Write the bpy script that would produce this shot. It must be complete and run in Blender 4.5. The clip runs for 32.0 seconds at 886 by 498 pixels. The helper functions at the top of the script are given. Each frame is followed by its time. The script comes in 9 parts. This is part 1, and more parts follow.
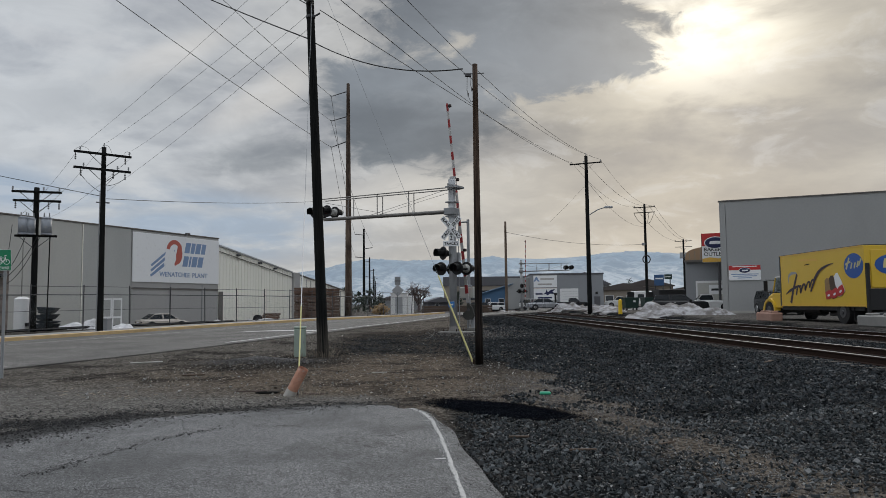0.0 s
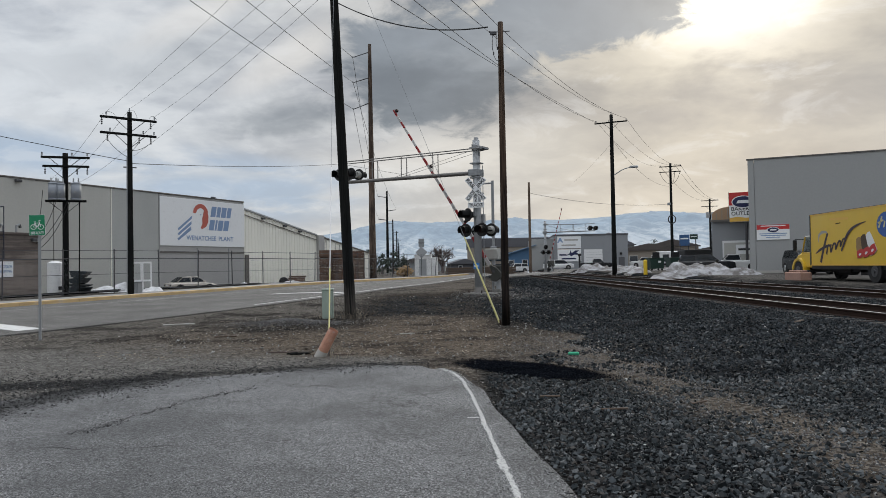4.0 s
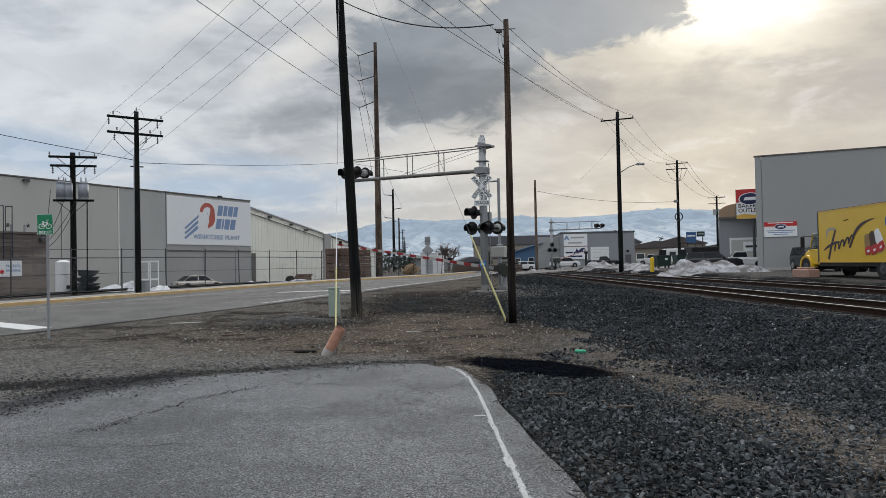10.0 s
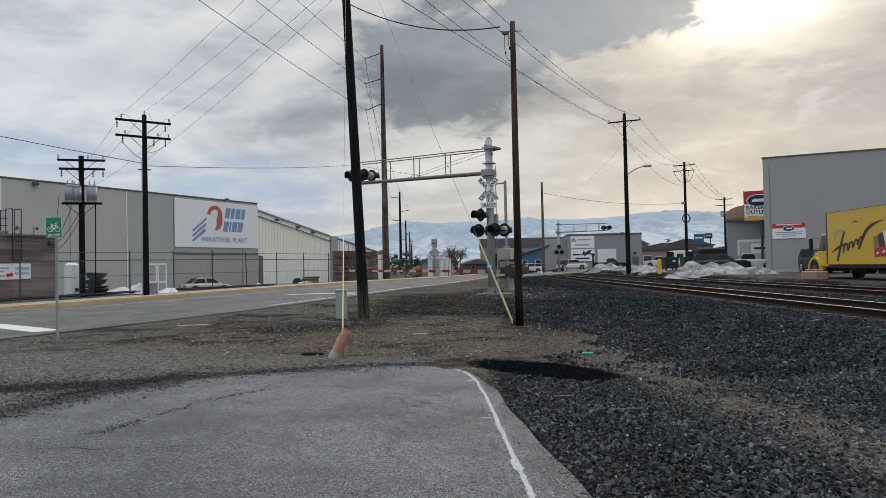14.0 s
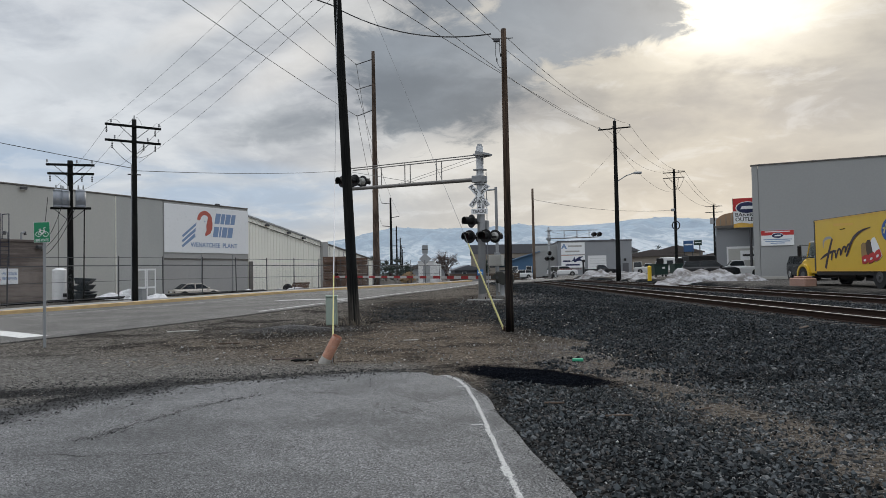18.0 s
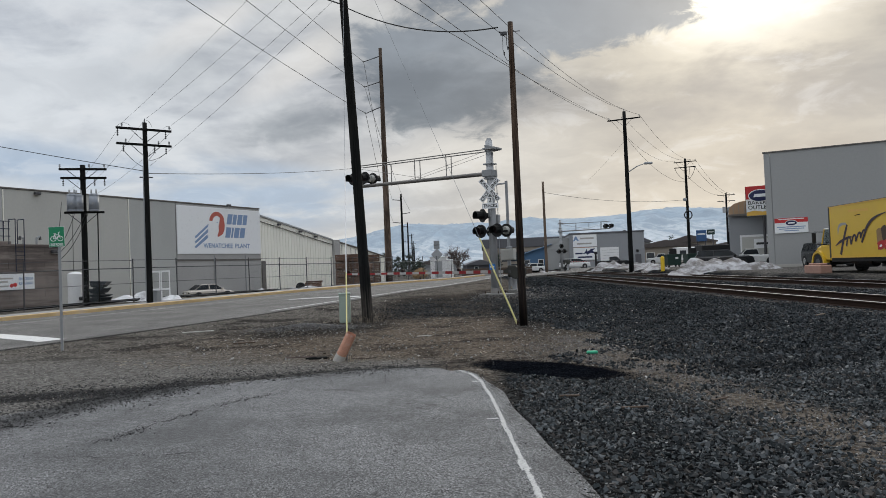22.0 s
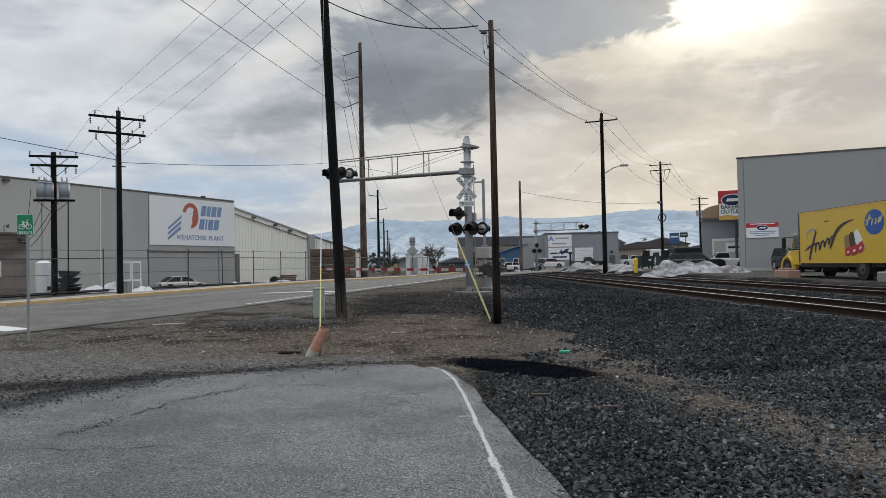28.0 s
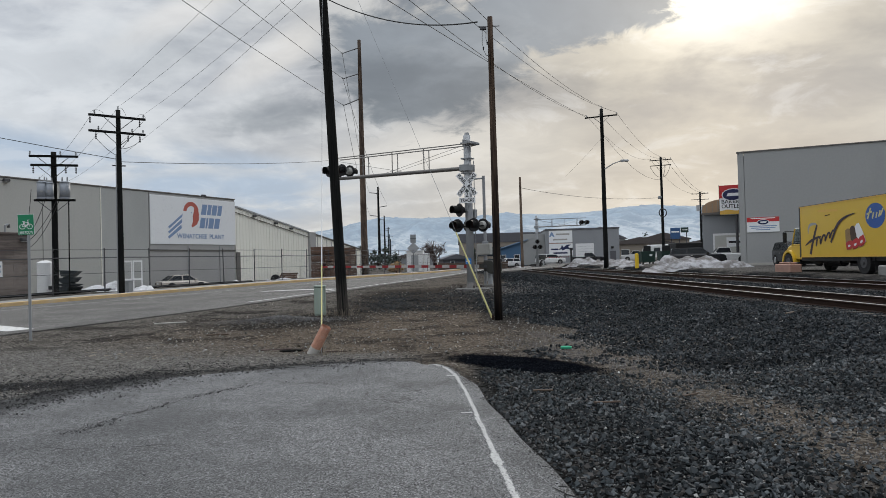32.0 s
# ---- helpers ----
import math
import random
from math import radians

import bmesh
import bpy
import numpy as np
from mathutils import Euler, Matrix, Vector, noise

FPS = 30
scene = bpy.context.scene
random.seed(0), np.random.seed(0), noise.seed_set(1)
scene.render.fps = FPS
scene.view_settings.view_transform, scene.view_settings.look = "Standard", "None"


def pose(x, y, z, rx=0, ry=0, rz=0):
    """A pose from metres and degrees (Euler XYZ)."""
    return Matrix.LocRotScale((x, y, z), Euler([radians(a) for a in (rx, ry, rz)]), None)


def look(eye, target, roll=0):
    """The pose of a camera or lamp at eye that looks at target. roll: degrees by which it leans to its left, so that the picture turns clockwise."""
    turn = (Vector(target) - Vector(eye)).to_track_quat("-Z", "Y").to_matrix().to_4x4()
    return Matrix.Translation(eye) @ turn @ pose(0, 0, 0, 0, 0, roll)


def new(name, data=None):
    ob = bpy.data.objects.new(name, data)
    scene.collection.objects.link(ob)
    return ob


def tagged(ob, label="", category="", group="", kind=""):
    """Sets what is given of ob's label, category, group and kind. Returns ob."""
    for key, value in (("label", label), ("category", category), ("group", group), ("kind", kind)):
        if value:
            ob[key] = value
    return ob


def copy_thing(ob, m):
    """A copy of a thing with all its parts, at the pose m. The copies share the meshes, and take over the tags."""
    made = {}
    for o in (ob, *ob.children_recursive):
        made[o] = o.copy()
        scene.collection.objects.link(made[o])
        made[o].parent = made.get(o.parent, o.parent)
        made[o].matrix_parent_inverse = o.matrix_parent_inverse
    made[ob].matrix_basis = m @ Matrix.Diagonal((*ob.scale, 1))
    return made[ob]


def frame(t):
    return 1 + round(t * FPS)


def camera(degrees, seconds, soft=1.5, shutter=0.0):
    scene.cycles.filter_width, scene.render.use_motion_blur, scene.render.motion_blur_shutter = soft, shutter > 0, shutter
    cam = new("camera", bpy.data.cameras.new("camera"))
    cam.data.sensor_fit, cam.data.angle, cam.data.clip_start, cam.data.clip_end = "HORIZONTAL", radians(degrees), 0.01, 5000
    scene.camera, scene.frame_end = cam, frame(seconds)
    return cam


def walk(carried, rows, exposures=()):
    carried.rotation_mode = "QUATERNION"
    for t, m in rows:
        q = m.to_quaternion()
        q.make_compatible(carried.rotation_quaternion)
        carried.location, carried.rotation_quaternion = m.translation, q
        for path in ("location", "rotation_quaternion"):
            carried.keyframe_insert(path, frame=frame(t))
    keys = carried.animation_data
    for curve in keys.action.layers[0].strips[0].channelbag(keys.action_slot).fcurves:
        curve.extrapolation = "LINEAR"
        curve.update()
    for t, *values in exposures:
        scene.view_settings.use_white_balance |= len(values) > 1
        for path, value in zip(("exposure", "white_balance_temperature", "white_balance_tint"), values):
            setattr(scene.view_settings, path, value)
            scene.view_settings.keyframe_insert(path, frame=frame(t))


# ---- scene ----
cam = camera(63.0, 32.0, soft=0.6)
# seconds, yaw, pitch, roll of a standing person's camera; it sways a little at the start
PATH = [
    (0.0, -0.18, 4.33, 0.67),
    (0.5, -2.19, 5.42, 2.15),
    (1.0, -1.34, 4.86, 1.32),
    (1.5, -0.08, 3.38, 0.77),
    (2.0, -0.06, 0.92, 0.44),
    (2.5, 0.77, 1.01, 0.37),
    (3.0, 1.36, 0.84, 0.71),
    (3.5, 1.50, 1.23, 0.91),
    (5.5, 2.22, 1.40, 1.13),
    (6.0, 2.32, 1.06, 1.08),
    (6.5, 2.15, 0.99, 1.04),
    (7.0, 1.96, 1.13, 1.11),
    (7.5, 1.85, 0.77, 1.15),
    (8.0, 2.11, 0.67, 1.26),
    (8.5, 2.14, 0.87, 1.32),
    (9.0, 1.80, 1.00, 1.35),
    (9.5, 1.94, 1.16, 1.26),
    (10.0, 2.14, 1.18, 1.18),
    (10.5, 2.56, 1.24, 1.27),
    (11.0, 2.68, 1.39, 1.25),
    (11.5, 2.93, 1.31, 1.23),
    (12.0, 2.70, 1.17, 1.27),
    (12.5, 2.79, 1.03, 1.19),
    (13.0, 2.81, 0.98, 1.13),
    (13.5, 2.81, 1.21, 1.14),
    (14.0, 2.68, 1.37, 1.24),
    (14.5, 2.64, 1.41, 1.10),
    (16.5, 2.04, 1.18, 0.84),
    (17.0, 2.14, 1.32, 0.90),
    (17.5, 2.09, 1.47, 0.92),
    (18.0, 1.94, 1.84, 1.11),
    (18.5, 2.20, 1.94, 1.05),
    (19.0, 2.50, 1.65, 1.02),
    (19.5, 2.76, 1.85, 0.46),
    (20.0, 3.26, 2.85, 2.12),
    (20.5, 5.60, 2.20, 2.50),
    (21.0, 4.83, 1.86, 2.34),
    (21.5, 3.20, 1.40, 2.05),
    (22.0, 2.90, 1.50, 2.40),
    (22.5, 2.52, 1.48, 1.97),
    (23.0, 2.25, 1.21, 1.61),
    (23.5, 2.27, 1.39, 1.62),
    (24.0, 2.24, 1.48, 1.60),
    (24.5, 2.00, 1.46, 1.31),
    (25.0, 1.74, 1.27, 1.21),
    (25.5, 1.50, 1.34, 1.24),
    (27.5, 1.37, 1.44, 1.32),
    (28.0, 0.94, 1.21, 1.18),
    (28.5, 0.68, 0.80, 1.07),
    (29.0, 0.53, 0.77, 1.05),
    (29.5, 0.44, 0.73, 1.09),
    (30.0, 0.70, 0.80, 1.19),
    (30.5, 0.81, 1.02, 1.26),
    (31.0, 1.00, 0.96, 1.36),
    (31.5, 0.99, 0.95, 1.55),
    (32.0, 1.01, 0.96, 1.61),
]
EYE = 1.6
SWAY = {0.0: 0.09, 0.5: 0.02, 1.0: 0.0}
walk(cam, [(t, pose(SWAY.get(t, 0.0), 0, EYE, 90 + p, r, y)) for t, y, p, r in PATH], exposures=((0.0, -0.29), (1.2, -0.28), (2.0, -0.24), (3.0, -0.08), (5.5, 0.0), (9.0, 0.0), (32.0, 0.0)))

# ---- light: a veiled low sun ahead, under a broken overcast ----
SUN_AZ, SUN_EL = radians(20.5), radians(22.0)
SUN_DIR = Vector((math.sin(SUN_AZ) * math.cos(SUN_EL), math.cos(SUN_AZ) * math.cos(SUN_EL), math.sin(SUN_EL)))
sun = new("sun", bpy.data.lights.new("sun", "SUN"))
sun.data.energy, sun.data.angle, sun.data.color = 1.2, radians(14), (1.0, 0.93, 0.82)
sun.matrix_world = look(tuple(SUN_DIR * 100), (0, 0, 0))


class Nodes:
    """Short hand for node trees."""

    def __init__(self, tree):
        self.tree = tree
        tree.nodes.clear()

    def add(self, kind, ins=(), **props):
        n = self.tree.nodes.new(kind)
        for k, v in props.items():
            setattr(n, k, v)
        for k, v in dict(ins).items():
            self.put(n.inputs[k], v)
        return n

    def put(self, socket, v):
        if isinstance(v, bpy.types.NodeSocket):
            self.tree.links.new(v, socket)
        elif isinstance(v, (tuple, list)) and socket.type == "RGBA" and len(v) == 3:
            socket.default_value = (*v, 1.0)
        else:
            socket.default_value = v

    def math(self, op, a, b=0.0, c=0.0, clamp=False):
        return self.add("ShaderNodeMath", {0: a, 1: b, 2: c}, operation=op, use_clamp=clamp).outputs[0]

    def vec(self, op, a, b=(0, 0, 0), out=0):
        return self.add("ShaderNodeVectorMath", {0: a, 1: b}, operation=op).outputs[out]

    def mix(self, f, a, b, blend="MIX"):
        return self.add("ShaderNodeMix", {0: f, 6: a, 7: b}, data_type="RGBA", blend_type=blend).outputs[2]

    def ramp(self, f, stops):
        n = self.add("ShaderNodeValToRGB", {0: f})
        e = n.color_ramp.elements
        while len(e) < len(stops):
            e.new(0.5)
        for i, (p, c) in enumerate(stops):
            e[i].position = p
            e[i].color = (c, c, c, 1) if isinstance(c, (int, float)) else (*c, 1)
        return n.outputs[0]

    def span(self, f, lo, hi, a=0.0, b=1.0, smooth=True):
        return self.add("ShaderNodeMapRange", {0: f, 1: lo, 2: hi, 3: a, 4: b}, interpolation_type="SMOOTHSTEP" if smooth else "LINEAR").outputs[0]

    def noise(self, vec, scale, detail=4.0, rough=0.55, warp=0.0, out="Fac"):
        return self.add("ShaderNodeTexNoise", {"Vector": vec, "Scale": scale, "Detail": detail, "Roughness": rough, "Distortion": warp}).outputs[out]


def sky_world():
    world = bpy.data.worlds.new("overcast_sky")
    world.use_nodes = True
    scene.world = world
    n = Nodes(world.node_tree)
    d = n.vec("NORMALIZE", n.add("ShaderNodeTexCoord").outputs["Generated"])
    sky = n.add("ShaderNodeTexSky", sky_type="NISHITA", sun_disc=False, sun_elevation=SUN_EL, sun_rotation=SUN_AZ, altitude=200, dust_density=1.5)
    blue = n.vec("MULTIPLY", sky.outputs[0], (0.075, 0.075, 0.075))
    sep = n.add("ShaderNodeSeparateXYZ", {0: d})
    up = n.math("MAXIMUM", sep.outputs[2], 0.0)
    # the cloud layer is flat: it is drawn on a plane overhead
    inv = n.math("DIVIDE", 1.0, n.math("ADD", up, 0.09))
    plane = n.add("ShaderNodeCombineXYZ", {0: n.math("MULTIPLY", sep.outputs[0], inv), 1: n.math("MULTIPLY", sep.outputs[1], inv), 2: 0.0}).outputs[0]
    big = n.noise(n.vec("ADD", plane, (3.1, 7.7, 0.0)), 0.55, 5.0, 0.55, 0.3)
    # heaped clouds stand up from the layer, so they are drawn out less towards the hills
    inv = n.math("DIVIDE", 1.0, n.math("ADD", up, 0.30))
    heaped = n.add("ShaderNodeCombineXYZ", {0: n.math("MULTIPLY", sep.outputs[0], inv), 1: n.math("MULTIPLY", sep.outputs[1], inv), 2: n.math("MULTIPLY", up, 1.5)}).outputs[0]
    fine = n.noise(n.vec("ADD", heaped, (9.0, 2.0, 4.0)), 2.9, 9.0, 0.58, 0.35)
    cloud = n.math("ADD", n.math("MULTIPLY", big, 0.6), n.math("MULTIPLY", fine, 0.4))

    tatter = n.noise(n.vec("ADD", heaped, (4.0, 8.0, 2.0)), 7.5, 9.0, 0.62, 0.5)

    def lobe(az, el, half_w, half_h, lean=0.0, rag=0.35, hard=0.45, grain=None):
        """1 inside a ragged oval of the sky, 0 outside; sizes in degrees."""
        a, e = radians(az), radians(el)
        c = Vector((math.sin(a) * math.cos(e), math.cos(a) * math.cos(e), math.sin(e)))
        r = Vector((math.cos(a), -math.sin(a), 0))
        u = r.cross(c)
        r, u = r * math.cos(radians(lean)) + u * math.sin(radians(lean)), u * math.cos(radians(lean)) - r * math.sin(radians(lean))
        off = n.vec("SUBTRACT", d, tuple(c))
        dx = n.math("MULTIPLY", n.vec("DOT_PRODUCT", off, tuple(r), 1), 1 / math.sin(radians(half_w)))
        dy = n.math("MULTIPLY", n.vec("DOT_PRODUCT", off, tuple(u), 1), 1 / math.sin(radians(half_h)))
        q = n.math("SQRT", n.math("ADD", n.math("MULTIPLY", dx, dx), n.math("MULTIPLY", dy, dy)))
        q = n.math("ADD", q, n.math("MULTIPLY", n.math("SUBTRACT", grain or fine, 0.5), 2.0 * rag))
        front = n.math("GREATER_THAN", n.vec("DOT_PRODUCT", d, tuple(c), 1), 0.0)
        return n.math("MULTIPLY", n.span(q, hard, 1.1, 1.0, 0.0), front)

    toward = n.math("MAXIMUM", n.vec("DOT_PRODUCT", d, tuple(SUN_DIR), 1), 0.0)
    warm = n.math("POWER", toward, 7.0)
    lit = n.mix(warm, (0.735, 0.775, 0.82), (0.50, 0.458, 0.38))
    shade = n.mix(warm, (0.43, 0.47, 0.54), (0.335, 0.316, 0.285))
    colour = n.mix(n.span(cloud, 0.39, 0.54), shade, lit)
    # clear peach strip along the hills under the veil
    low = n.span(sep.outputs[2], 0.08, 0.24, 1.0, 0.0)
    colour = n.mix(n.math("MULTIPLY", low, n.math("ADD", 0.45, n.math("MULTIPLY", warm, 0.35))), colour, n.mix(warm, (0.66, 0.69, 0.73), (0.63, 0.55, 0.44)))
    # a bright gap under the bank
    gap = n.math("MAXIMUM", lobe(-3.0, 8.6, 13.0, 2.6, 6.0, 0.7, 0.2), n.math("MAXIMUM", lobe(-13.5, 16.0, 5.5, 1.6, 32.0, 0.8, 0.2), lobe(-20.5, 18.5, 6.0, 1.3, 28.0, 0.8, 0.2)))
    colour = n.mix(n.math("MULTIPLY", gap, 0.75), colour, n.mix(warm, (0.84, 0.84, 0.84), (0.76, 0.70, 0.59)))
    # pale blue shows through low on the left
    hole = n.math("MAXIMUM", n.math("MAXIMUM", lobe(-15.5, 6.2, 6.5, 1.5, 0.0, 0.6, 0.2), lobe(-31.6, 8.3, 6.0, 2.2, -6.0, 0.6, 0.2)), n.math("MAXIMUM", lobe(-20.5, 6.3, 7.0, 1.6, 4.0, 0.7, 0.2), n.math("MULTIPLY", lobe(-24.0, 6.0, 20.0, 3.4), n.span(cloud, 0.56, 0.44))))
    colour = n.mix(n.math("MULTIPLY", hole, 0.8), colour, (0.40, 0.51, 0.66))
    # the thick grey bank beside the sun
    bank = n.math("MAXIMUM", n.math("MAXIMUM", lobe(-2.0, 15.4, 7.9, 5.3, -3.0, 0.7, 0.72, tatter), lobe(9.2, 19.3, 9.0, 3.3, 6.0, 0.75, 0.86, tatter)), lobe(6.0, 24.0, 11.0, 3.8, 8.0, 0.7, 0.8, tatter))
    thin = n.math("MULTIPLY", n.math("MAXIMUM", n.math("MULTIPLY", lobe(-13.0, 11.6, 6.5, 1.7, 10.0, 0.6, 0.3, tatter), 2.0), lobe(-24.0, 15.5, 7.0, 2.6, 14.0, 0.9, 0.1)), 0.27)
    bank = n.math("MAXIMUM", bank, thin)
    colour = n.mix(n.math("MULTIPLY", bank, 0.95), colour, n.mix(n.span(cloud, 0.38, 0.60), (0.155, 0.180, 0.208), (0.285, 0.325, 0.37)))
    tuft = n.math("MULTIPLY", n.math("MAXIMUM", lobe(15.8, 11.0, 2.0, 0.95, 0.0, 0.5, 0.3, tatter), n.math("MULTIPLY", n.math("MAXIMUM", lobe(23.0, 16.0, 8.0, 1.8, 4.0, 0.8, 0.1), lobe(26.0, 10.5, 7.0, 1.6, -3.0, 0.8, 0.1)), 0.9)), 0.7)
    colour = n.mix(tuft, colour, (0.40, 0.38, 0.36))
    colour = n.mix(n.math("MULTIPLY", lobe(23.0, 11.8, 11.0, 4.0, 3.0, 0.7, 0.3), n.span(fine, 0.36, 0.62, 0.55, 0.15)), colour, (0.38, 0.37, 0.365))
    colour = n.mix(n.math("MULTIPLY", lobe(25.0, 6.2, 14.0, 2.4, 2.0, 0.8, 0.2), 0.5), colour, (0.44, 0.41, 0.375))
    # wisps through the whole layer
    wisp = n.noise(n.vec("ADD", heaped, (2.0, 5.0, 1.0)), 5.5, 9.0, 0.60, 0.5)
    colour = n.mix(n.span(wisp, 0.40, 0.56, 0.20, 0.0), colour, n.mix(0.5, colour, (0.20, 0.215, 0.25)))
    colour = n.mix(n.math("MULTIPLY", n.span(wisp, 0.52, 0.66, 0.0, 0.26), n.math("SUBTRACT", 1.0, n.math("MULTIPLY", bank, 0.8))), colour, (0.85, 0.86, 0.87))
    # the veiled sun
    core = n.math("POWER", toward, 190.0)
    halo = n.math("POWER", toward, 22.0)
    light = n.math("ADD", n.math("MULTIPLY", core, 1.75), n.math("MULTIPLY", halo, 0.05))
    light = n.math("MULTIPLY", light, n.math("MULTIPLY", n.span(cloud, 0.42, 0.56, 0.2, 1.0), n.math("SUBTRACT", 1.0, n.math("MULTIPLY", bank, 0.85))))
    colour = n.mix(1.0, colour, n.add("ShaderNodeCombineXYZ", {0: light, 1: n.math("MULTIPLY", light, 0.95), 2: n.math("MULTIPLY", light, 0.80)}).outputs[0], "ADD")
    colour = n.mix(0.08, colour, blue)
    # an overcast sky is brightest overhead
    colour = n.vec("SCALE", colour, (0, 0, 0))
    n.tree.nodes[-1].inputs["Scale"].default_value = 1.0
    n.put(n.tree.nodes[-1].inputs["Scale"], n.span(sep.outputs[2], 0.42, 0.95, 1.0, 2.5))
    bg = n.add("ShaderNodeBackground", {0: colour, 1: 1.0})
    n.add("ShaderNodeOutputWorld", {0: bg.outputs[0]})


sky_world()

# ---- materials ----
def material(name, colour, rough=0.7, metal=0.0, vary=0.15, scale=3.0, fine=40.0, bump=0.15, tint=None, streak=0.0, spec=0.4, rand=0.0, patch=0.35):
    """A painted or raw surface: two scales of variation, fine relief, and wear that mixes in a second colour."""
    m = bpy.data.materials.new(name)
    m.use_nodes = True
    n = Nodes(m.node_tree)
    co = n.add("ShaderNodeTexCoord").outputs["Object"]
    if streak:
        co_s = n.vec("MULTIPLY", co, (1, 1, streak))
    else:
        co_s = co
    a = n.noise(co_s, scale, 5.0, 0.6)
    b = n.noise(co, fine, 3.0, 0.6)
    v = n.math("ADD", n.math("MULTIPLY", n.math("SUBTRACT", a, 0.5), 2.2 * vary), n.math("MULTIPLY", n.math("SUBTRACT", b, 0.5), 1.6 * vary))
    if rand:
        v = n.math("ADD", v, n.math("MULTIPLY", n.math("SUBTRACT", n.add("ShaderNodeObjectInfo").outputs["Random"], 0.5), rand))
    c = n.mix(n.span(a, 0.52, 0.72, 0.0, patch), colour, tint or tuple(k * 0.75 for k in colour))
    hsv = n.add("ShaderNodeHueSaturation", {"Color": c, "Value": n.math("ADD", 1.0, v)})
    bs = n.add("ShaderNodeBsdfPrincipled", {"Base Color": hsv.outputs[0], "Metallic": metal, "Specular IOR Level": spec, "Roughness": n.math("ADD", rough, n.math("MULTIPLY", n.math("SUBTRACT", a, 0.5), 0.25), clamp=True)})
    if bump:
        bm_ = n.add("ShaderNodeBump", {"Strength": bump, "Distance": 0.02, "Height": b})
        n.put(bs.inputs["Normal"], bm_.outputs[0])
    n.add("ShaderNodeOutputMaterial", {0: bs.outputs[0]})
    return m


def clear_pane(name):
    """Thin window glass that lets the view through."""
    m = bpy.data.materials.new(name)
    m.use_nodes = True
    n = Nodes(m.node_tree)
    co = n.add("ShaderNodeTexCoord").outputs["Object"]
    clear = n.add("ShaderNodeBsdfTransparent", {"Color": (0.80, 0.84, 0.83, 1.0)})
    gloss = n.add("ShaderNodeBsdfGlossy", {"Roughness": 0.03})
    mix = n.add("ShaderNodeMixShader", {0: n.math("ADD", 0.12, n.math("MULTIPLY", n.noise(co, 3.0), 0.1)), 1: clear.outputs[0], 2: gloss.outputs[0]})
    n.add("ShaderNodeOutputMaterial", {0: mix.outputs[0]})
    return m


def pane_material(name, colour=(0.02, 0.025, 0.03)):
    m = bpy.data.materials.new(name)
    m.use_nodes = True
    n = Nodes(m.node_tree)
    co = n.add("ShaderNodeTexCoord").outputs["Object"]
    bs = n.add("ShaderNodeBsdfPrincipled", {"Base Color": n.mix(n.noise(co, 2.0), colour, tuple(k * 1.6 for k in colour)), "Roughness": 0.06, "Specular IOR Level": 0.6})
    n.add("ShaderNodeOutputMaterial", {0: bs.outputs[0]})
    return m


def wood_pole(name, colour, tint, fine=26.0):
    """A weathered round pole: grain that runs along it, checks, dark stains."""
    m = bpy.data.materials.new(name)
    m.use_nodes = True
    n = Nodes(m.node_tree)
    co = n.add("ShaderNodeTexCoord").outputs["Object"]
    grain = n.noise(n.vec("MULTIPLY", co, (1, 1, 0.03)), fine, 6.0, 0.65)
    stain = n.noise(n.vec("MULTIPLY", co, (1, 1, 0.25)), 2.2, 4.0, 0.6)
    c = n.mix(n.span(stain, 0.4, 0.68), colour, tint)
    c = n.mix(n.span(grain, 0.35, 0.5, 0.6, 0.0), c, tuple(k * 0.35 for k in colour))
    bs = n.add("ShaderNodeBsdfPrincipled", {"Base Color": c, "Roughness": 0.9, "Specular IOR Level": 0.08})
    n.put(bs.inputs["Normal"], n.add("ShaderNodeBump", {"Strength": 0.5, "Distance": 0.02, "Height": grain}).outputs[0])
    n.add("ShaderNodeOutputMaterial", {0: bs.outputs[0]})
    return m


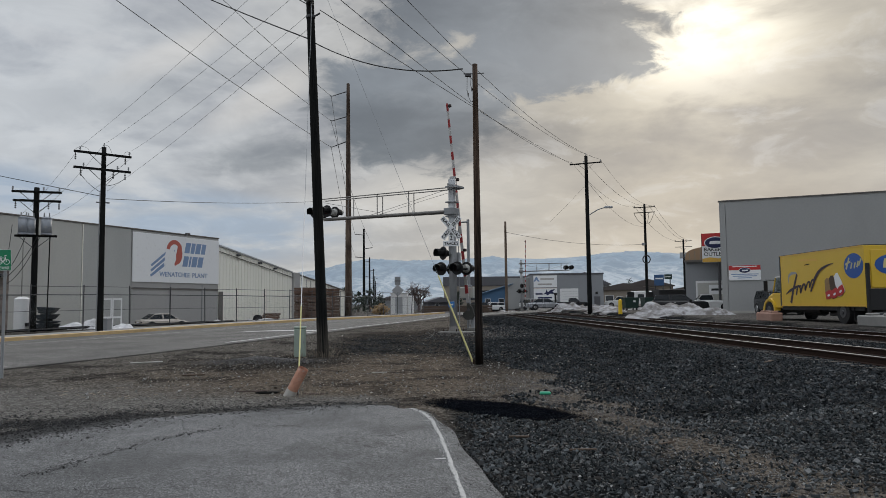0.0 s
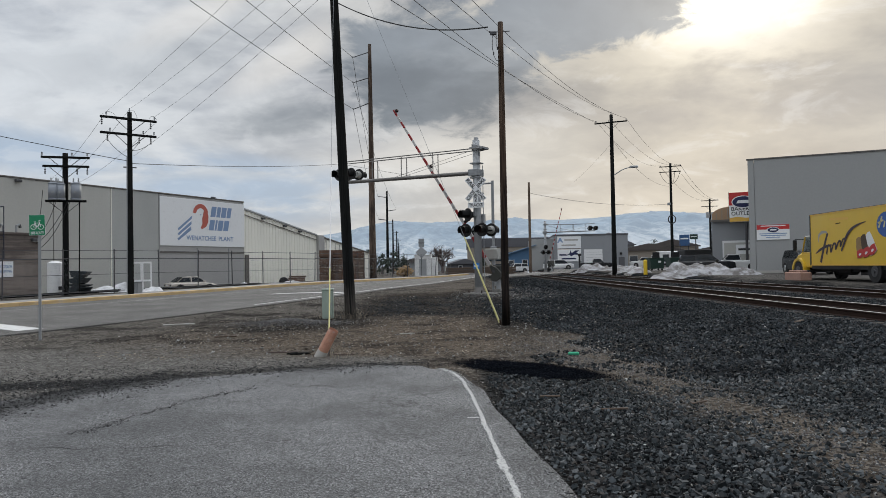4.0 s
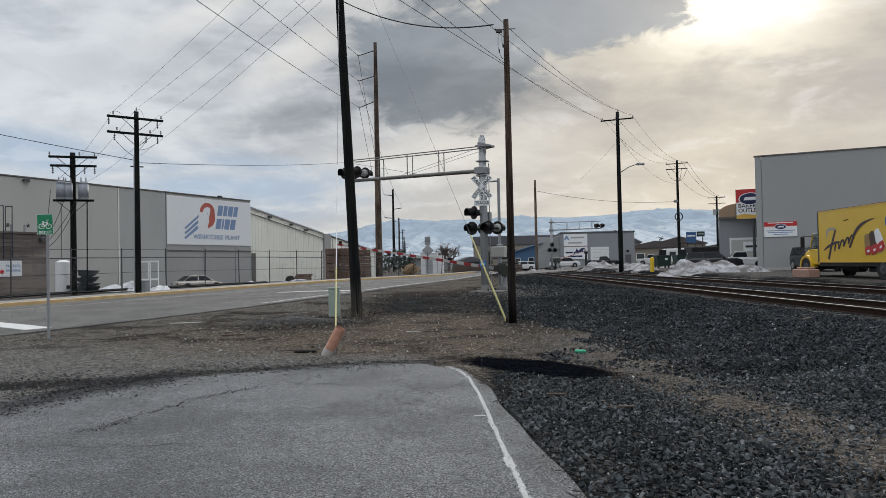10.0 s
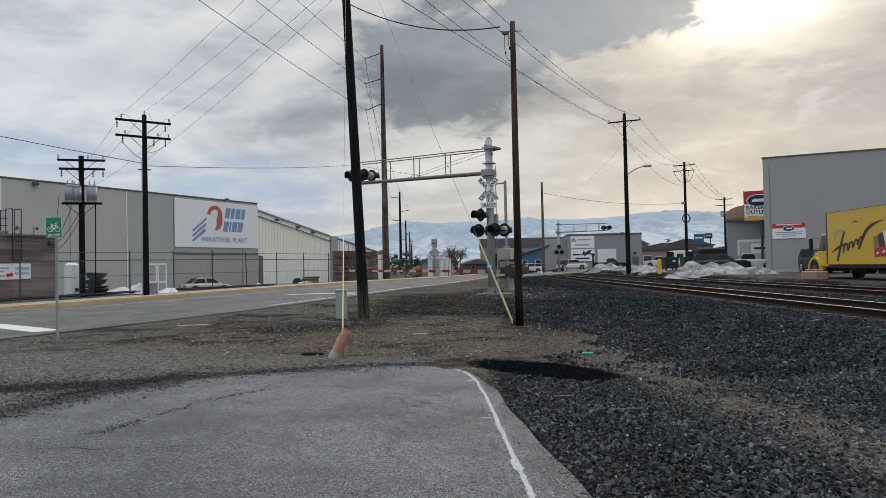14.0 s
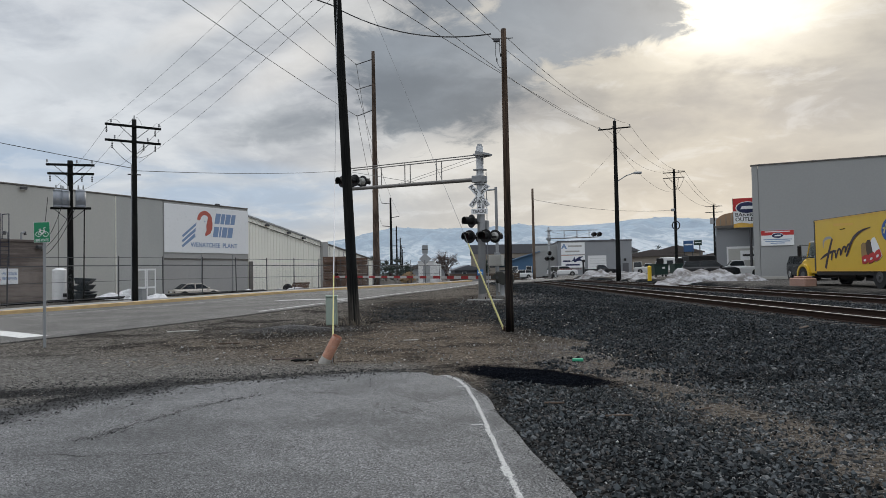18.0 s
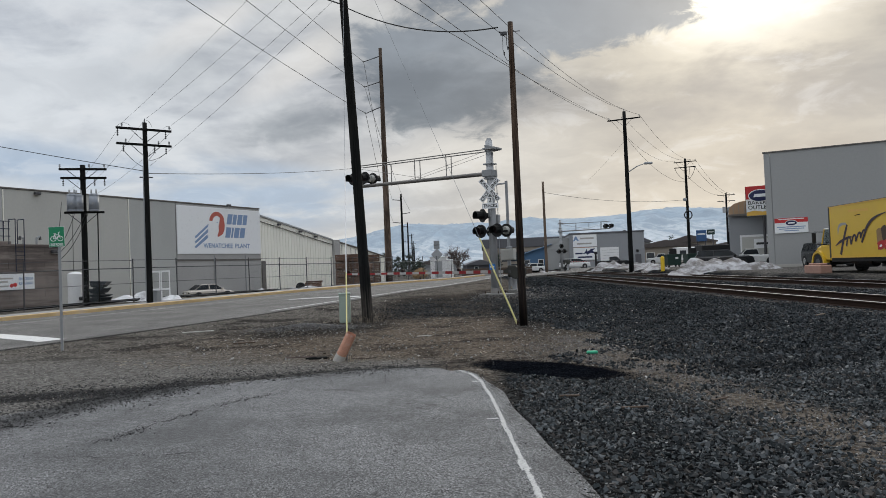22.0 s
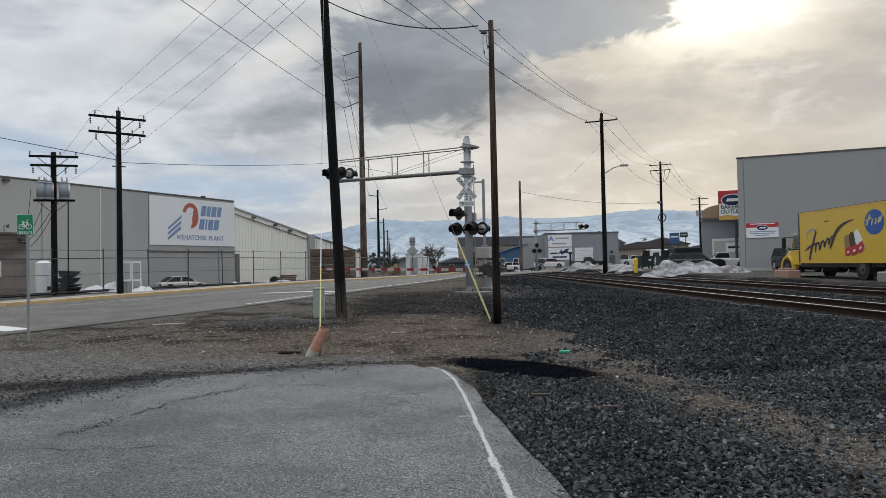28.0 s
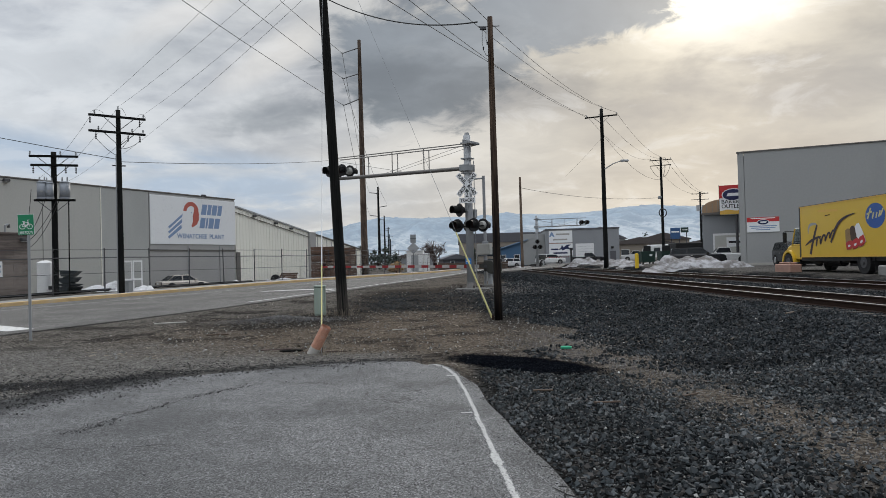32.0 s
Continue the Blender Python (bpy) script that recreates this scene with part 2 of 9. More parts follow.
M = {
    "creosote": wood_pole("creosote_wood", (0.009, 0.010, 0.010), (0.017, 0.017, 0.016)),
    "timber": material("old_timber", (0.09, 0.065, 0.05), 0.9, vary=0.3, fine=30),
    "steel": material("galvanised_steel", (0.27, 0.28, 0.29), 0.6, 0.25, 0.12, 2.0, 25),
    "silver": material("aluminium_paint", (0.34, 0.35, 0.36), 0.6, 0.1, 0.12, 1.5, 30),
    "can": material("grey_transformer_paint", (0.25, 0.27, 0.30), 0.5, 0.1, 0.1, 2.0, 25, streak=0.4),
    "slate": material("dark_blue_grey_plastic", (0.022, 0.03, 0.036), 0.6, vary=0.2),
    "darksteel": material("dark_steel", (0.08, 0.08, 0.085), 0.6, 0.4, 0.2),
    "rust": material("rusty_steel", (0.034, 0.022, 0.018), 0.95, 0.0, 0.3, 5, 60, spec=0.06),
    "railhead": material("worn_rail_head", (0.17, 0.165, 0.165), 0.6, 0.6, 0.08, 3, 40),
    "black": material("black_paint", (0.012, 0.012, 0.013), 0.5, vary=0.2),
    "rubber": material("tyre_rubber", (0.018, 0.018, 0.019), 0.85, vary=0.2),
    "white": material("white_paint", (0.72, 0.72, 0.72), 0.55, vary=0.06, scale=1.5),
    "signwhite": material("white_sign_sheet", (0.78, 0.79, 0.80), 0.4, vary=0.04),
    "blackletter": material("black_letter", (0.02, 0.02, 0.022), 0.6, vary=0.05),
    "green": material("green_sign_sheet", (0.01, 0.22, 0.10), 0.4, vary=0.08),
    "letterblue": material("faded_blue", (0.20, 0.29, 0.46), 0.6, vary=0.1),
    "letterred": material("faded_red", (0.45, 0.11, 0.08), 0.6, vary=0.1),
    "red": material("red_sheet", (0.48, 0.03, 0.03), 0.45, vary=0.08),
    "navy": material("navy_sheet", (0.014, 0.02, 0.075), 0.45, vary=0.08),
    "bluetag": material("blue_sheet", (0.05, 0.2, 0.5), 0.45, vary=0.08),
    "gold": material("gold_sheet", (0.70, 0.42, 0.08), 0.5, vary=0.1),
    "yellow": material("yellow_truck_paint", (0.66, 0.43, 0.03), 0.35, vary=0.06, scale=1.2, bump=0.03, spec=0.5),
    "bollard": material("yellow_bollard_paint", (0.75, 0.50, 0.03), 0.5, vary=0.1),
    "kerb": material("worn_yellow_kerb", (0.55, 0.39, 0.20), 0.85, vary=0.35, scale=1.3, tint=(0.46, 0.38, 0.28), patch=1.0),
    "concrete": material("concrete", (0.40, 0.385, 0.36), 0.9, vary=0.15, scale=0.9, fine=18),
    "tilt": material("tilt_up_concrete", (0.455, 0.45, 0.42), 0.9, vary=0.09, scale=0.25, fine=6, streak=0.3, bump=0.08),
    "tiltgrey": material("grey_tilt_up_concrete", (0.40, 0.405, 0.39), 0.9, vary=0.10, scale=0.25, fine=6, streak=0.3, bump=0.08),
    "tiltdark": material("grey_panel_wall", (0.36, 0.355, 0.345), 0.9, vary=0.08, scale=0.3, fine=6, streak=0.3, bump=0.08),
    "cream": material("cream_metal_siding", (0.83, 0.81, 0.73), 0.55, 0.0, 0.08, 0.3, 8, streak=0.2, bump=0.05),
    "warehouse": material("grey_warehouse_wall", (0.318, 0.323, 0.32), 0.85, vary=0.08, scale=0.2, fine=7, streak=0.4, bump=0.06),
    "trim": material("dark_trim", (0.14, 0.13, 0.12), 0.6, 0.3),
    "grey": material("grey_siding", (0.25, 0.26, 0.275), 0.7, vary=0.07, scale=0.4, fine=9),
    "darkgrey": material("dark_grey_siding", (0.10, 0.10, 0.11), 0.7, vary=0.08, scale=0.4, fine=9),
    "blue": material("blue_siding", (0.06, 0.13, 0.23), 0.7, vary=0.1, scale=0.4, fine=9),
    "shingle": material("brown_roof", (0.09, 0.077, 0.073), 0.9, vary=0.2, scale=0.8, fine=14),
    "tanwall": material("tan_wall", (0.27, 0.235, 0.195), 0.85, vary=0.1, scale=0.5),
    "bin": material("brown_bin_wood", (0.115, 0.070, 0.050), 0.9, vary=0.3, rand=0.5, fine=25),
    "cleansnow": material("old_snow", (0.62, 0.62, 0.63), 0.9, vary=0.6, scale=1.1, fine=7, bump=1.0, tint=(0.40, 0.39, 0.385), patch=1.0),
    "pink": material("red_stone", (0.36, 0.22, 0.175), 0.9, vary=0.25),
    "glass": pane_material("dark_glass"),
    "clearpane": clear_pane("clear_window_glass"),
    "chrome": material("chrome", (0.7, 0.7, 0.7), 0.15, 1.0, 0.05),
    "lampred": material("red_lens", (0.015, 0.002, 0.002), 0.3, vary=0.1),
    "whitelens": material("grey_lens_back", (0.36, 0.36, 0.34), 0.4, vary=0.1),
    "wire": material("cable", (0.03, 0.03, 0.03), 0.7),
    "guard": material("yellow_guy_guard", (0.62, 0.57, 0.26), 0.6, vary=0.15),
    "orange": material("faded_orange_paint", (0.47, 0.245, 0.17), 0.9, vary=0.4, tint=(0.42, 0.33, 0.29), patch=1.0, scale=9),
    "pedestal": material("green_grey_cabinet", (0.30, 0.36, 0.31), 0.6, vary=0.1),
    "bark": material("bare_twigs", (0.10, 0.075, 0.07), 0.95, vary=0.2),
    "needle": material("dark_needles", (0.025, 0.035, 0.025), 0.95, vary=0.3),
    "drygrass": material("dry_grass", (0.30, 0.20, 0.10), 0.95, vary=0.3),
    "straw": material("bleached_straw", (0.30, 0.255, 0.20), 0.95, vary=0.3),
    "tie": material("old_tie_wood", (0.026, 0.022, 0.020), 0.95, vary=0.3, rand=0.5, fine=30),
    "greenplastic": material("green_plastic", (0.03, 0.35, 0.2), 0.5),
    "dumpster": material("green_dumpster_paint", (0.012, 0.034, 0.027), 0.6, vary=0.2),
}


def stained_wall(name, light, dark):
    """A masonry face with long level streaks of dirt; its length runs along y."""
    m = bpy.data.materials.new(name)
    m.use_nodes = True
    n = Nodes(m.node_tree)
    co = n.add("ShaderNodeTexCoord").outputs["Object"]
    streak = n.noise(n.vec("MULTIPLY", co, (1, 0.10, 1.6)), 1.6, 6.0, 0.68)
    spot = n.noise(co, 0.9, 5.0, 0.65)
    grain = n.noise(co, 30.0, 3.0, 0.7)
    c = n.mix(n.span(streak, 0.38, 0.62), dark, light)
    c = n.mix(n.span(spot, 0.45, 0.7, 0.0, 0.6), c, dark)
    c = n.mix(n.span(grain, 0.3, 0.6, 0.25, 0.0), c, tuple(k * 0.5 for k in dark))
    bs = n.add("ShaderNodeBsdfPrincipled", {"Base Color": c, "Roughness": 0.92, "Specular IOR Level": 0.15})
    n.put(bs.inputs["Normal"], n.add("ShaderNodeBump", {"Strength": 0.4, "Distance": 0.02, "Height": grain}).outputs[0])
    n.add("ShaderNodeOutputMaterial", {0: bs.outputs[0]})
    return m


M["snow"] = stained_wall("dirty_old_snow", (0.44, 0.44, 0.455), (0.15, 0.138, 0.132))
M["block"] = stained_wall("stained_block_wall", (0.262, 0.226, 0.203), (0.12, 0.10, 0.092))


def stone_material(name, cols, rough=0.85, spec=0.2, dusty=0.5):
    """Loose stones: each island its own shade."""
    m = bpy.data.materials.new(name)
    m.use_nodes = True
    n = Nodes(m.node_tree)
    r = n.add("ShaderNodeNewGeometry").outputs["Random Per Island"]
    co = n.add("ShaderNodeTexCoord").outputs["Object"]
    k = n.math("ADD", n.math("MULTIPLY", n.noise(co, 45.0, 3.0, 0.6), 0.5), n.span(n.noise(co, 1.1, 4.0, 0.6), 0.36, 0.62, 0.0, dusty))
    c = n.ramp(r, [(i / (len(cols) - 1), q) for i, q in enumerate(cols)])
    hsv = n.add("ShaderNodeHueSaturation", {"Color": c, "Value": n.math("ADD", 0.76, n.math("MULTIPLY", k, 0.7))})
    bs = n.add("ShaderNodeBsdfPrincipled", {"Base Color": hsv.outputs[0], "Roughness": rough, "Specular IOR Level": spec})
    n.add("ShaderNodeOutputMaterial", {0: bs.outputs[0]})
    return m


M["ballast"] = stone_material("ballast_stone", rough=0.8, spec=0.08, dusty=0.8, cols=[(0.006, 0.0075, 0.0085), (0.027, 0.0315, 0.034), (0.055, 0.0615, 0.066), (0.010, 0.012, 0.0135), (0.086, 0.094, 0.099), (0.024, 0.027, 0.029), (0.0576, 0.0516, 0.048), (0.0432, 0.0492, 0.054), (0.132, 0.1344, 0.1344)])
# the same stones in darker tones, for the clouds beyond y = 10
M["ballastdark"] = stone_material("darker_ballast_stone", rough=0.8, spec=0.06, dusty=0.9, cols=[(0.005, 0.006, 0.007), (0.016, 0.0185, 0.021), (0.032, 0.036, 0.040), (0.008, 0.0095, 0.011), (0.052, 0.058, 0.063), (0.015, 0.017, 0.019), (0.034, 0.032, 0.031), (0.024, 0.028, 0.032), (0.085, 0.088, 0.09)])
M["pebble"] = stone_material("pebble", [(0.07, 0.058, 0.047), (0.11, 0.092, 0.075), (0.15, 0.13, 0.11), (0.05, 0.046, 0.042), (0.20, 0.185, 0.165), (0.32, 0.30, 0.28)])


# ---- plan: the tracks run almost straight ahead, the road and the yards are turned 23 degrees ----
HEAD = radians(23.0)
DV, NV = Vector((math.sin(HEAD), math.cos(HEAD))), Vector((math.cos(HEAD), -math.sin(HEAD)))
TRACK = radians(1.5)          # the tracks lean to the left of straight ahead
TRACKS = (9.9, 15.1)         # centre lines, across
RAIL_TOP = 0.45


def sstep(v):
    v = np.clip(v, 0.0, 1.0)
    return v * v * (3 - 2 * v)


def across(x, y):
    return x * math.cos(TRACK) + y * math.sin(TRACK)


def base_z(x, y):
    """Height of the land, without the dip of the road."""
    u = across(x, y)
    near = sstep((y - 14) / 30)
    n = x * NV.x + y * NV.y
    low = 0.40 * near * (0.05 + 0.95 * sstep((n + 47) / 10)) + 0.20 * sstep((u + 2) / 8) * sstep((y - 16) / 25)
    # the packing yard lies lower than the street
    low = low - 0.34 * sstep((-n - 37) / 7) * sstep((y - 25) / 10) * (1 - sstep((y - 95) / 20))
    lot = 0.55 + 0.12 * sstep((y - 30) / 25)
    far = sstep((u - 16.0) / 1.5)
    low = low * (1 - far) + lot * far
    low = np.minimum(low, 0.25 + (1 - sstep((u - 3.5) / 2.0) + far) * 1.0)
    bed = 0.25 * sstep((u - 4.6) / 2.6) * (1 - sstep((u - 16.0) / 1.6))
    low = np.where((u > 4) & (u < 17), np.maximum(low, bed), low)
    return low + 0.035 * sstep((u - 2.6) / 1.5) * (1 - sstep((u - 6) / 2)) * np.sin(x * 1.7 + y * 0.9) * np.sin(y * 0.7 - x * 0.4)


def dip(x, y):
    """The far half of the road climbs more slowly than the land beside it."""
    return 0.40 * (sstep((y - 14) / 30) - sstep((y - 14) / 45))


def ground_z(x, y):
    """Height of the ground sheet."""
    n = x * NV.x + y * NV.y
    return base_z(x, y) - dip(x, y) * sstep((-n - 20) / 6) * (1 - sstep((-n - 31) / 2.5))


def kerb_z(x, y):
    return base_z(x, y) - dip(x, y)


def road_z(x, y):
    """Height of the road, which climbs to the rails at the crossing."""
    u = across(x, y)
    return ground_z(x, y) + 0.15 * sstep((u - 3.0) / 4.0) * (1 - sstep((u - 16.0) / 3.0))


def gz(x, y):
    return float(ground_z(np.float64(x), np.float64(y)))


def on_grid(n, s):
    """x, y of a place n metres across and s metres along the road's grid."""
    return n * NV.x + s * DV.x, n * NV.y + s * DV.y


# ---- mesh helpers ----
def link(name, bm, mat, parent=None, smooth=False):
    me = bpy.data.meshes.new(name)
    bm.to_mesh(me)
    bm.free()
    for q in (mat if isinstance(mat, (list, tuple)) else [mat]):
        me.materials.append(q)
    if smooth:
        me.shade_smooth()
    ob = new(name, me)
    if parent is not None:
        ob.parent = parent
    return ob


def part(name, bm, mat, parent, label="", smooth=False):
    ob = link(name, bm, mat, parent, smooth)
    return tagged(ob, label) if label else ob


def thing(name, m, label, category, group="", kind=""):
    ob = new(name)
    ob.matrix_world = m
    ob.empty_display_size = 0.2
    return tagged(ob, label, category, group, kind)


def shape():
    return bmesh.new()


def add_box(bm, x0, x1, y0, y1, z0, z1, bevel=0.0, m=None, mat=0):
    r = bmesh.ops.create_cube(bm, size=1.0, matrix=Matrix.LocRotScale(((x0 + x1) / 2, (y0 + y1) / 2, (z0 + z1) / 2), None, (abs(x1 - x0), abs(y1 - y0), abs(z1 - z0))))
    vs = r["verts"]
    if bevel:
        es = {e for v in vs for e in v.link_edges}
        b = bmesh.ops.bevel(bm, geom=list(es), offset=bevel, segments=1, affect="EDGES", clamp_overlap=True)
        vs = list({v for f in b["faces"] for v in f.verts} | {v for v in vs if v.is_valid})
    if mat:
        for f in {f for v in vs for f in v.link_faces}:
            f.material_index = mat
    if m is not None:
        bmesh.ops.transform(bm, matrix=m, verts=vs)
    return vs


def box(x0, x1, y0, y1, z0, z1, bevel=0.0, m=None):
    bm = shape()
    add_box(bm, x0, x1, y0, y1, z0, z1, bevel, m)
    return bm


def add_rod(bm, a, b, r0, r1=None, seg=8, caps=True):
    a, b = Vector(a), Vector(b)
    r1 = r0 if r1 is None else r1
    q = (b - a).to_track_quat("Z", "Y").to_matrix().to_4x4()
    return bmesh.ops.create_cone(bm, cap_ends=caps, segments=seg, radius1=r0, radius2=r1, depth=(b - a).length, matrix=Matrix.Translation((a + b) / 2) @ q)["verts"]


def rod(a, b, r0, r1=None, seg=8):
    bm = shape()
    add_rod(bm, a, b, r0, r1, seg)
    return bm


def add_ball(bm, c, r, sx=1, sy=1, sz=1, seg=10, rings=6):
    return bmesh.ops.create_uvsphere(bm, u_segments=seg, v_segments=rings, radius=r, matrix=Matrix.LocRotScale(c, None, (sx, sy, sz)))["verts"]


def prism(points, depth, axis="y"):
    """A flat outline (x, z) given a thickness along y, from 0 to depth."""
    bm = shape()
    add_prism(bm, points, 0.0, depth)
    return bm


def add_prism(bm, points, y0, y1, mat=0):
    a = [bm.verts.new((x, y0, z)) for x, z in points]
    b = [bm.verts.new((x, y1, z)) for x, z in points]
    fs = [bm.faces.new(a), bm.faces.new(b[::-1])]
    for i in range(len(points)):
        j = (i + 1) % len(points)
        fs.append(bm.faces.new((a[j], a[i], b[i], b[j])))
    for f in fs:
        f.material_index = mat
    bmesh.ops.recalc_face_normals(bm, faces=fs)
    return a + b


def writing(text, size, mat, parent, at, turn, name="lettering", width=None, shear=0.0, depth=0.004, space=1.0):
    """Raised letters, centred at a place on a face; turn: the way in which they face."""
    cu = bpy.data.curves.new(name, "FONT")
    cu.body, cu.size, cu.align_x, cu.align_y, cu.extrude, cu.shear, cu.space_character = text, size, "CENTER", "CENTER", depth, shear, space
    cu.resolution_u = 3
    cu.offset = size * 0.014
    tmp = bpy.data.objects.new(name, cu)
    scene.collection.objects.link(tmp)
    me = bpy.data.meshes.new_from_object(tmp.evaluated_get(bpy.context.evaluated_depsgraph_get()))
    bpy.data.objects.remove(tmp)
    bpy.data.curves.remove(cu)
    me.materials.clear()
    me.materials.append(mat)
    if width:
        xs = [v.co.x for v in me.vertices]
        k = width / (max(xs) - min(xs))
        me.transform(Matrix.Diagonal((k, 1, 1, 1)))
    me.transform(Matrix.Translation(at) @ turn)
    ob = new(name, me)
    ob.parent = parent
    return ob


FACE_S = pose(0, 0, 0, 90, 0, 0)      # letters that face -y


def wire(name, pts, r, mat, label, parent=None, sag=0.0, n=14):
    """A cable between two or more places, with sag."""
    cu = bpy.data.curves.new(name, "CURVE")
    cu.dimensions, cu.bevel_depth, cu.bevel_resolution = "3D", r, 1
    path = []
    for a, b in zip(pts[:-1], pts[1:]):
        a, b = Vector(a), Vector(b)
        for i in range(n + (b == Vector(pts[-1]))):
            f = i / n
            p = a.lerp(b, f)
            p.z -= sag * 4 * f * (1 - f)
            path.append(p)
    sp = cu.splines.new("POLY")
    sp.points.add(len(path) - 1)
    for q, p in zip(sp.points, path):
        q.co = (*p, 1)
    cu.materials.append(mat)
    tmp = bpy.data.objects.new(name, cu)
    scene.collection.objects.link(tmp)
    me = bpy.data.meshes.new_from_object(tmp.evaluated_get(bpy.context.evaluated_depsgraph_get()))
    bpy.data.objects.remove(tmp)
    ob = new(name, me)
    if parent is not None:
        ob.parent = parent
        return ob
    return tagged(ob, label, "cable")

# ---- ground ----
def spill(n, x, y, cx, cy, along, over, turn, rough, soft=0.18):
    """A long spot with a ragged rim; rough is a noise about zero."""
    ca, sa = math.cos(radians(turn)), math.sin(radians(turn))
    px, py = n.math("SUBTRACT", x, cx), n.math("SUBTRACT", y, cy)
    dx = n.math("DIVIDE", n.math("ADD", n.math("MULTIPLY", px, ca), n.math("MULTIPLY", py, sa)), along)
    dy = n.math("DIVIDE", n.math("SUBTRACT", n.math("MULTIPLY", py, ca), n.math("MULTIPLY", px, sa)), over)
    q = n.math("SQRT", n.math("ADD", n.math("MULTIPLY", dx, dx), n.math("MULTIPLY", dy, dy)))
    return n.span(n.math("ADD", q, n.math("MULTIPLY", rough, 0.9)), 1.0 - soft, 1.0 + soft, 1.0, 0.0)


# tracks of black grit that lie across the lot's edge: place, half sizes, turn
GRIT_TRACKS = ((-5.2, 9.4, 1.9, 0.42, 74.0), (-6.2, 10.1, 1.4, 0.42, 16.0), (-4.75, 10.1, 0.9, 0.48, 55.0), (-3.3, 11.2, 1.4, 0.36, 12.0), (-1.5, 11.65, 0.9, 0.2, 4.0), (-6.6, 6.9, 1.7, 0.30, 40.0))


def grit_tracks(n, co, x, y, c):
    r = n.math("SUBTRACT", n.noise(co, 3.0, 7.0, 0.75), 0.5)
    r = n.math("ADD", r, n.math("MULTIPLY", n.math("SUBTRACT", n.noise(co, 24.0, 4.0, 0.75), 0.5), 2.4))
    for t in GRIT_TRACKS:
        c = n.mix(n.math("MULTIPLY", spill(n, x, y, *t, r, 0.5), 0.85 if t[0] < -4 else 0.45), c, (0.012, 0.012, 0.013))
    return c


def ground_material():
    m = bpy.data.materials.new("dirt_and_gravel")
    m.use_nodes = True
    n = Nodes(m.node_tree)
    co = n.add("ShaderNodeTexCoord").outputs["Object"]
    sep = n.add("ShaderNodeSeparateXYZ", {0: co})
    x, y = sep.outputs[0], sep.outputs[1]
    wob = n.math("MULTIPLY", n.math("SUBTRACT", n.noise(co, 0.35, 5.0, 0.6), 0.5), 5.0)
    wobf = n.math("MULTIPLY", n.math("SUBTRACT", n.noise(co, 2.2, 5.0, 0.65), 0.5), 1.6)
    w = n.math("ADD", wob, wobf)
    grit = n.math("ADD", n.math("MULTIPLY", n.noise(co, 38.0, 4.0, 0.75), 0.55), n.math("MULTIPLY", n.add("ShaderNodeSeparateColor", {0: n.add("ShaderNodeTexVoronoi", {"Vector": co, "Scale": 26.0}).outputs["Color"]}).outputs[0], 0.45))
    coarse = n.noise(co, 9.0, 5.0, 0.7)
    u = n.math("ADD", n.math("ADD", x, n.math("MULTIPLY", y, 0.0262)), n.math("MULTIPLY", w, 0.4))
    # dry brown earth, grey gravel shoulder, dark ballast
    earth = n.mix(n.span(coarse, 0.35, 0.65), (0.040, 0.032, 0.026), (0.145, 0.116, 0.090))
    earth = n.mix(n.span(grit, 0.45, 0.8, 0.0, 0.6), earth, (0.20, 0.18, 0.155))
    earth = n.mix(n.span(grit, 0.48, 0.3, 0.0, 0.5), earth, (0.03, 0.025, 0.021))
    gravel = n.mix(n.span(grit, 0.38, 0.66), (0.040, 0.037, 0.033), (0.172, 0.158, 0.142))
    dark = n.mix(n.span(grit, 0.38, 0.72), (0.004, 0.0045, 0.005), (0.026, 0.028, 0.030))

    def near(cx, cy, rx, ry, soft=0.5):
        dx = n.math("DIVIDE", n.math("ADD", n.math("SUBTRACT", x, cx), w), rx)
        dy = n.math("DIVIDE", n.math("ADD", n.math("SUBTRACT", y, cy), n.math("MULTIPLY", w, 0.6)), ry)
        q = n.math("SQRT", n.math("ADD", n.math("MULTIPLY", dx, dx), n.math("MULTIPLY", dy, dy)))
        return n.span(q, 1.0 - soft, 1.0 + soft, 1.0, 0.0)

    c = n.mix(n.span(n.math("ADD", x, n.math("MULTIPLY", y, -0.1)), -9.0, -3.0), gravel, n.mix(0.45, gravel, earth))
    # packed pale grit between the lot and the road
    packed = n.mix(n.span(grit, 0.3, 0.7), (0.066, 0.063, 0.059), (0.178, 0.171, 0.161))
    c = n.mix(n.math("MULTIPLY", n.span(n.math("ADD", y, n.math("MULTIPLY", w, 0.5)), 13.5, 16.5, 0.95, 0.0), n.span(n.math("ADD", x, n.math("MULTIPLY", w, 0.3)), -2.6, -4.2)), c, packed)
    lot = n.math("MULTIPLY", n.span(y, 13.0, 16.5, 1.0, 0.0), n.span(x, -2.6, -4.2))
    c = n.mix(near(-1.6, 17.5, 5.0, 5.2), c, earth)
    # dark gravel and damp soil in spots
    c = n.mix(n.math("MULTIPLY", n.span(n.noise(n.vec("ADD", co, (5.0, 1.0, 0.0)), 0.55, 6.0, 0.7), 0.48, 0.62), n.math("SUBTRACT", 0.8, n.math("MULTIPLY", lot, 0.7))), c, n.mix(0.5, dark, (0.030, 0.025, 0.022)))
    c = n.mix(n.math("MULTIPLY", n.span(n.math("ADD", y, n.math("MULTIPLY", w, 0.35)), 12.4, 13.2, 0.85, 0.0), n.span(n.math("ADD", x, n.math("MULTIPLY", w, 0.2)), -0.5, -1.3)), c, packed)
    c = n.mix(n.math("MULTIPLY", near(-4.6, 20.3, 2.0, 2.6, 0.4), 0.7), c, dark)
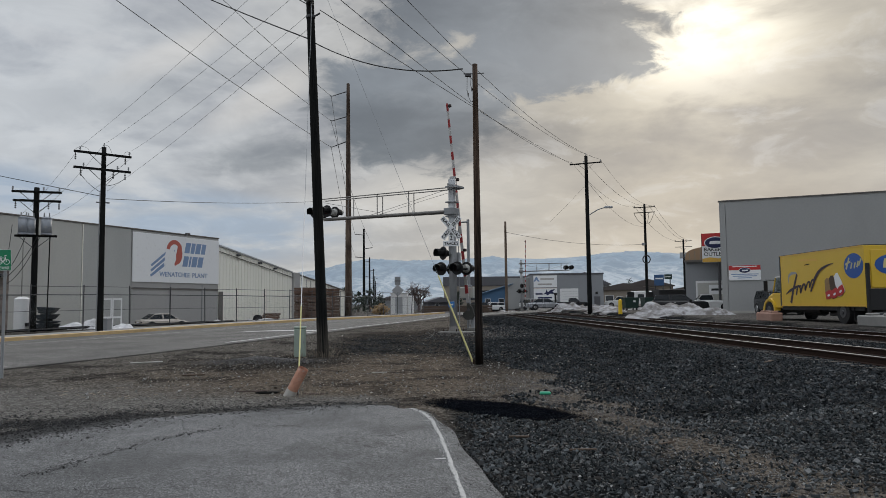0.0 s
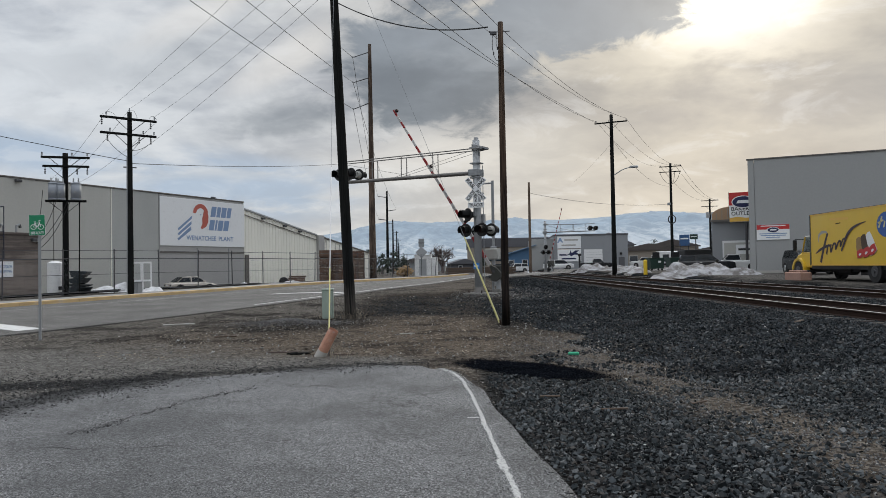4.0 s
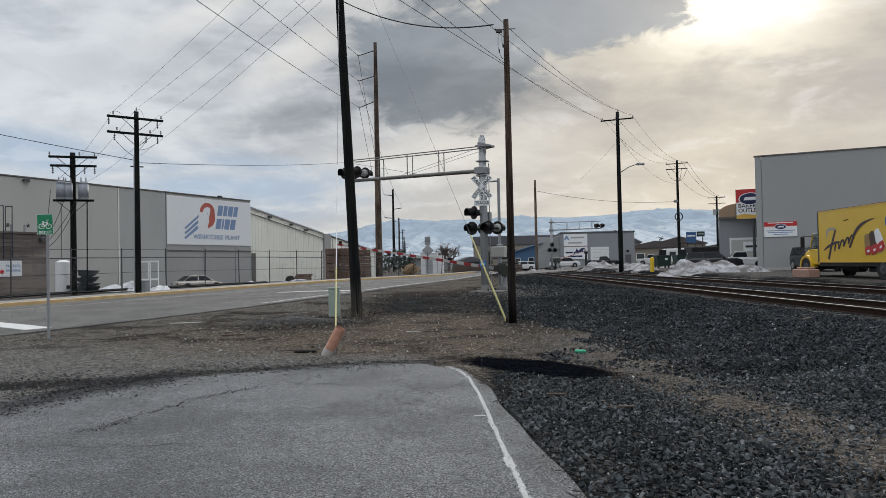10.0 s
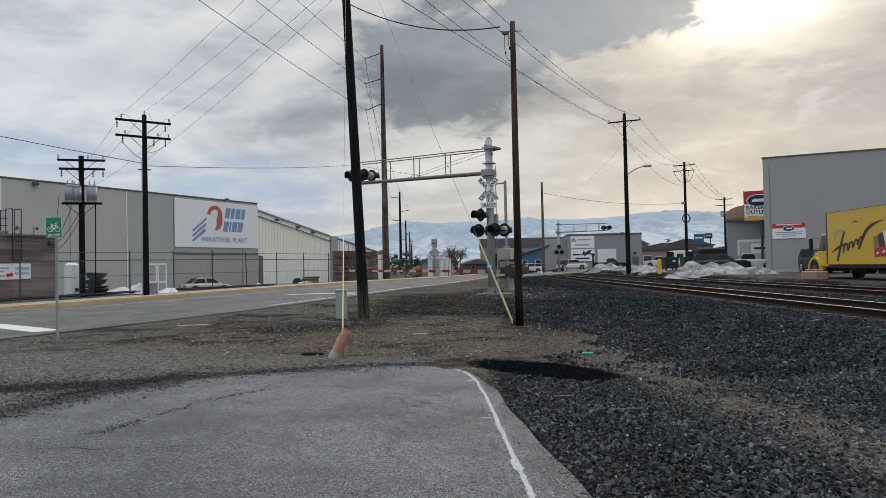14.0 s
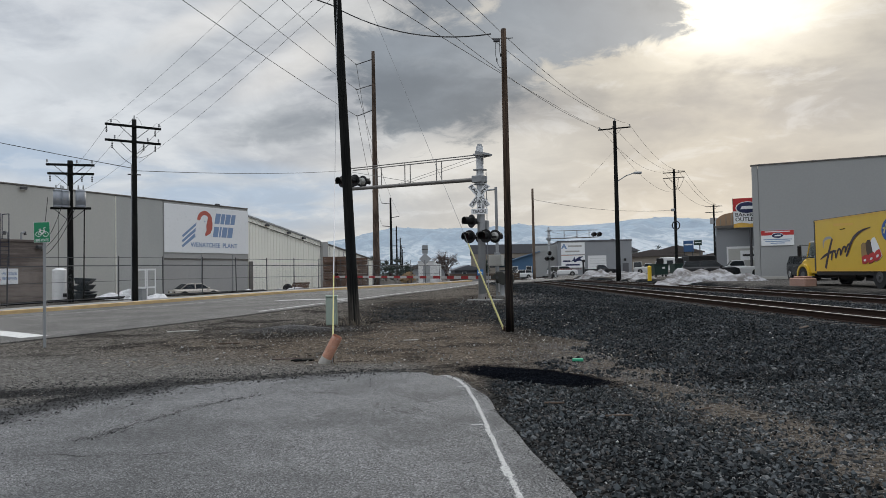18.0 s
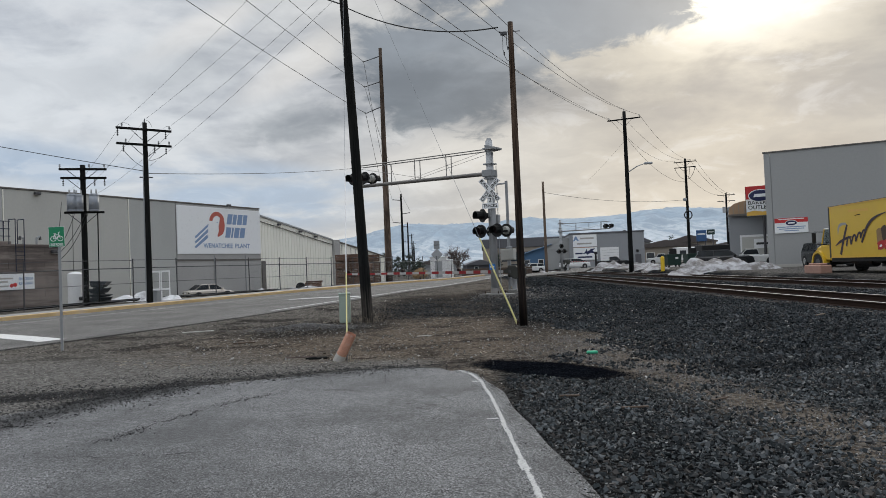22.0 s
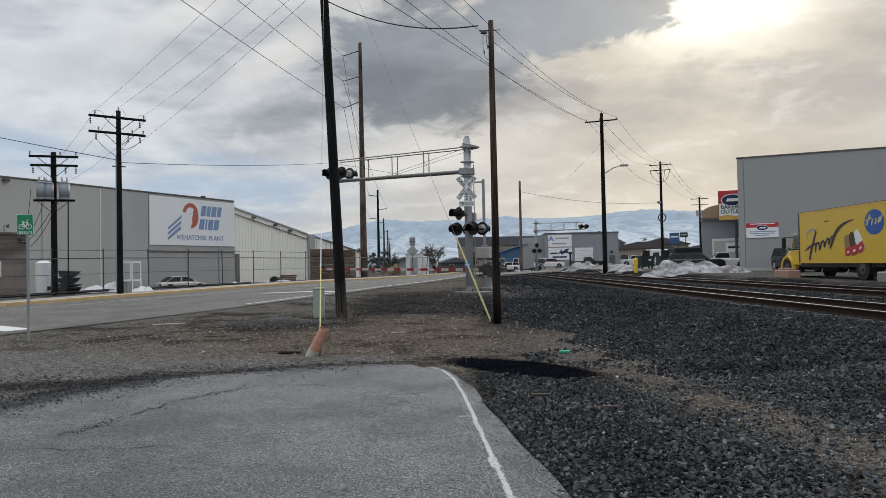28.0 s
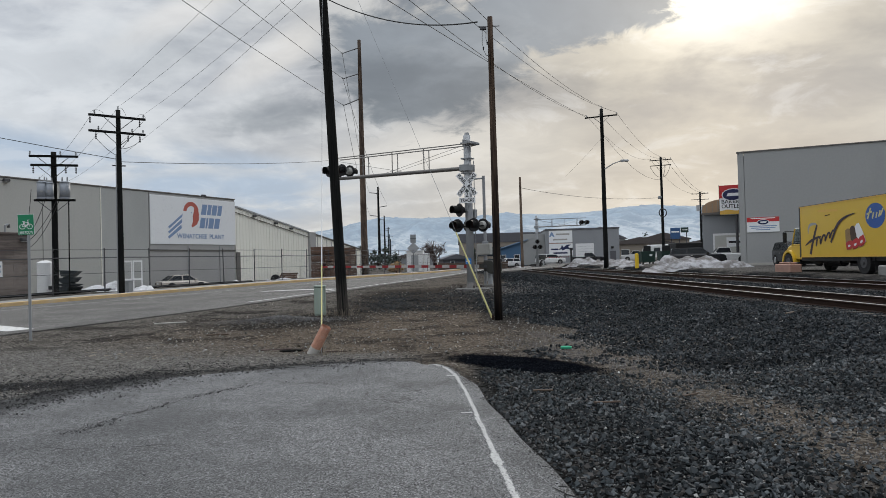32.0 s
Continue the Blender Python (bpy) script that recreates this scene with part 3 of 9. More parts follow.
    c = n.mix(n.math("MULTIPLY", n.math("MULTIPLY", n.span(n.math("ADD", y, n.math("MULTIPLY", w, 0.5)), 21.2, 22.6), n.span(y, 36.0, 32.0)), n.span(n.math("ADD", x, n.math("MULTIPLY", w, 0.3)), -4.6, -3.2)), c, n.mix(0.6, earth, dark))
    edge = n.math("MULTIPLY", n.span(n.math("ADD", x, n.math("MULTIPLY", w, 0.10)), 0.0, 0.35), n.span(n.math("ADD", y, n.math("MULTIPLY", w, 0.5)), 10.5, 12.5, 1.0, 0.0))
    c = n.mix(n.math("MULTIPLY", edge, 0.9), c, dark)
    dusty = n.mix(n.span(coarse, 0.40, 0.62), n.mix(0.4, dark, earth), n.mix(0.35, earth, gravel))
    soil = n.math("MULTIPLY", n.span(u, 3.4, 5.2, 1.0, 0.0), n.math("MULTIPLY", n.span(n.math("ADD", y, wobf), 9.6, 11.6), n.span(y, 21.0, 15.0)))
    c = n.mix(n.span(n.math("SUBTRACT", u, n.span(y, 24.5, 29.0, 0.0, 2.0)), 0.7, 1.9), c, n.mix(soil, dark, dusty))
    # trodden soil that winds through the stones
    line = n.add("ShaderNodeMapRange", {0: y, 1: 5.5, 2: 13.0, 3: 3.4, 4: 2.0}).outputs[0]
    off = n.math("ABSOLUTE", n.math("ADD", n.math("SUBTRACT", x, line), n.math("MULTIPLY", wobf, 0.5)))
    path = n.math("MULTIPLY", n.span(off, 0.25, 1.0, 1.0, 0.0), n.math("MULTIPLY", n.span(y, 17.0, 14.5), n.span(y, 0.5, 4.0)))
    c = n.mix(n.math("MULTIPLY", path, 0.85), c, n.mix(0.35, earth, gravel))
    c = n.mix(n.math("MULTIPLY", spill(n, x, y, 0.98, 11.1, 1.45, 0.62, -48.0, n.math("MULTIPLY", wobf, 0.5)), 0.97), c, (0.002, 0.0025, 0.004))
    c = n.mix(n.span(n.math("ADD", u, n.math("MULTIPLY", w, 0.3)), 16.3, 17.8), c, n.mix(0.4, gravel, (0.09, 0.086, 0.083)))
    c = grit_tracks(n, co, x, y, c)
    # far off, past the yards: dry fields and roofs of the valley in one tone
    c = n.mix(n.span(y, 130.0, 260.0), c, (0.11, 0.105, 0.095))
    bs = n.add("ShaderNodeBsdfPrincipled", {"Base Color": c, "Roughness": 1.0, "Specular IOR Level": 0.0})
    h = n.math("ADD", n.math("MULTIPLY", grit, 0.6), coarse)
    n.put(bs.inputs["Normal"], n.add("ShaderNodeBump", {"Strength": 0.7, "Distance": 0.04, "Height": h}).outputs[0])
    n.add("ShaderNodeOutputMaterial", {0: bs.outputs[0]})
    return m


def asphalt_material(name, base, light, cracks=True, wear=0.5):
    m = bpy.data.materials.new(name)
    m.use_nodes = True
    n = Nodes(m.node_tree)
    co = n.add("ShaderNodeTexCoord").outputs["Object"]
    speck = n.noise(co, 62.0, 4.0, 0.85)
    chip = n.add("ShaderNodeTexVoronoi", {"Vector": co, "Scale": 130.0}).outputs["Color"]
    mid = n.noise(co, 6.0, 5.0, 0.65)
    wide = n.noise(co, 0.5, 5.0, 0.6)
    c = n.mix(n.span(speck, 0.42, 0.66), base, light)
    c = n.mix(0.84, c, n.mix(n.add("ShaderNodeSeparateColor", {0: chip}).outputs[0], tuple(k * 0.15 for k in base), tuple(k * 1.25 for k in light)))
    pale = n.add("ShaderNodeSeparateColor", {0: n.add("ShaderNodeTexVoronoi", {"Vector": co, "Scale": 95.0}).outputs["Color"]}).outputs[1]
    c = n.mix(n.span(pale, 0.89, 0.92, 0.0, 0.8), c, tuple(min(1, k * 1.7) for k in light))
    c = n.mix(n.span(pale, 0.13, 0.09, 0.0, 0.85), c, (0.02, 0.02, 0.02))
    c = n.mix(n.span(wide, 0.4, 0.65, 0.0, wear), c, tuple(k * 0.62 for k in base))
    c = n.mix(n.span(mid, 0.52, 0.75, 0.0, 0.35), c, tuple(k * 0.7 for k in base))
    if name == "old_asphalt":
        q = n.add("ShaderNodeSeparateXYZ", {0: co})
        c = grit_tracks(n, co, q.outputs[0], q.outputs[1], c)
    if cracks:
        v = n.add("ShaderNodeTexVoronoi", {"Vector": n.vec("ADD", co, n.vec("MULTIPLY", n.noise(co, 1.4, 4.0, 0.6, 0.0, "Color"), (1.3, 1.3, 0.0))), "Scale": 0.33}, feature="DISTANCE_TO_EDGE")
        line = n.math("MULTIPLY", n.span(v.outputs[0], 0.0, 0.006, 1.0, 0.0), n.span(n.noise(co, 0.8), 0.45, 0.6))
        c = n.mix(n.math("MULTIPLY", line, 0.75), c, (0.02, 0.02, 0.02))
    bs = n.add("ShaderNodeBsdfPrincipled", {"Base Color": c, "Roughness": 0.88, "Specular IOR Level": 0.3})
    n.put(bs.inputs["Normal"], n.add("ShaderNodeBump", {"Strength": 0.9, "Distance": 0.012, "Height": n.math("ADD", speck, n.math("MULTIPLY", mid, 0.4))}).outputs[0])
    n.add("ShaderNodeOutputMaterial", {0: bs.outputs[0]})
    return m


M["ground"] = ground_material()
M["apron"] = asphalt_material("old_asphalt", (0.063, 0.065, 0.068), (0.222, 0.225, 0.231))
M["road"] = asphalt_material("road_asphalt", (0.098, 0.094, 0.090), (0.185, 0.179, 0.171), wear=0.55)
M["sprayline"] = material("worn_spray_paint", (0.42, 0.42, 0.415), 0.9, vary=0.7, scale=26, fine=90, tint=(0.15, 0.15, 0.147), patch=1.0)
M["crackfill"] = material("crack_dirt", (0.012, 0.012, 0.012), 0.95, vary=0.4, fine=80)
M["block_grey"] = material("dirty_concrete", (0.24, 0.235, 0.225), 0.9, vary=0.25, scale=2.0, fine=20)
M["paint"] = material("worn_road_paint", (0.58, 0.58, 0.57), 0.8, vary=0.3, scale=9, fine=70, tint=(0.22, 0.22, 0.22), patch=0.95)


def sheet(name, xs, ys, zf, mat, lift=0.0, inside=None):
    """A surface over a grid of x and y."""
    X, Y = np.meshgrid(np.array(xs), np.array(ys))
    Z = zf(X, Y) + lift
    nx, ny = len(xs), len(ys)
    verts = np.stack([X.ravel(), Y.ravel(), Z.ravel()], 1)
    i = np.arange(nx * ny).reshape(ny, nx)
    quads = np.stack([i[:-1, :-1].ravel(), i[:-1, 1:].ravel(), i[1:, 1:].ravel(), i[1:, :-1].ravel()], 1)
    if inside is not None:
        cx, cy = verts[quads, 0].mean(1), verts[quads, 1].mean(1)
        quads = quads[inside(cx, cy)]
    me = bpy.data.meshes.new(name)
    me.from_pydata(verts.tolist(), [], quads.tolist())
    me.materials.append(mat)
    me.shade_smooth()
    return new(name, me)


def steps(a, b, near, first, grow):
    """Grid lines from a to b: fine round the value near, growing outwards."""
    out = [near]
    s, v = first, near
    while v < b:
        v += s
        out.append(min(v, b))
        s *= grow
    s, v = first, near
    while v > a:
        v -= s
        out.insert(0, max(v, a))
        s *= grow
    return sorted(set(out))


def build_ground():
    g = sheet("ground", steps(-3500, 3500, 3, 0.28, 1.035), steps(-400, 4200, 12, 0.35, 1.03), ground_z, M["ground"])
    tagged(g, "dry brown earth and grey gravel beside the road", "ground", kind="structure")


# ---- road, kerb and painted lines ----
def strip(name, edges, mat, lift, thick=0.0, label="", category="", cell=1.5, zfun=ground_z, kind="structure", parent=None):
    """A ribbon between two edge lines given as (x, y) left and right, laid on the ground."""
    L, R = [Vector((*p[0], 0)) for p in edges], [Vector((*p[1], 0)) for p in edges]
    rows = []
    for i in range(len(L) - 1):
        k = max(1, int(max((L[i + 1] - L[i]).length, (R[i + 1] - R[i]).length) / cell))
        for j in range(k):
            rows.append((L[i].lerp(L[i + 1], j / k), R[i].lerp(R[i + 1], j / k)))
    rows.append((L[-1], R[-1]))
    wide = max((a - b).length for a, b in rows)
    k = max(1, int(wide / cell))
    V, F = [], []
    for a, b in rows:
        for j in range(k + 1):
            p = a.lerp(b, j / k)
            V.append((p.x, p.y, float(zfun(np.float64(p.x), np.float64(p.y))) + lift))
    for i in range(len(rows) - 1):
        for j in range(k):
            o = i * (k + 1) + j
            F.append((o, o + 1, o + k + 2, o + k + 1))
    top = len(V)
    if thick:
        V += [(x, y, z - thick) for x, y, z in V]
        n, w = len(rows), k + 1
        rim = [j for j in range(w)] + [i * w + k for i in range(1, n)] + [(n - 1) * w + j for j in range(k - 1, -1, -1)] + [i * w for i in range(n - 2, 0, -1)]
        for a, b in zip(rim, rim[1:] + rim[:1]):
            F.append((b, a, a + top, b + top))
    me = bpy.data.meshes.new(name)
    me.from_pydata(V, [], F)
    me.materials.append(mat)
    me.update()
    ob = new(name, me)
    if parent is not None:
        ob.parent = parent
        return ob
    return tagged(ob, label, category, kind=kind)


KERB_N = -30.0


def road_right(s):
    """Where the road's right edge lies, across the grid, s metres along it."""
    return float(np.interp(s, [-40, 18, 30, 42, 60, 120], [-17.6, -17.6, -18.2, -20.0, -23.6, -24.2]))


def build_road():
    ss = [-45, -20, 0, 10, 20, 30, 40, 50, 60, 70, 80, 95, 120, 150]
    strip("road", [(on_grid(KERB_N, s), on_grid(road_right(s), s)) for s in ss], M["road"], 0.035, 0.15, "grey worn asphalt road that runs to the level crossing", "road", zfun=road_z)
    strip("road_beyond", [(on_grid(-30, 150), on_grid(-22, 150)), (on_grid(-22, 200), on_grid(-14, 195))], M["road"], 0.03, 0.1, "grey asphalt road beyond the tracks", "road")
    strip("road_line_edge", [(on_grid(road_right(s) - 0.65, s), on_grid(road_right(s) - 0.52, s)) for s in (22.5, 25, 32, 40, 50, 60, 75)], M["paint"], 0.041, 0, "worn white edge line on the road", "line")
    strip("road_line_turn", [((-17.6, 24.0), (-18.0, 23.4)), ((-15.1, 22.15), (-15.5, 21.57)), ((-11.5, 19.5), (-11.9, 18.9))], M["paint"], 0.041, 0, "white bar painted across the road", "line", zfun=road_z)
    strip("road_line_stop", [(on_grid(n, 30.85), on_grid(n, 30.1)) for n in (-23.75, -21.6, -19.45)], M["paint"], 0.041, 0, "white stop bar painted across the lane", "line", cell=0.7)
    strip("road_line_far", [(on_grid(-27.6, s), on_grid(-27.5, s)) for s in (5, 20, 35, 50)], M["sprayline"], 0.041, 0, "faint white lane line on the road", "line")
    k = thing("kerb", pose(0, 0, 0), "worn yellow painted concrete kerb along the road", "kerb", kind="structure")
    s = -30.0
    while s < 72:
        strip("kerb_stone", [(on_grid(-30.42, s), on_grid(-30.0, s)), (on_grid(-30.42, s + 2.985), on_grid(-30.0, s + 2.985))], M["kerb"], 0.19, 0.35, cell=3.1, zfun=kerb_z, parent=k)
        s += 3.0
    strip("pavement", [(on_grid(-32.2, s), on_grid(-30.43, s)) for s in (-40, -10, 20, 45, 75)], M["block_grey"], 0.18, 0.3, "grey concrete pavement behind the kerb", "pavement", zfun=kerb_z)


# ---- the lot that the camera stands on ----
def apron_inside(x, y):
    w = 0.35 * np.sin(y * 1.3 + 1) + 0.22 * np.sin(x * 2.1) + 0.12 * np.sin(x * 5.3 + y * 4.1)
    right = np.interp(y, [-40, 4.9, 5.6, 7.4, 9.5, 11.0, 11.6], [0.72, 0.72, 0.64, 0.46, 0.18, -0.15, -0.6])
    top = np.interp(x, [-40, -9, -5.6, -4.6, -2.5, -1.2, -0.4, 0.2], [3.0, 6.8, 9.2, 10.6, 11.7, 12.2, 11.8, 11.0])
    return (x < right + 0.10 * w) & (y < top + 0.35 * w)


def build_apron():
    """Columns of quads whose far ends follow the ragged edge."""
    xs = np.concatenate([np.arange(-30, -14, 0.5), np.arange(-14, 0.0, 0.1), np.arange(0.0, 0.90, 0.015)])
    V, F = [], []
    k = 40
    for x in xs:
        probe = np.arange(2.0, 13.2, 0.01)
        ok = apron_inside(np.full_like(probe, x), probe)
        top = probe[ok].max() if ok.any() else 2.0
        for j in range(k + 1):
            y = -25 + (top + 25) * (j / k) ** 0.45
            V.append((x, y, gz(x, y) + (0.025 if j < k else -0.02)))
    for i in range(len(xs) - 1):
        for j in range(k):
            o = i * (k + 1) + j
            F.append((o, o + k + 1, o + k + 2, o + 1))
    me = bpy.data.meshes.new("pavement_lot")
    me.from_pydata(V, [], F)
    me.materials.append(M["apron"])
    me.shade_smooth()
    a = new("pavement_lot", me)
    tagged(a, "cracked old asphalt lot with a crumbling edge", "asphalt", kind="structure")
    pts = [(-0.38, 11.1), (-0.20, 10.7), (-0.05, 10.0), (0.06, 8.9), (0.165, 7.4), (0.26, 6.0), (0.345, 4.9), (0.46, 3.0), (0.58, 1.0)]
    ys = np.arange(11.1, 1.0, -0.012)
    xc = np.interp(-ys, [-p[1] for p in pts], [p[0] for p in pts])
    V, F = [], []
    lanes = 8
    for i, (x, y) in enumerate(zip(xc, ys)):
        drift = 0.010 * noise.noise((y * 3.0, 0.2, 1.0))
        half = 0.029 + 0.010 * noise.noise((y * 2.2, 5.0, 0.5)) + (0.022 if 5.6 < y < 5.9 else 0.0)
        for j in range(lanes + 1):
            f = -1 + 2 * j / lanes
            V.append((x + drift + f * half, y, gz(x, y) + 0.029))
            if i and j:
                o = len(V) - 1
                q = noise.noise((x * 75 + f * 3, y * 55, 0.3)) * 0.75 + noise.noise((f * 2.0, y * 9.0, 4.0)) * 0.5
                if q + 0.55 - 1.05 * (f - 1 / lanes) ** 2 > 0:
                    F.append((o - 1, o, o - lanes - 1, o - lanes - 2))
    me = bpy.data.meshes.new("pavement_line")
    me.from_pydata(V, [], F)
    me.materials.append(M["sprayline"])
    tagged(new("pavement_line", me), "worn white sprayed line on the asphalt", "line", kind="structure")
    # long cracks, open and dark
    for name_, pts, w in (("a", [(-9.5, 6.9), (-6.5, 6.6), (-4.42, 6.46), (-3.72, 6.42), (-3.29, 6.37), (-2.69, 6.45), (-2.06, 6.54), (-1.6, 6.62)], 0.008), ("b", [(-3.8, 6.9), (-3.74, 7.1), (-3.6, 7.81), (-3.38, 8.55), (-3.02, 9.16), (-2.6, 9.7)], 0.012), ("c", [(0.62, 5.0), (0.68, 4.86), (0.66, 4.7), (0.74, 4.55), (0.72, 4.4)], 0.009)):
        V, F = [], []
        for (x0, y0), (x1, y1) in zip(pts[:-1], pts[1:]):
            L = math.hypot(x1 - x0, y1 - y0)
            nx, ny = -(y1 - y0) / L, (x1 - x0) / L
            k = max(2, int(L / 0.035))
            for j in range(k):
                t = j / k
                x, y = x0 + (x1 - x0) * t, y0 + (y1 - y0) * t
                o = 0.08 * noise.noise((x * 3, y * 3, 2.0)) + 0.015 * noise.noise((x * 17, y * 17, 5.0))
                h = w * max(0.15, 0.6 + 0.9 * noise.noise((x * 3, y * 3, 9.0)) + random.uniform(-0.3, 0.3))
                V += [(x + nx * (o - h), y + ny * (o - h), gz(x, y) + 0.0285), (x + nx * (o + h), y + ny * (o + h), gz(x, y) + 0.0285)]
                broken = name_ == "b" and noise.noise((x * 5, y * 5, 3.0)) < -0.05
                if len(V) > 2 and not broken:
                    F.append((len(V) - 4, len(V) - 3, len(V) - 1, len(V) - 2))
        me = bpy.data.meshes.new("pavement_crack")
        me.from_pydata(V, [], F)
        me.materials.append(M["crackfill"])
        tagged(new("pavement_crack", me), "dark open crack in the old asphalt", "crack", kind="structure")
    for x, y in ((0.02, 7.5), (-0.16, 9.95)):
        strip("pavement_mark", [((x - 0.01, y + 0.015), (x - 0.01, y - 0.015)), ((x + 0.11, y + 0.015), (x + 0.11, y - 0.015))], M["paint"], 0.029, 0, "short white sprayed mark on the asphalt", "line")


# ---- tracks ----
def track_xy(u, v):
    """A place u across and v along the tracks."""
    return u * math.cos(TRACK) - v * math.sin(TRACK), u * math.sin(TRACK) + v * math.cos(TRACK)


def rail_profile():
    return [(-0.07, 0), (0.07, 0), (0.07, 0.012), (0.012, 0.03), (0.012, 0.12), (0.036, 0.135), (0.036, 0.165), (0.028, 0.172), (-0.028, 0.172), (-0.036, 0.165), (-0.036, 0.135), (-0.012, 0.12), (-0.012, 0.03), (-0.07, 0.012)]


def build_tracks():
    ties = []
    for c in TRACKS:
        t = thing("railway_track", pose(*track_xy(c, 0), RAIL_TOP - 0.172, 0, 0, math.degrees(TRACK)), "railway track of rusty steel rails on old timber ties", "track", "tracks of the crossing", "structure")
        for side in (-0.7535, 0.7535):
            bm = shape()
            add_prism(bm, [(x + side, z) for x, z in rail_profile()], -60, 420)
            for f in bm.faces:
                if all(v.co.z > 0.16 for v in f.verts):
                    f.material_index = 1
            part("rail", bm, [M["rust"], M["railhead"]], t, "rusty rail with a worn bright head")
        far = shape()
        v = -6.0
        while v < 130:
            d = (random.uniform(-0.05, 0.05), random.uniform(-0.02, 0.02))
            if v < 80:
                ties.append((t, v, d))
            else:
                add_box(far, -1.3 + d[0], 1.3 + d[0], v - 0.11, v + 0.11, -0.17, 0.0)
            v += 0.52
        tagged(part("far_ties", far, M["tie"], t), kind="stuff")
    return ties


# ---- mountains ----
def build_mountains():
    m = bpy.data.materials.new("hazy_snow_hillside")
    m.use_nodes = True
    n = Nodes(m.node_tree)
    co = n.add("ShaderNodeTexCoord").outputs["Object"]
    ridge = n.noise(n.vec("MULTIPLY", co, (1.0, 0.35, 1.6)), 0.010, 10.0, 0.74, 1.6)
    scrub = n.noise(co, 0.035, 7.0, 0.75)
    height = n.math("ADD", n.add("ShaderNodeSeparateXYZ", {0: co}).outputs[2], n.math("MULTIPLY", n.math("SUBTRACT", n.noise(co, 0.004, 6.0, 0.65), 0.5), 260.0))
    # blue haze of the distance is mixed into these snow, rock and scrub colours
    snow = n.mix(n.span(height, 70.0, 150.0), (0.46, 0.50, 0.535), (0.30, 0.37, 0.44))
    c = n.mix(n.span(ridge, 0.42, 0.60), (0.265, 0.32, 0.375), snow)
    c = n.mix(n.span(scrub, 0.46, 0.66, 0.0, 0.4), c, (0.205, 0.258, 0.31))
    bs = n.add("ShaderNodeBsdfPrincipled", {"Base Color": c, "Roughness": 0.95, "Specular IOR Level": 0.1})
    n.add("ShaderNodeOutputMaterial", {0: bs.outputs[0]})

    def z(x, y):
        az = np.degrees(np.arctan2(x, y))
        r = np.hypot(x, y)
        crest = np.interp(az, [-60, -35, -20, -11.4, -8.6, -6.4, -4.6, -2.1, 0.3, 4.8, 7.3, 10.4, 13.4, 16.0, 18.8, 26, 40, 60], [1.3, 1.7, 2.1, 2.5, 2.85, 3.2, 3.42, 3.28, 3.28, 3.42, 3.5, 3.5, 3.72, 3.78, 3.6, 3.7, 3.8, 3.8])
        rise = sstep((r - 1500) / 1900)
        h = 3300 * np.tan(np.radians(crest)) * rise
        rough = np.vectorize(lambda a, b: noise.ridged_multi_fractal((a * 0.0022, b * 0.0011, 0.7), 0.9, 2.1, 5, 1.0, 2.0))(x, y)
        low = 1 - sstep((r - 2700) / 600)
        h = h + rise * (rough - 1.0) * (14 + 42 * low)
        return h - 3 * (1 - rise)

    x = np.linspace(-2600, 2400, 230)
    y = np.linspace(1500, 3600, 90)
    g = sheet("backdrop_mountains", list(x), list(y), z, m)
    tagged(g, "snow-dusted mountain ridge far behind the valley, with blue haze painted in", "mountain", kind="structure")


build_ground()
build_road()
build_apron()
TIES = build_tracks()
build_mountains()


# ---- buildings ----
def grid_pose(n, s, z=0.0, turn=0.0):
    """Stands on the road's grid: local +y points along the road, +x across it, to the right."""
    x, y = on_grid(n, s)
    return pose(x, y, z, 0, 0, -23.0 + turn)


def flat_bar(bm, x0, x1, z0, z1, y0, y1, slant=0.0):
    add_prism(bm, [(x0, z0), (x1, z0), (x1 + slant, z1), (x0 + slant, z1)], y0, y1)


def wall_lamp(m, label="dark wall lamp over the yard"):
    o = thing("wall_lamp", m, label, "lamp", "wall lamps")
    part("housing", box(-0.22, 0.22, -0.28, 0.0, -0.08, 0.12, 0.03), M["darksteel"], o)
    part("lens", box(-0.18, 0.18, -0.24, -0.06, -0.11, -0.082), M["whitelens"], o, "pale lens")
    return o


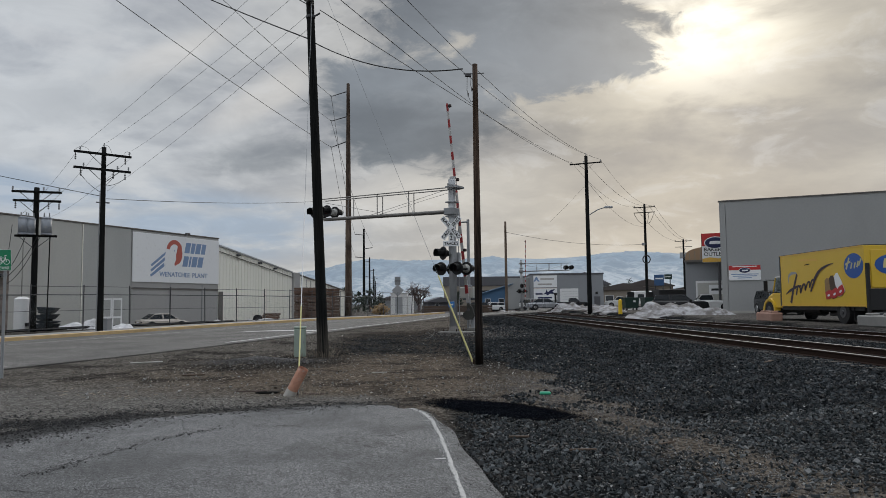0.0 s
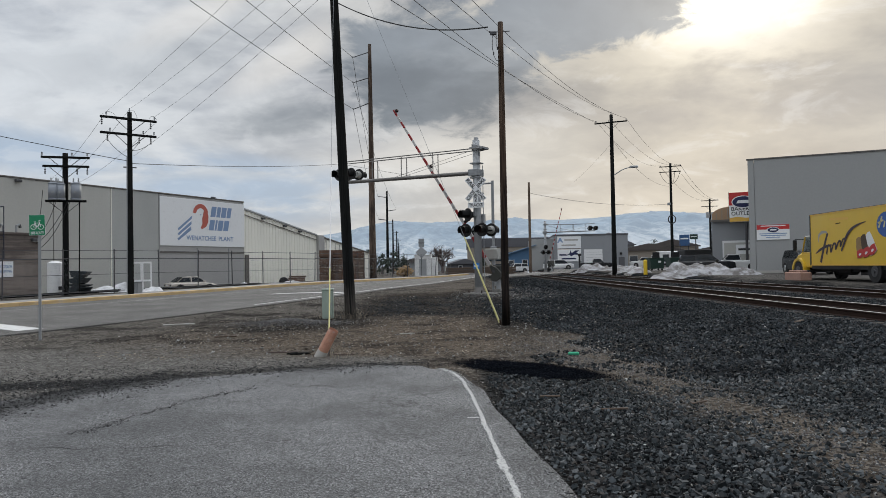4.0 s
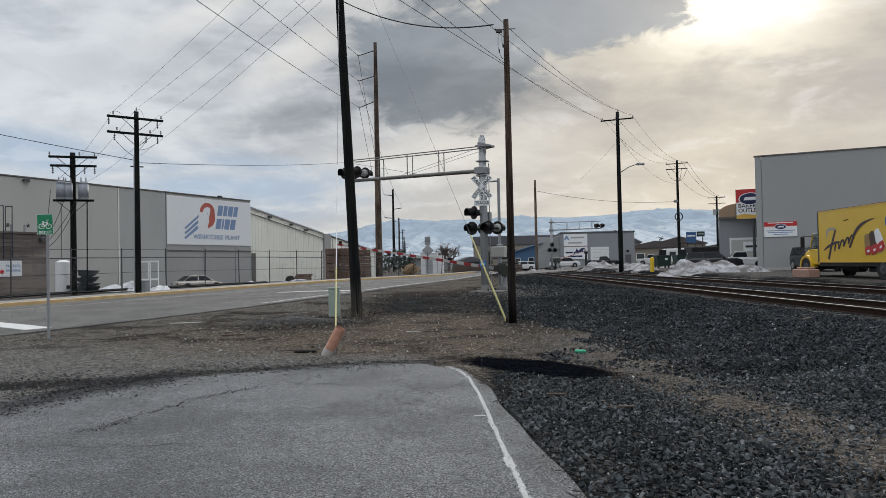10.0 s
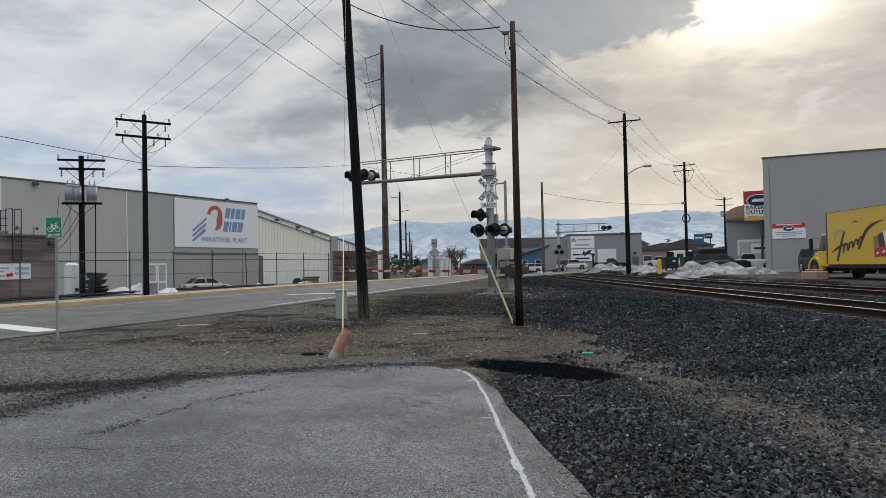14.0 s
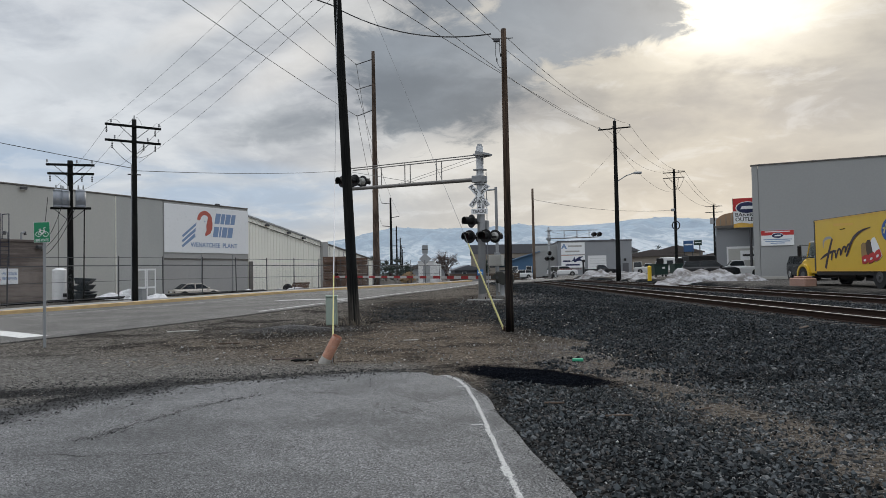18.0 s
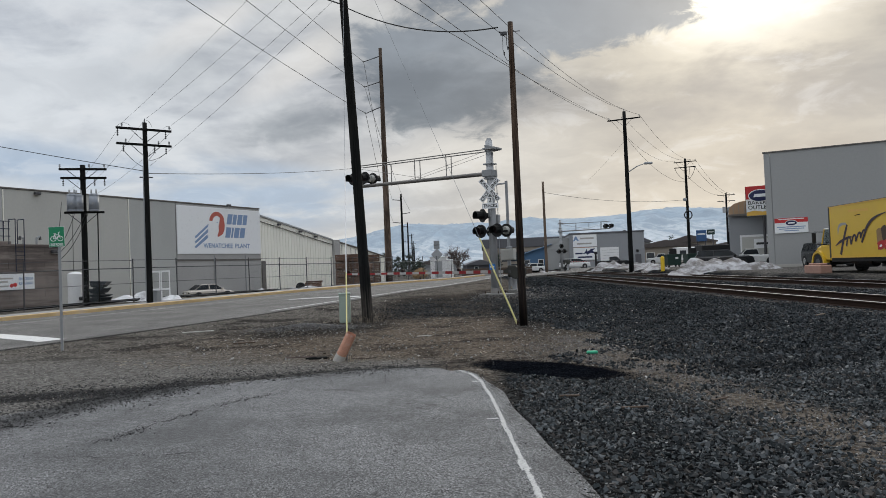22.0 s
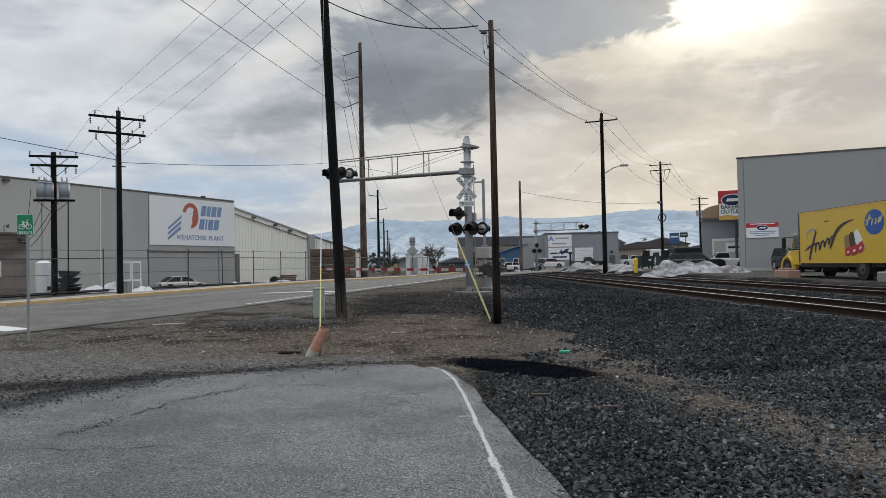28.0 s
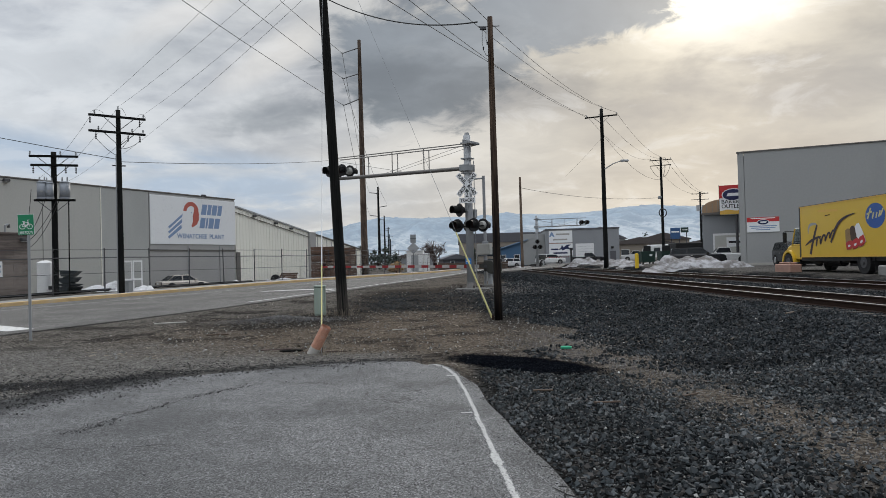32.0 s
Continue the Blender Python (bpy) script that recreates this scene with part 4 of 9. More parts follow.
def build_packing_plant():
    """The long hall: its street face lies at n = -49.5 and looks to the right (+x of the grid)."""
    N, top, S0, S1 = -49.5, 8.45, -30.0, 59.0
    o = thing("warehouse", grid_pose(N, 0), "long grey-beige concrete panel warehouse behind the fence", "building")
    seams = [-30.0, -22, -14, -6, 2.2, 10.5, 18.6, 26.0, 32.0, 37.4, 42.6, 47.7, 59.0]
    for a, b in zip(seams[:-1], seams[1:]):
        part("wall_panel", box(-0.3, 0, a + 0.03, b - 0.03, -1.2, top, 0.02), M["tiltdark"] if a > 47 else M["tilt"] if 31 < a < 42 else M["tiltgrey"], o)
    part("back_wall", box(-30, -29.6, S0, S1, -1.2, top - 0.3), M["tilt"], o)
    part("end_wall", box(-29.6, -0.31, S1 - 0.3, S1 - 0.03, -1.2, top - 0.02), M["tiltdark"], o)
    part("end_wall", box(-29.6, -0.31, S0 + 0.03, S0 + 0.3, -1.2, top - 0.02), M["tiltdark"], o)
    part("roof", box(-29.6, -0.31, S0 + 0.3, S1 - 0.31, top - 0.5, top - 0.3), M["concrete"], o)
    part("backing", box(-0.5, -0.32, S0 + 0.3, S1 - 0.31, -1.2, top - 0.55), M["tiltdark"], o)
    bm = shape()
    add_box(bm, -0.36, 0.07, S0, S1, top, top + 0.12, 0.02)
    part("roof_cap", bm, M["trim"], o, "dark metal roof edge")
    for s in (32.0, 42.6):
        part("downpipe", box(0.005, 0.06, s - 0.035, s + 0.035, -0.9, top - 0.05), M["cream"], o, "white downpipe")
    part("plinth_band", box(0.003, 0.05, 47.75, 58.95, 3.2, 3.32), M["trim"], o)
    for s in (52.3, 56.6):
        part("conduit", rod((0.05, s, -0.9), (0.05, s, 3.7), 0.035), M["steel"], o)
    # the steel ladder with its hoops at the roof
    l = thing("roof_ladder", grid_pose(N + 0.35, 28.6), "dark blue steel roof ladder with raised rails", "ladder")
    for y in (-0.25, 0.25):
        part("rail", rod((0, y, 3.2), (0, y, 9.9), 0.03), M["navy"], l)
    for k in range(19):
        part("rung", rod((0, -0.25, 3.4 + k * 0.32), (0, 0.25, 3.4 + k * 0.32), 0.015, seg=6), M["navy"], l)
    for y in (-0.25, 0.25):
        part("hoop", rod((0, y, 9.9), (-0.5, y, 9.9), 0.03), M["navy"], l)
        part("hoop_leg", rod((-0.5, y, 9.9), (-0.5, y, 8.55), 0.03), M["navy"], l)
    for s in (54.0,):
        wall_lamp(grid_pose(N + 0.35, s, top + 0.05, 90))
    wall_lamp(grid_pose(N + 0.02, 34.5, top - 0.2, 90))
    # the big painted sign
    g = thing("company_sign", grid_pose(N + 0.02, 47.75), "large white company sign with a faded red and blue bird logo", "sign")
    W, H = 11.2, 4.4
    R = pose(0, 0, 0, 0, 0, 90)          # sign drawn facing -y, turned to face +x
    def flat(bm):
        bmesh.ops.transform(bm, matrix=R, verts=bm.verts)
        return bm
    b = shape()
    add_box(b, 0, W, -0.06, 0, 3.85, 3.85 + H, 0.01)
    part("board", flat(b), M["signwhite"], g)
    # bird: red crown, red breast, white head, three blue feathers
    def arc(cx, cz, r0, r1, a0, a1, k=14):
        p = [(cx + r1 * math.cos(radians(a0 + (a1 - a0) * i / k)), cz + r1 * math.sin(radians(a0 + (a1 - a0) * i / k))) for i in range(k + 1)]
        q = [(cx + r0 * math.cos(radians(a1 - (a1 - a0) * i / k)), cz + r0 * math.sin(radians(a1 - (a1 - a0) * i / k))) for i in range(k + 1)]
        return p + q
    b = shape()
    add_prism(b, arc(5.0, 6.85, 0.62, 1.02, 172, 15), -0.075, -0.061)
    part("crown", flat(b), M["letterred"], g)
    b = shape()
    add_prism(b, [(5.42, 7.3), (5.9, 7.15), (6.02, 6.75), (5.98, 6.2), (5.72, 5.75), (5.12, 5.45), (5.0, 5.62), (5.22, 6.0), (5.2, 6.5), (5.3, 6.75)], -0.0755, -0.0615)
    part("breast", flat(b), M["letterred"], g)
    b = shape()
    add_prism(b, arc(5.0, 6.85, 0.0, 0.06, 0, 359, 10)[:11], -0.075, -0.061)
    part("eye", flat(b), M["letterblue"], g)
    for i in range(3):
        b = shape()
        x0, z0 = 2.05 - i * 0.02, 6.05 - i * 0.52
        add_prism(b, [(x0 + 0.02, z0 - 0.62 + i * 0.06), (x0 + 1.85 - i * 0.1, z0 + 0.66), (x0 + 1.75, z0 + 0.34), (x0 + 0.16, z0 - 0.78 + i * 0.06)], -0.075, -0.061)
        part("feather", flat(b), M["letterblue"], g)
    # the firm's name, as plain slanted bars
    def bars(z0, z1, x0, widths):
        for w in widths:
            b = shape()
            flat_bar(b, x0, x0 + w, z0, z1, -0.075, -0.061, 0.22)
            part("name_bar", flat(b), M["letterblue"], g)
            x0 += w + 0.14
    bars(6.72, 7.72, 6.3, (0.66, 0.5, 0.66, 0.56))
    bars(5.42, 6.42, 6.05, (0.66, 0.24, 0.68, 0.68))
    for word, cx, wd in (("WENATCHEE", 5.1, 3.9), ("PLANT", 8.45, 2.1)):
        t = writing(word, 0.62, M["letterblue"], g, (0, 0, 0), Matrix.Identity(4), width=wd, depth=0.006)
        t.data.transform(R @ Matrix.Translation((cx, -0.07, 4.6)) @ FACE_S)
    # the cream metal hall that goes on, with its sloping roof
    w = thing("warehouse", grid_pose(N, 59.0), "cream ribbed metal shed with a sloping roof", "building")
    L, zl, zr = 12.9, 7.72, 5.44
    b = shape()
    add_prism(b, [(0.02, -1.2), (L, -1.2), (L, zr), (0.02, zl)], 0.0, 20.0)
    bmesh.ops.transform(b, matrix=R, verts=b.verts)
    part("wall", b, M["cream"], w)
    for i in range(26):
        x = 0.25 + i * 0.49
        z = zl + (zr - zl) * x / L
        b = shape()
        add_box(b, x - 0.04, x + 0.04, -0.035, -0.002, -1.0, z - 0.12)
        bmesh.ops.transform(b, matrix=R, verts=b.verts)
        part("rib", b, M["cream"], w)
    for zoff, nm in ((0.0, "roof_edge"), (-0.55, "cable_run")):
        b = shape()
        th = 0.16 if zoff == 0 else 0.05
        add_prism(b, [(0, zl + zoff), (L, zr + zoff), (L, zr + zoff + th), (0, zl + zoff + th)], -0.14, 0.05 if zoff == 0 else -0.04)
        bmesh.ops.transform(b, matrix=R, verts=b.verts)
        part(nm, b, M["trim"] if zoff else M["silver"], w)
    b = shape()
    add_box(b, 0.02, 0.6, -0.12, -0.04, -1.1, 3.1)
    bmesh.ops.transform(b, matrix=R, verts=b.verts)
    part("corner_post", b, M["trim"], w)
    b = shape()
    add_box(b, 11.2, 12.3, -0.07, -0.036, -0.9, 1.5)
    bmesh.ops.transform(b, matrix=R, verts=b.verts)
    part("door", b, M["cream"], w)
    for x in (2.9, 6.6, 9.4):
        wall_lamp(grid_pose(N + 0.05, 59 + x, zl + (zr - zl) * x / L - 0.25, 90))
    # lower grey shed past it
    v = thing("warehouse", grid_pose(N + 0.2, 71.95), "grey corrugated shed with a low sloping roof", "building")
    part("corner", box(-1.2, 0.12, 0, 1.2, -1.2, 5.5, 0.03), M["tiltdark"], v, "grey corner pier")
    b = shape()
    add_prism(b, [(1.2, -1.2), (13.0, -1.2), (13.0, 3.2), (1.2, 5.15)], 0.0, 18.0)
    bmesh.ops.transform(b, matrix=R, verts=b.verts)
    part("wall", b, M["cream"], v)
    for i in range(11):
        part("rib", box(0.003, 0.05, 1.6 + i, 1.68 + i, -1.0, 4.95 - 0.165 * (i + 0.4)), M["tiltdark"], v)
    b = shape()
    add_prism(b, [(1.2, 5.15), (13.0, 3.2), (13.0, 3.35), (1.2, 5.3)], -0.15, 18.0)
    bmesh.ops.transform(b, matrix=R, verts=b.verts)
    part("roof", b, M["trim"], v)


M["railblue"] = material("dark_blue_rail_paint", (0.018, 0.022, 0.045), 0.6, vary=0.15)


def build_block_house():
    N, S1 = -40.0, 29.4
    o = thing("loading_building", grid_pose(N, 0), "low brown block building with a flat parapet roof", "building")
    # courses of long blocks
    zc = 0.0
    for k in range(9):
        h = 0.425
        s = S1 - (0.0 if k % 2 else 1.1)
        if k % 2 == 0:
            part("block", box(-0.2, 0.0, S1 - 1.095, S1, zc + 0.002, zc + h - 0.002, 0.004), M["block"], o)
        while s > 6:
            part("block", box(-0.2, 0.0, s - 2.195, s, zc + 0.002, zc + h - 0.002, 0.004), M["block"], o)
            s -= 2.2
        zc += h
    part("core", box(-8, -0.2, -4, S1 - 0.05, -1.2, 3.78), M["block"], o)
    part("foundation", box(-0.2, 0.0, -4, S1, -1.2, -0.002), M["block"], o)
    part("parapet", box(-8, 0.05, -4, S1 + 0.05, 3.83, 3.98, 0.02), M["block"], o)
    part("upper_parapet", box(-6, -1.2, -4, S1 - 2.3, 3.98, 4.22, 0.02), M["block"], o)
    wall_lamp(grid_pose(N + 0.02, 28.9, 3.55, 90))
    b = thing("yard_sign", grid_pose(N + 0.03, 0), "white yard sign with faded lettering and a red fruit", "sign")
    part("board", box(0, 0.03, 25.2, 27.6, 1.38, 2.29, 0.01), M["signwhite"], b)
    add = shape()
    add_ball(add, (0.035, 26.42, 1.66), 0.12, 0.15, 1, 1)
    add_ball(add, (0.035, 26.22, 1.62), 0.11, 0.15, 1, 1)
    part("fruit", add, M["red"], b)
    for txt, z in (("PROCESSOR", 1.98), ("RECEIVING", 1.72)):
        t = writing(txt, 0.22, M["letterblue"], b, (0, 0, 0), Matrix.Identity(4), width=0.85)
        t.data.transform(Matrix.Translation((0.035, 27.08, z)) @ pose(0, 0, 0, 90, 0, 90))
    for z, a, c in ((1.98, 25.35, 26.3), (1.8, 25.35, 26.0), (1.55, 25.4, 26.05)):
        part("faded_bar", box(0.031, 0.034, a, c, z, z + 0.09), M["concrete"], b, "faded line of writing")
    # goose-neck vents on the roof
    for x, sgn in ((-2.25, -1), (-1.9, 1)):
        v = thing("roof_vent", grid_pose(N + x, S1 - 0.55 + 0.3 * sgn, 3.95), "grey bent roof vent pipe", "vent", "roof vents")
        part("pipe", rod((0, 0, 0), (0, 0, 0.55), 0.06), M["steel"], v)
        part("bend", rod((0, 0, 0.53), (0, 0.22 * sgn, 0.62), 0.065), M["steel"], v)
        part("mouth", rod((0, 0.22 * sgn, 0.64), (0, 0.24 * sgn, 0.42), 0.07, 0.085), M["darksteel"], v)
        part("flashing", box(-0.2, 0.2, -0.2, 0.2, 0.0, 0.05, 0.01), M["trim"], v)
    # railing on the roof
    r = thing("roof_railing", grid_pose(N - 1.6, 0), "dark steel railing on the low roof", "railing")
    for s in (16.4, 19.0, 21.6, 24.2, 26.9):
        part("post", rod((0, s, 4.2), (0, s, 5.43), 0.035), M["railblue"], r)
    for z in (4.55, 4.98, 5.43):
        part("rail", rod((0, 10, z), (0, 27.3, z), 0.025), M["railblue"], r)
    g = thing("roof_ladder", grid_pose(N + 0.1, 26.75), "dark blue steel ladder up to the low roof", "ladder")
    for s in (-0.26, 0.26):
        part("rail", rod((0, s, 2.4), (0, s, 5.42), 0.026), M["railblue"], g)
        part("hoop", rod((0, s, 5.42), (-0.6, s, 5.42), 0.026), M["railblue"], g)
        part("hoop_leg", rod((-0.6, s, 5.42), (-0.6, s, 4.0), 0.026), M["railblue"], g)
    for k in range(8):
        part("rung", rod((0, -0.26, 2.45 + 0.22 * k), (0, 0.26, 2.45 + 0.22 * k), 0.013, seg=6), M["railblue"], g)


def build_right_side():
    # the tall plain warehouse
    o = thing("warehouse", grid_pose(-1.6, 56.0, 0.0), "tall plain grey warehouse with a flat roof", "building")
    top = 8.75
    seams = [0, 0.42, 12.6, 24.5, 36.5, 48]
    for a, b in zip(seams[:-1], seams[1:]):
        part("wall_panel", box(a + 0.012, b - 0.012, 0, 0.3, 0.5, top, 0.008), M["warehouse"], o)
    part("side_wall", box(0.0, 0.3, 0.31, 40, 0.5, top), M["warehouse"], o)
    part("core", box(0.31, 48, 0.32, 40, 0.5, top - 0.2), M["warehouse"], o)
    part("roof_edge", box(-0.06, 48, -0.06, 0.34, top, top + 0.09, 0.01), M["trim"], o, "thin dark roof edge")
    part("footing", box(-0.02, 48, -0.05, -0.002, 0.4, 0.85, 0.01), M["concrete"], o)
    wall_lamp(grid_pose(-1.6 + 13.6, 55.98, 6.2))
    # the firm's notice on its wall
    s = thing("notice_board", grid_pose(-1.6, 55.93), "white notice board with a red head and a dark oval mark", "sign")
    part("board", box(0.5, 2.6, 0, 0.05, 3.02, 4.08, 0.01), M["signwhite"], s)
    part("band", box(0.502, 2.598, -0.006, -0.001, 3.75, 4.078), M["red"], s, "red band")
    b = shape()
    add_ball(b, (1.55, -0.008, 3.72), 0.40, 1, 0.02, 0.5, 20, 8)
    part("oval_rim", b, M["signwhite"], s)
    b = shape()
    add_ball(b, (1.55, -0.018, 3.72), 0.36, 1, 0.02, 0.47, 20, 8)
    part("oval", b, M["navy"], s, "dark oval mark")
    b = shape()
    flat_bar(b, 1.35, 1.74, 3.67, 3.77, -0.034, -0.027, 0.05)
    part("name_bar", b, M["signwhite"], s)
    for k, (a, c) in enumerate(((0.65, 2.45), (0.75, 2.35), (1.1, 2.0))):
        part("text_bar", box(a, c, -0.005, -0.001, 3.42 - 0.13 * k, 3.48 - 0.13 * k), M["letterblue"], s)
    part("head_bar", box(0.75, 2.35, -0.009, -0.0065, 3.97, 4.03), M["signwhite"], s)
    # the shop with the round roof behind it
    q = thing("shop_building", grid_pose(-5.4, 74.0, 0.6), "grey shop with a rusty round roof", "building")
    part("wall", box(0, 14, 0, 17, 0, 4.9, 0.02), M["grey"], q)
    pts = [(7 - 7 * math.copysign(abs(math.cos(radians(a))) ** 0.35, math.cos(radians(a))), 4.9 + 1.35 * math.sin(radians(a)) ** 0.6) for a in range(0, 181, 10)]
    b = shape()
    add_prism(b, pts, -0.3, 17)
    part("roof", b, M["rustroof"], q)
    for i in range(3):
        part("roof_rib", box(0.4 + i * 0.5, 0.48 + i * 0.5, -0.34, 0.5, 4.95, 5.6 + 0.2 * i), M["tanwall"], q)
    part("fascia", box(-0.1, 14.1, -0.36, -0.301, 4.72, 4.92), M["trim"], q)
    part("door_frame", box(0.9, 4.6, -0.05, 0, 0, 2.9), M["white"], q)
    part("door", box(1.05, 4.45, -0.07, -0.05, 0, 2.7), M["tilt"], q)
    part("door_sign", box(2.1, 3.8, -0.1, -0.071, 1.6, 2.5), M["signwhite"], q)
    part("door_mark", box(2.3, 3.6, -0.105, -0.101, 1.95, 2.15), M["blackletter"], q)
    part("side_strip", box(-0.05, 0.0, 0.1, 1.2, 0, 4.8), M["darkgrey"], q)
    g = thing("shop_sign", grid_pose(-3.75, 72.6, 0.0), "red and white shop sign with black lettering on a post", "sign")
    part("board", box(0, 2.45, 0, 0.3, 5.2, 7.95, 0.02), M["signwhite"], g)
    part("board_edge", box(-0.03, 0.0, -0.02, 0.32, 5.18, 7.98), M["blackletter"], g)
    part("top_band", box(0.004, 2.446, -0.008, -0.001, 6.75, 7.946), M["red"], g, "red band")
    b = shape()
    add_ball(b, (1.2, -0.012, 7.05), 1.0, 1, 0.02, 0.58, 22, 8)
    part("oval_rim", b, M["signwhite"], g)
    b = shape()
    add_ball(b, (1.2, -0.035, 7.05), 0.92, 1, 0.02, 0.56, 22, 8)
    part("oval", b, M["navy"], g)
    b = shape()
    flat_bar(b, 0.65, 1.7, 6.92, 7.2, -0.075, -0.06, 0.12)
    part("name_bar", b, M["signwhite"], g)
    for txt, z in (("BAKERY", 6.4), ("OUTLET", 5.96)):
        writing(txt, 0.5, M["blackletter"], g, (1.1, -0.006, z), FACE_S, width=1.86)
    part("gold_band", prism([(0.02, 5.22), (2.43, 5.22), (2.43, 5.62), (1.4, 5.55), (0.7, 5.68), (0.02, 5.55)], 0.004), M["gold"], g).data.transform(Matrix.Translation((0, -0.005, 0)))
    part("post", rod((1.45, 0.15, 0.5), (1.45, 0.15, 5.2), 0.12), M["darksteel"], g)


def plain_house(name, x, y, turn, w, d, h, roof_h, wall, roof, label, z=0.5, flat=False, windows=()):
    o = thing(name, pose(x, y, z, 0, 0, turn), label, "building")
    part("wall", box(0, w, 0, d, 0, h, 0.02), M[wall], o)
    if flat:
        part("roof", box(-0.2, w + 0.2, -0.2, d + 0.2, h, h + roof_h, 0.03), M[roof], o)
    else:
        b = shape()
        add_prism(b, [(-0.5, h), (w + 0.5, h), (w + 0.5, h + 0.1), (w / 2, h + roof_h), (-0.5, h + 0.1)], -0.5, d + 0.5)
        part("roof", b, M[roof], o)
    for (a, c, z0, z1) in windows:
        wn = part("window", box(a, c, -0.05, 0.0, z0, z1, 0.01), M["white"], o)
        part("pane", box(a + 0.1, c - 0.1, -0.07, -0.051, z0 + 0.1, z1 - 0.1), M["glass"], wn)
    return o


def build_far_side():
    # grey workshop with two banners
    o = thing("workshop", pose(15.6, 124.5, 0.45, 0, 0, -3), "grey metal workshop with two banners on its front", "building")
    part("wall", box(0, 12.4, 0, 16, 0, 5.9, 0.02), M["grey"], o)
    part("parapet", box(-0.1, 12.5, -0.1, 16.1, 5.9, 6.15, 0.02), M["darkgrey"], o)
    part("side_wing", box(-3.9, 0.0, 3.0, 14, 0, 5.5, 0.02), M["warehouse"], o)
    part("roller_door", box(5.0, 8.1, -0.06, 0, 0, 3.5, 0.01), M["white"], o, "white roller door")
    for k in range(7):
        part("door_groove", box(5.35, 8.05, -0.07, -0.061, 0.45 * k + 0.3, 0.45 * k + 0.33), M["grey"], o)
    part("man_door", box(10.8, 11.8, -0.05, 0, 0, 2.1), M["darkgrey"], o)
    part("wall_lamp", box(11.0, 11.4, -0.2, 0, 2.5, 2.9, 0.03), M["black"], o)
    for i, (z0, z1, c) in enumerate(((3.75, 5.85, "letterblue"), (1.5, 3.65, "navy"))):
        bn = thing("banner", pose(15.6, 124.5, 0.45, 0, 0, -3), ("white banner with a pale blue figure and faint writing", "white banner with a dark blue figure and faint writing")[i], "banner")
        part("cloth", box(0.5, 4.5, -0.09, -0.06, z0, z1, 0.005), M["signwhite"], bn)
        b = shape()
        if i == 0:
            add_prism(b, [(0.5, z0 + 1.0), (0.9, z1 - 0.3), (1.1, z1 - 0.3), (1.5, z0 + 1.0), (1.25, z0 + 1.0), (1.0, z1 - 0.8), (0.75, z0 + 1.0)], -0.1, -0.091)
        else:
            add_prism(b, [(1.9, z0 + 1.0), (2.5, z0 + 1.35), (2.7, z0 + 1.9), (2.9, z0 + 1.4), (3.5, z0 + 1.85), (4.2, z0 + 1.9), (3.7, z0 + 1.5), (4.25, z0 + 1.1), (3.3, z0 + 1.15), (2.8, z0 + 0.85), (2.6, z0 + 1.1)], -0.1, -0.091)
        part("figure", b, M[c], bn)
        part("hem", box(0.5, 4.5, -0.094, -0.091, z1 - 0.07, z1), M["orange" if i else "concrete"], bn, "orange hem" if i else "")
        for k, (a, q, zz) in enumerate(((1.7, 4.0, 1.3), (1.2, 3.6, 0.4)) if i == 0 else ((0.8, 2.0, 1.0), (1.2, 3.6, 0.35))):
            part("text_bar", box(a, q, -0.096, -0.091, z0 + zz, z0 + zz + 0.26), M[("concrete", "navy")[i]], bn)
    # big dark hall, blue shop, houses
    o = plain_house("hall", 0.9, 158, 0, 27, 20, 5.0, 2.0, "tanwall", "darkgrey", "long hall with a dark flat roof", 0.4, True)
    part("window_band", box(4, 25, -0.06, 0, 2.0, 4.0), M["glass"], o)
    q = thing("shop_building", pose(7.4, 127.8, 0.4, 0, 0, 0), "blue shop with a slanting blue metal roof", "building")
    b = shape()
    add_prism(b, [(0, 0), (5.2, 0), (5.2, 4.45), (0, 2.9)], 0.0, 8.0)
    part("wall", b, M["blue"], q)
    b = shape()
    add_prism(b, [(-0.3, 2.82), (5.4, 4.5), (5.4, 4.62), (-0.3, 2.94)], -0.4, 8.3)
    part("roof", b, M["blueroof"], q)
    for a, c in ((0.5, 1.5), (2.9, 3.9)):
        w = part("window", box(a, c, -0.05, 0.0, 0.9, 2.0, 0.01), M["white"], q)
        part("pane", box(a + 0.08, c - 0.08, -0.07, -0.051, 0.98, 1.92), M["glass"], w)
    for k in range(8):
        part("roof_seam", rod((-0.2 + 0.68 * k, -0.38, 2.99 + 0.2 * k), (-0.2 + 0.68 * k, 8.2, 2.99 + 0.2 * k), 0.03, seg=6), M["blueroof"], q)
    plain_house("house", 37.0, 176, -12, 15, 12, 3.8, 1.7, "tanwall", "shingle", "tan apartment house with a brown roof", 0.6, False, ((3, 5, 1, 2.6), (8, 10, 1, 2.6)))
    plain_house("house", 29.5, 178, -5, 12, 10, 5.2, 3.2, "warehouse", "darkgrey", "grey house with a dark gable roof", 0.6, False, ((2, 4, 2, 3.6), (7, 9, 2, 3.6)))
    plain_house("house", -2.6, 150, 10, 5.6, 6, 1.5, 1.1, "darkgrey", "darkgrey", "small dark grey house with a low dark roof", 0.4, False, ((1.5, 2.4, 0.5, 1.2),))
    plain_house("shed", -14.5, 172, 0, 10, 8, 2.2, 1.8, "grey", "shingle", "low grey shed with a gable roof", 0.3)
    plain_house("house", 53, 168, -20, 16, 9, 3.4, 1.6, "tanwall", "shingle", "brown-roofed house behind the lot", 0.6, False, ((2, 4, 1, 2.4), (9, 11, 1, 2.4)))
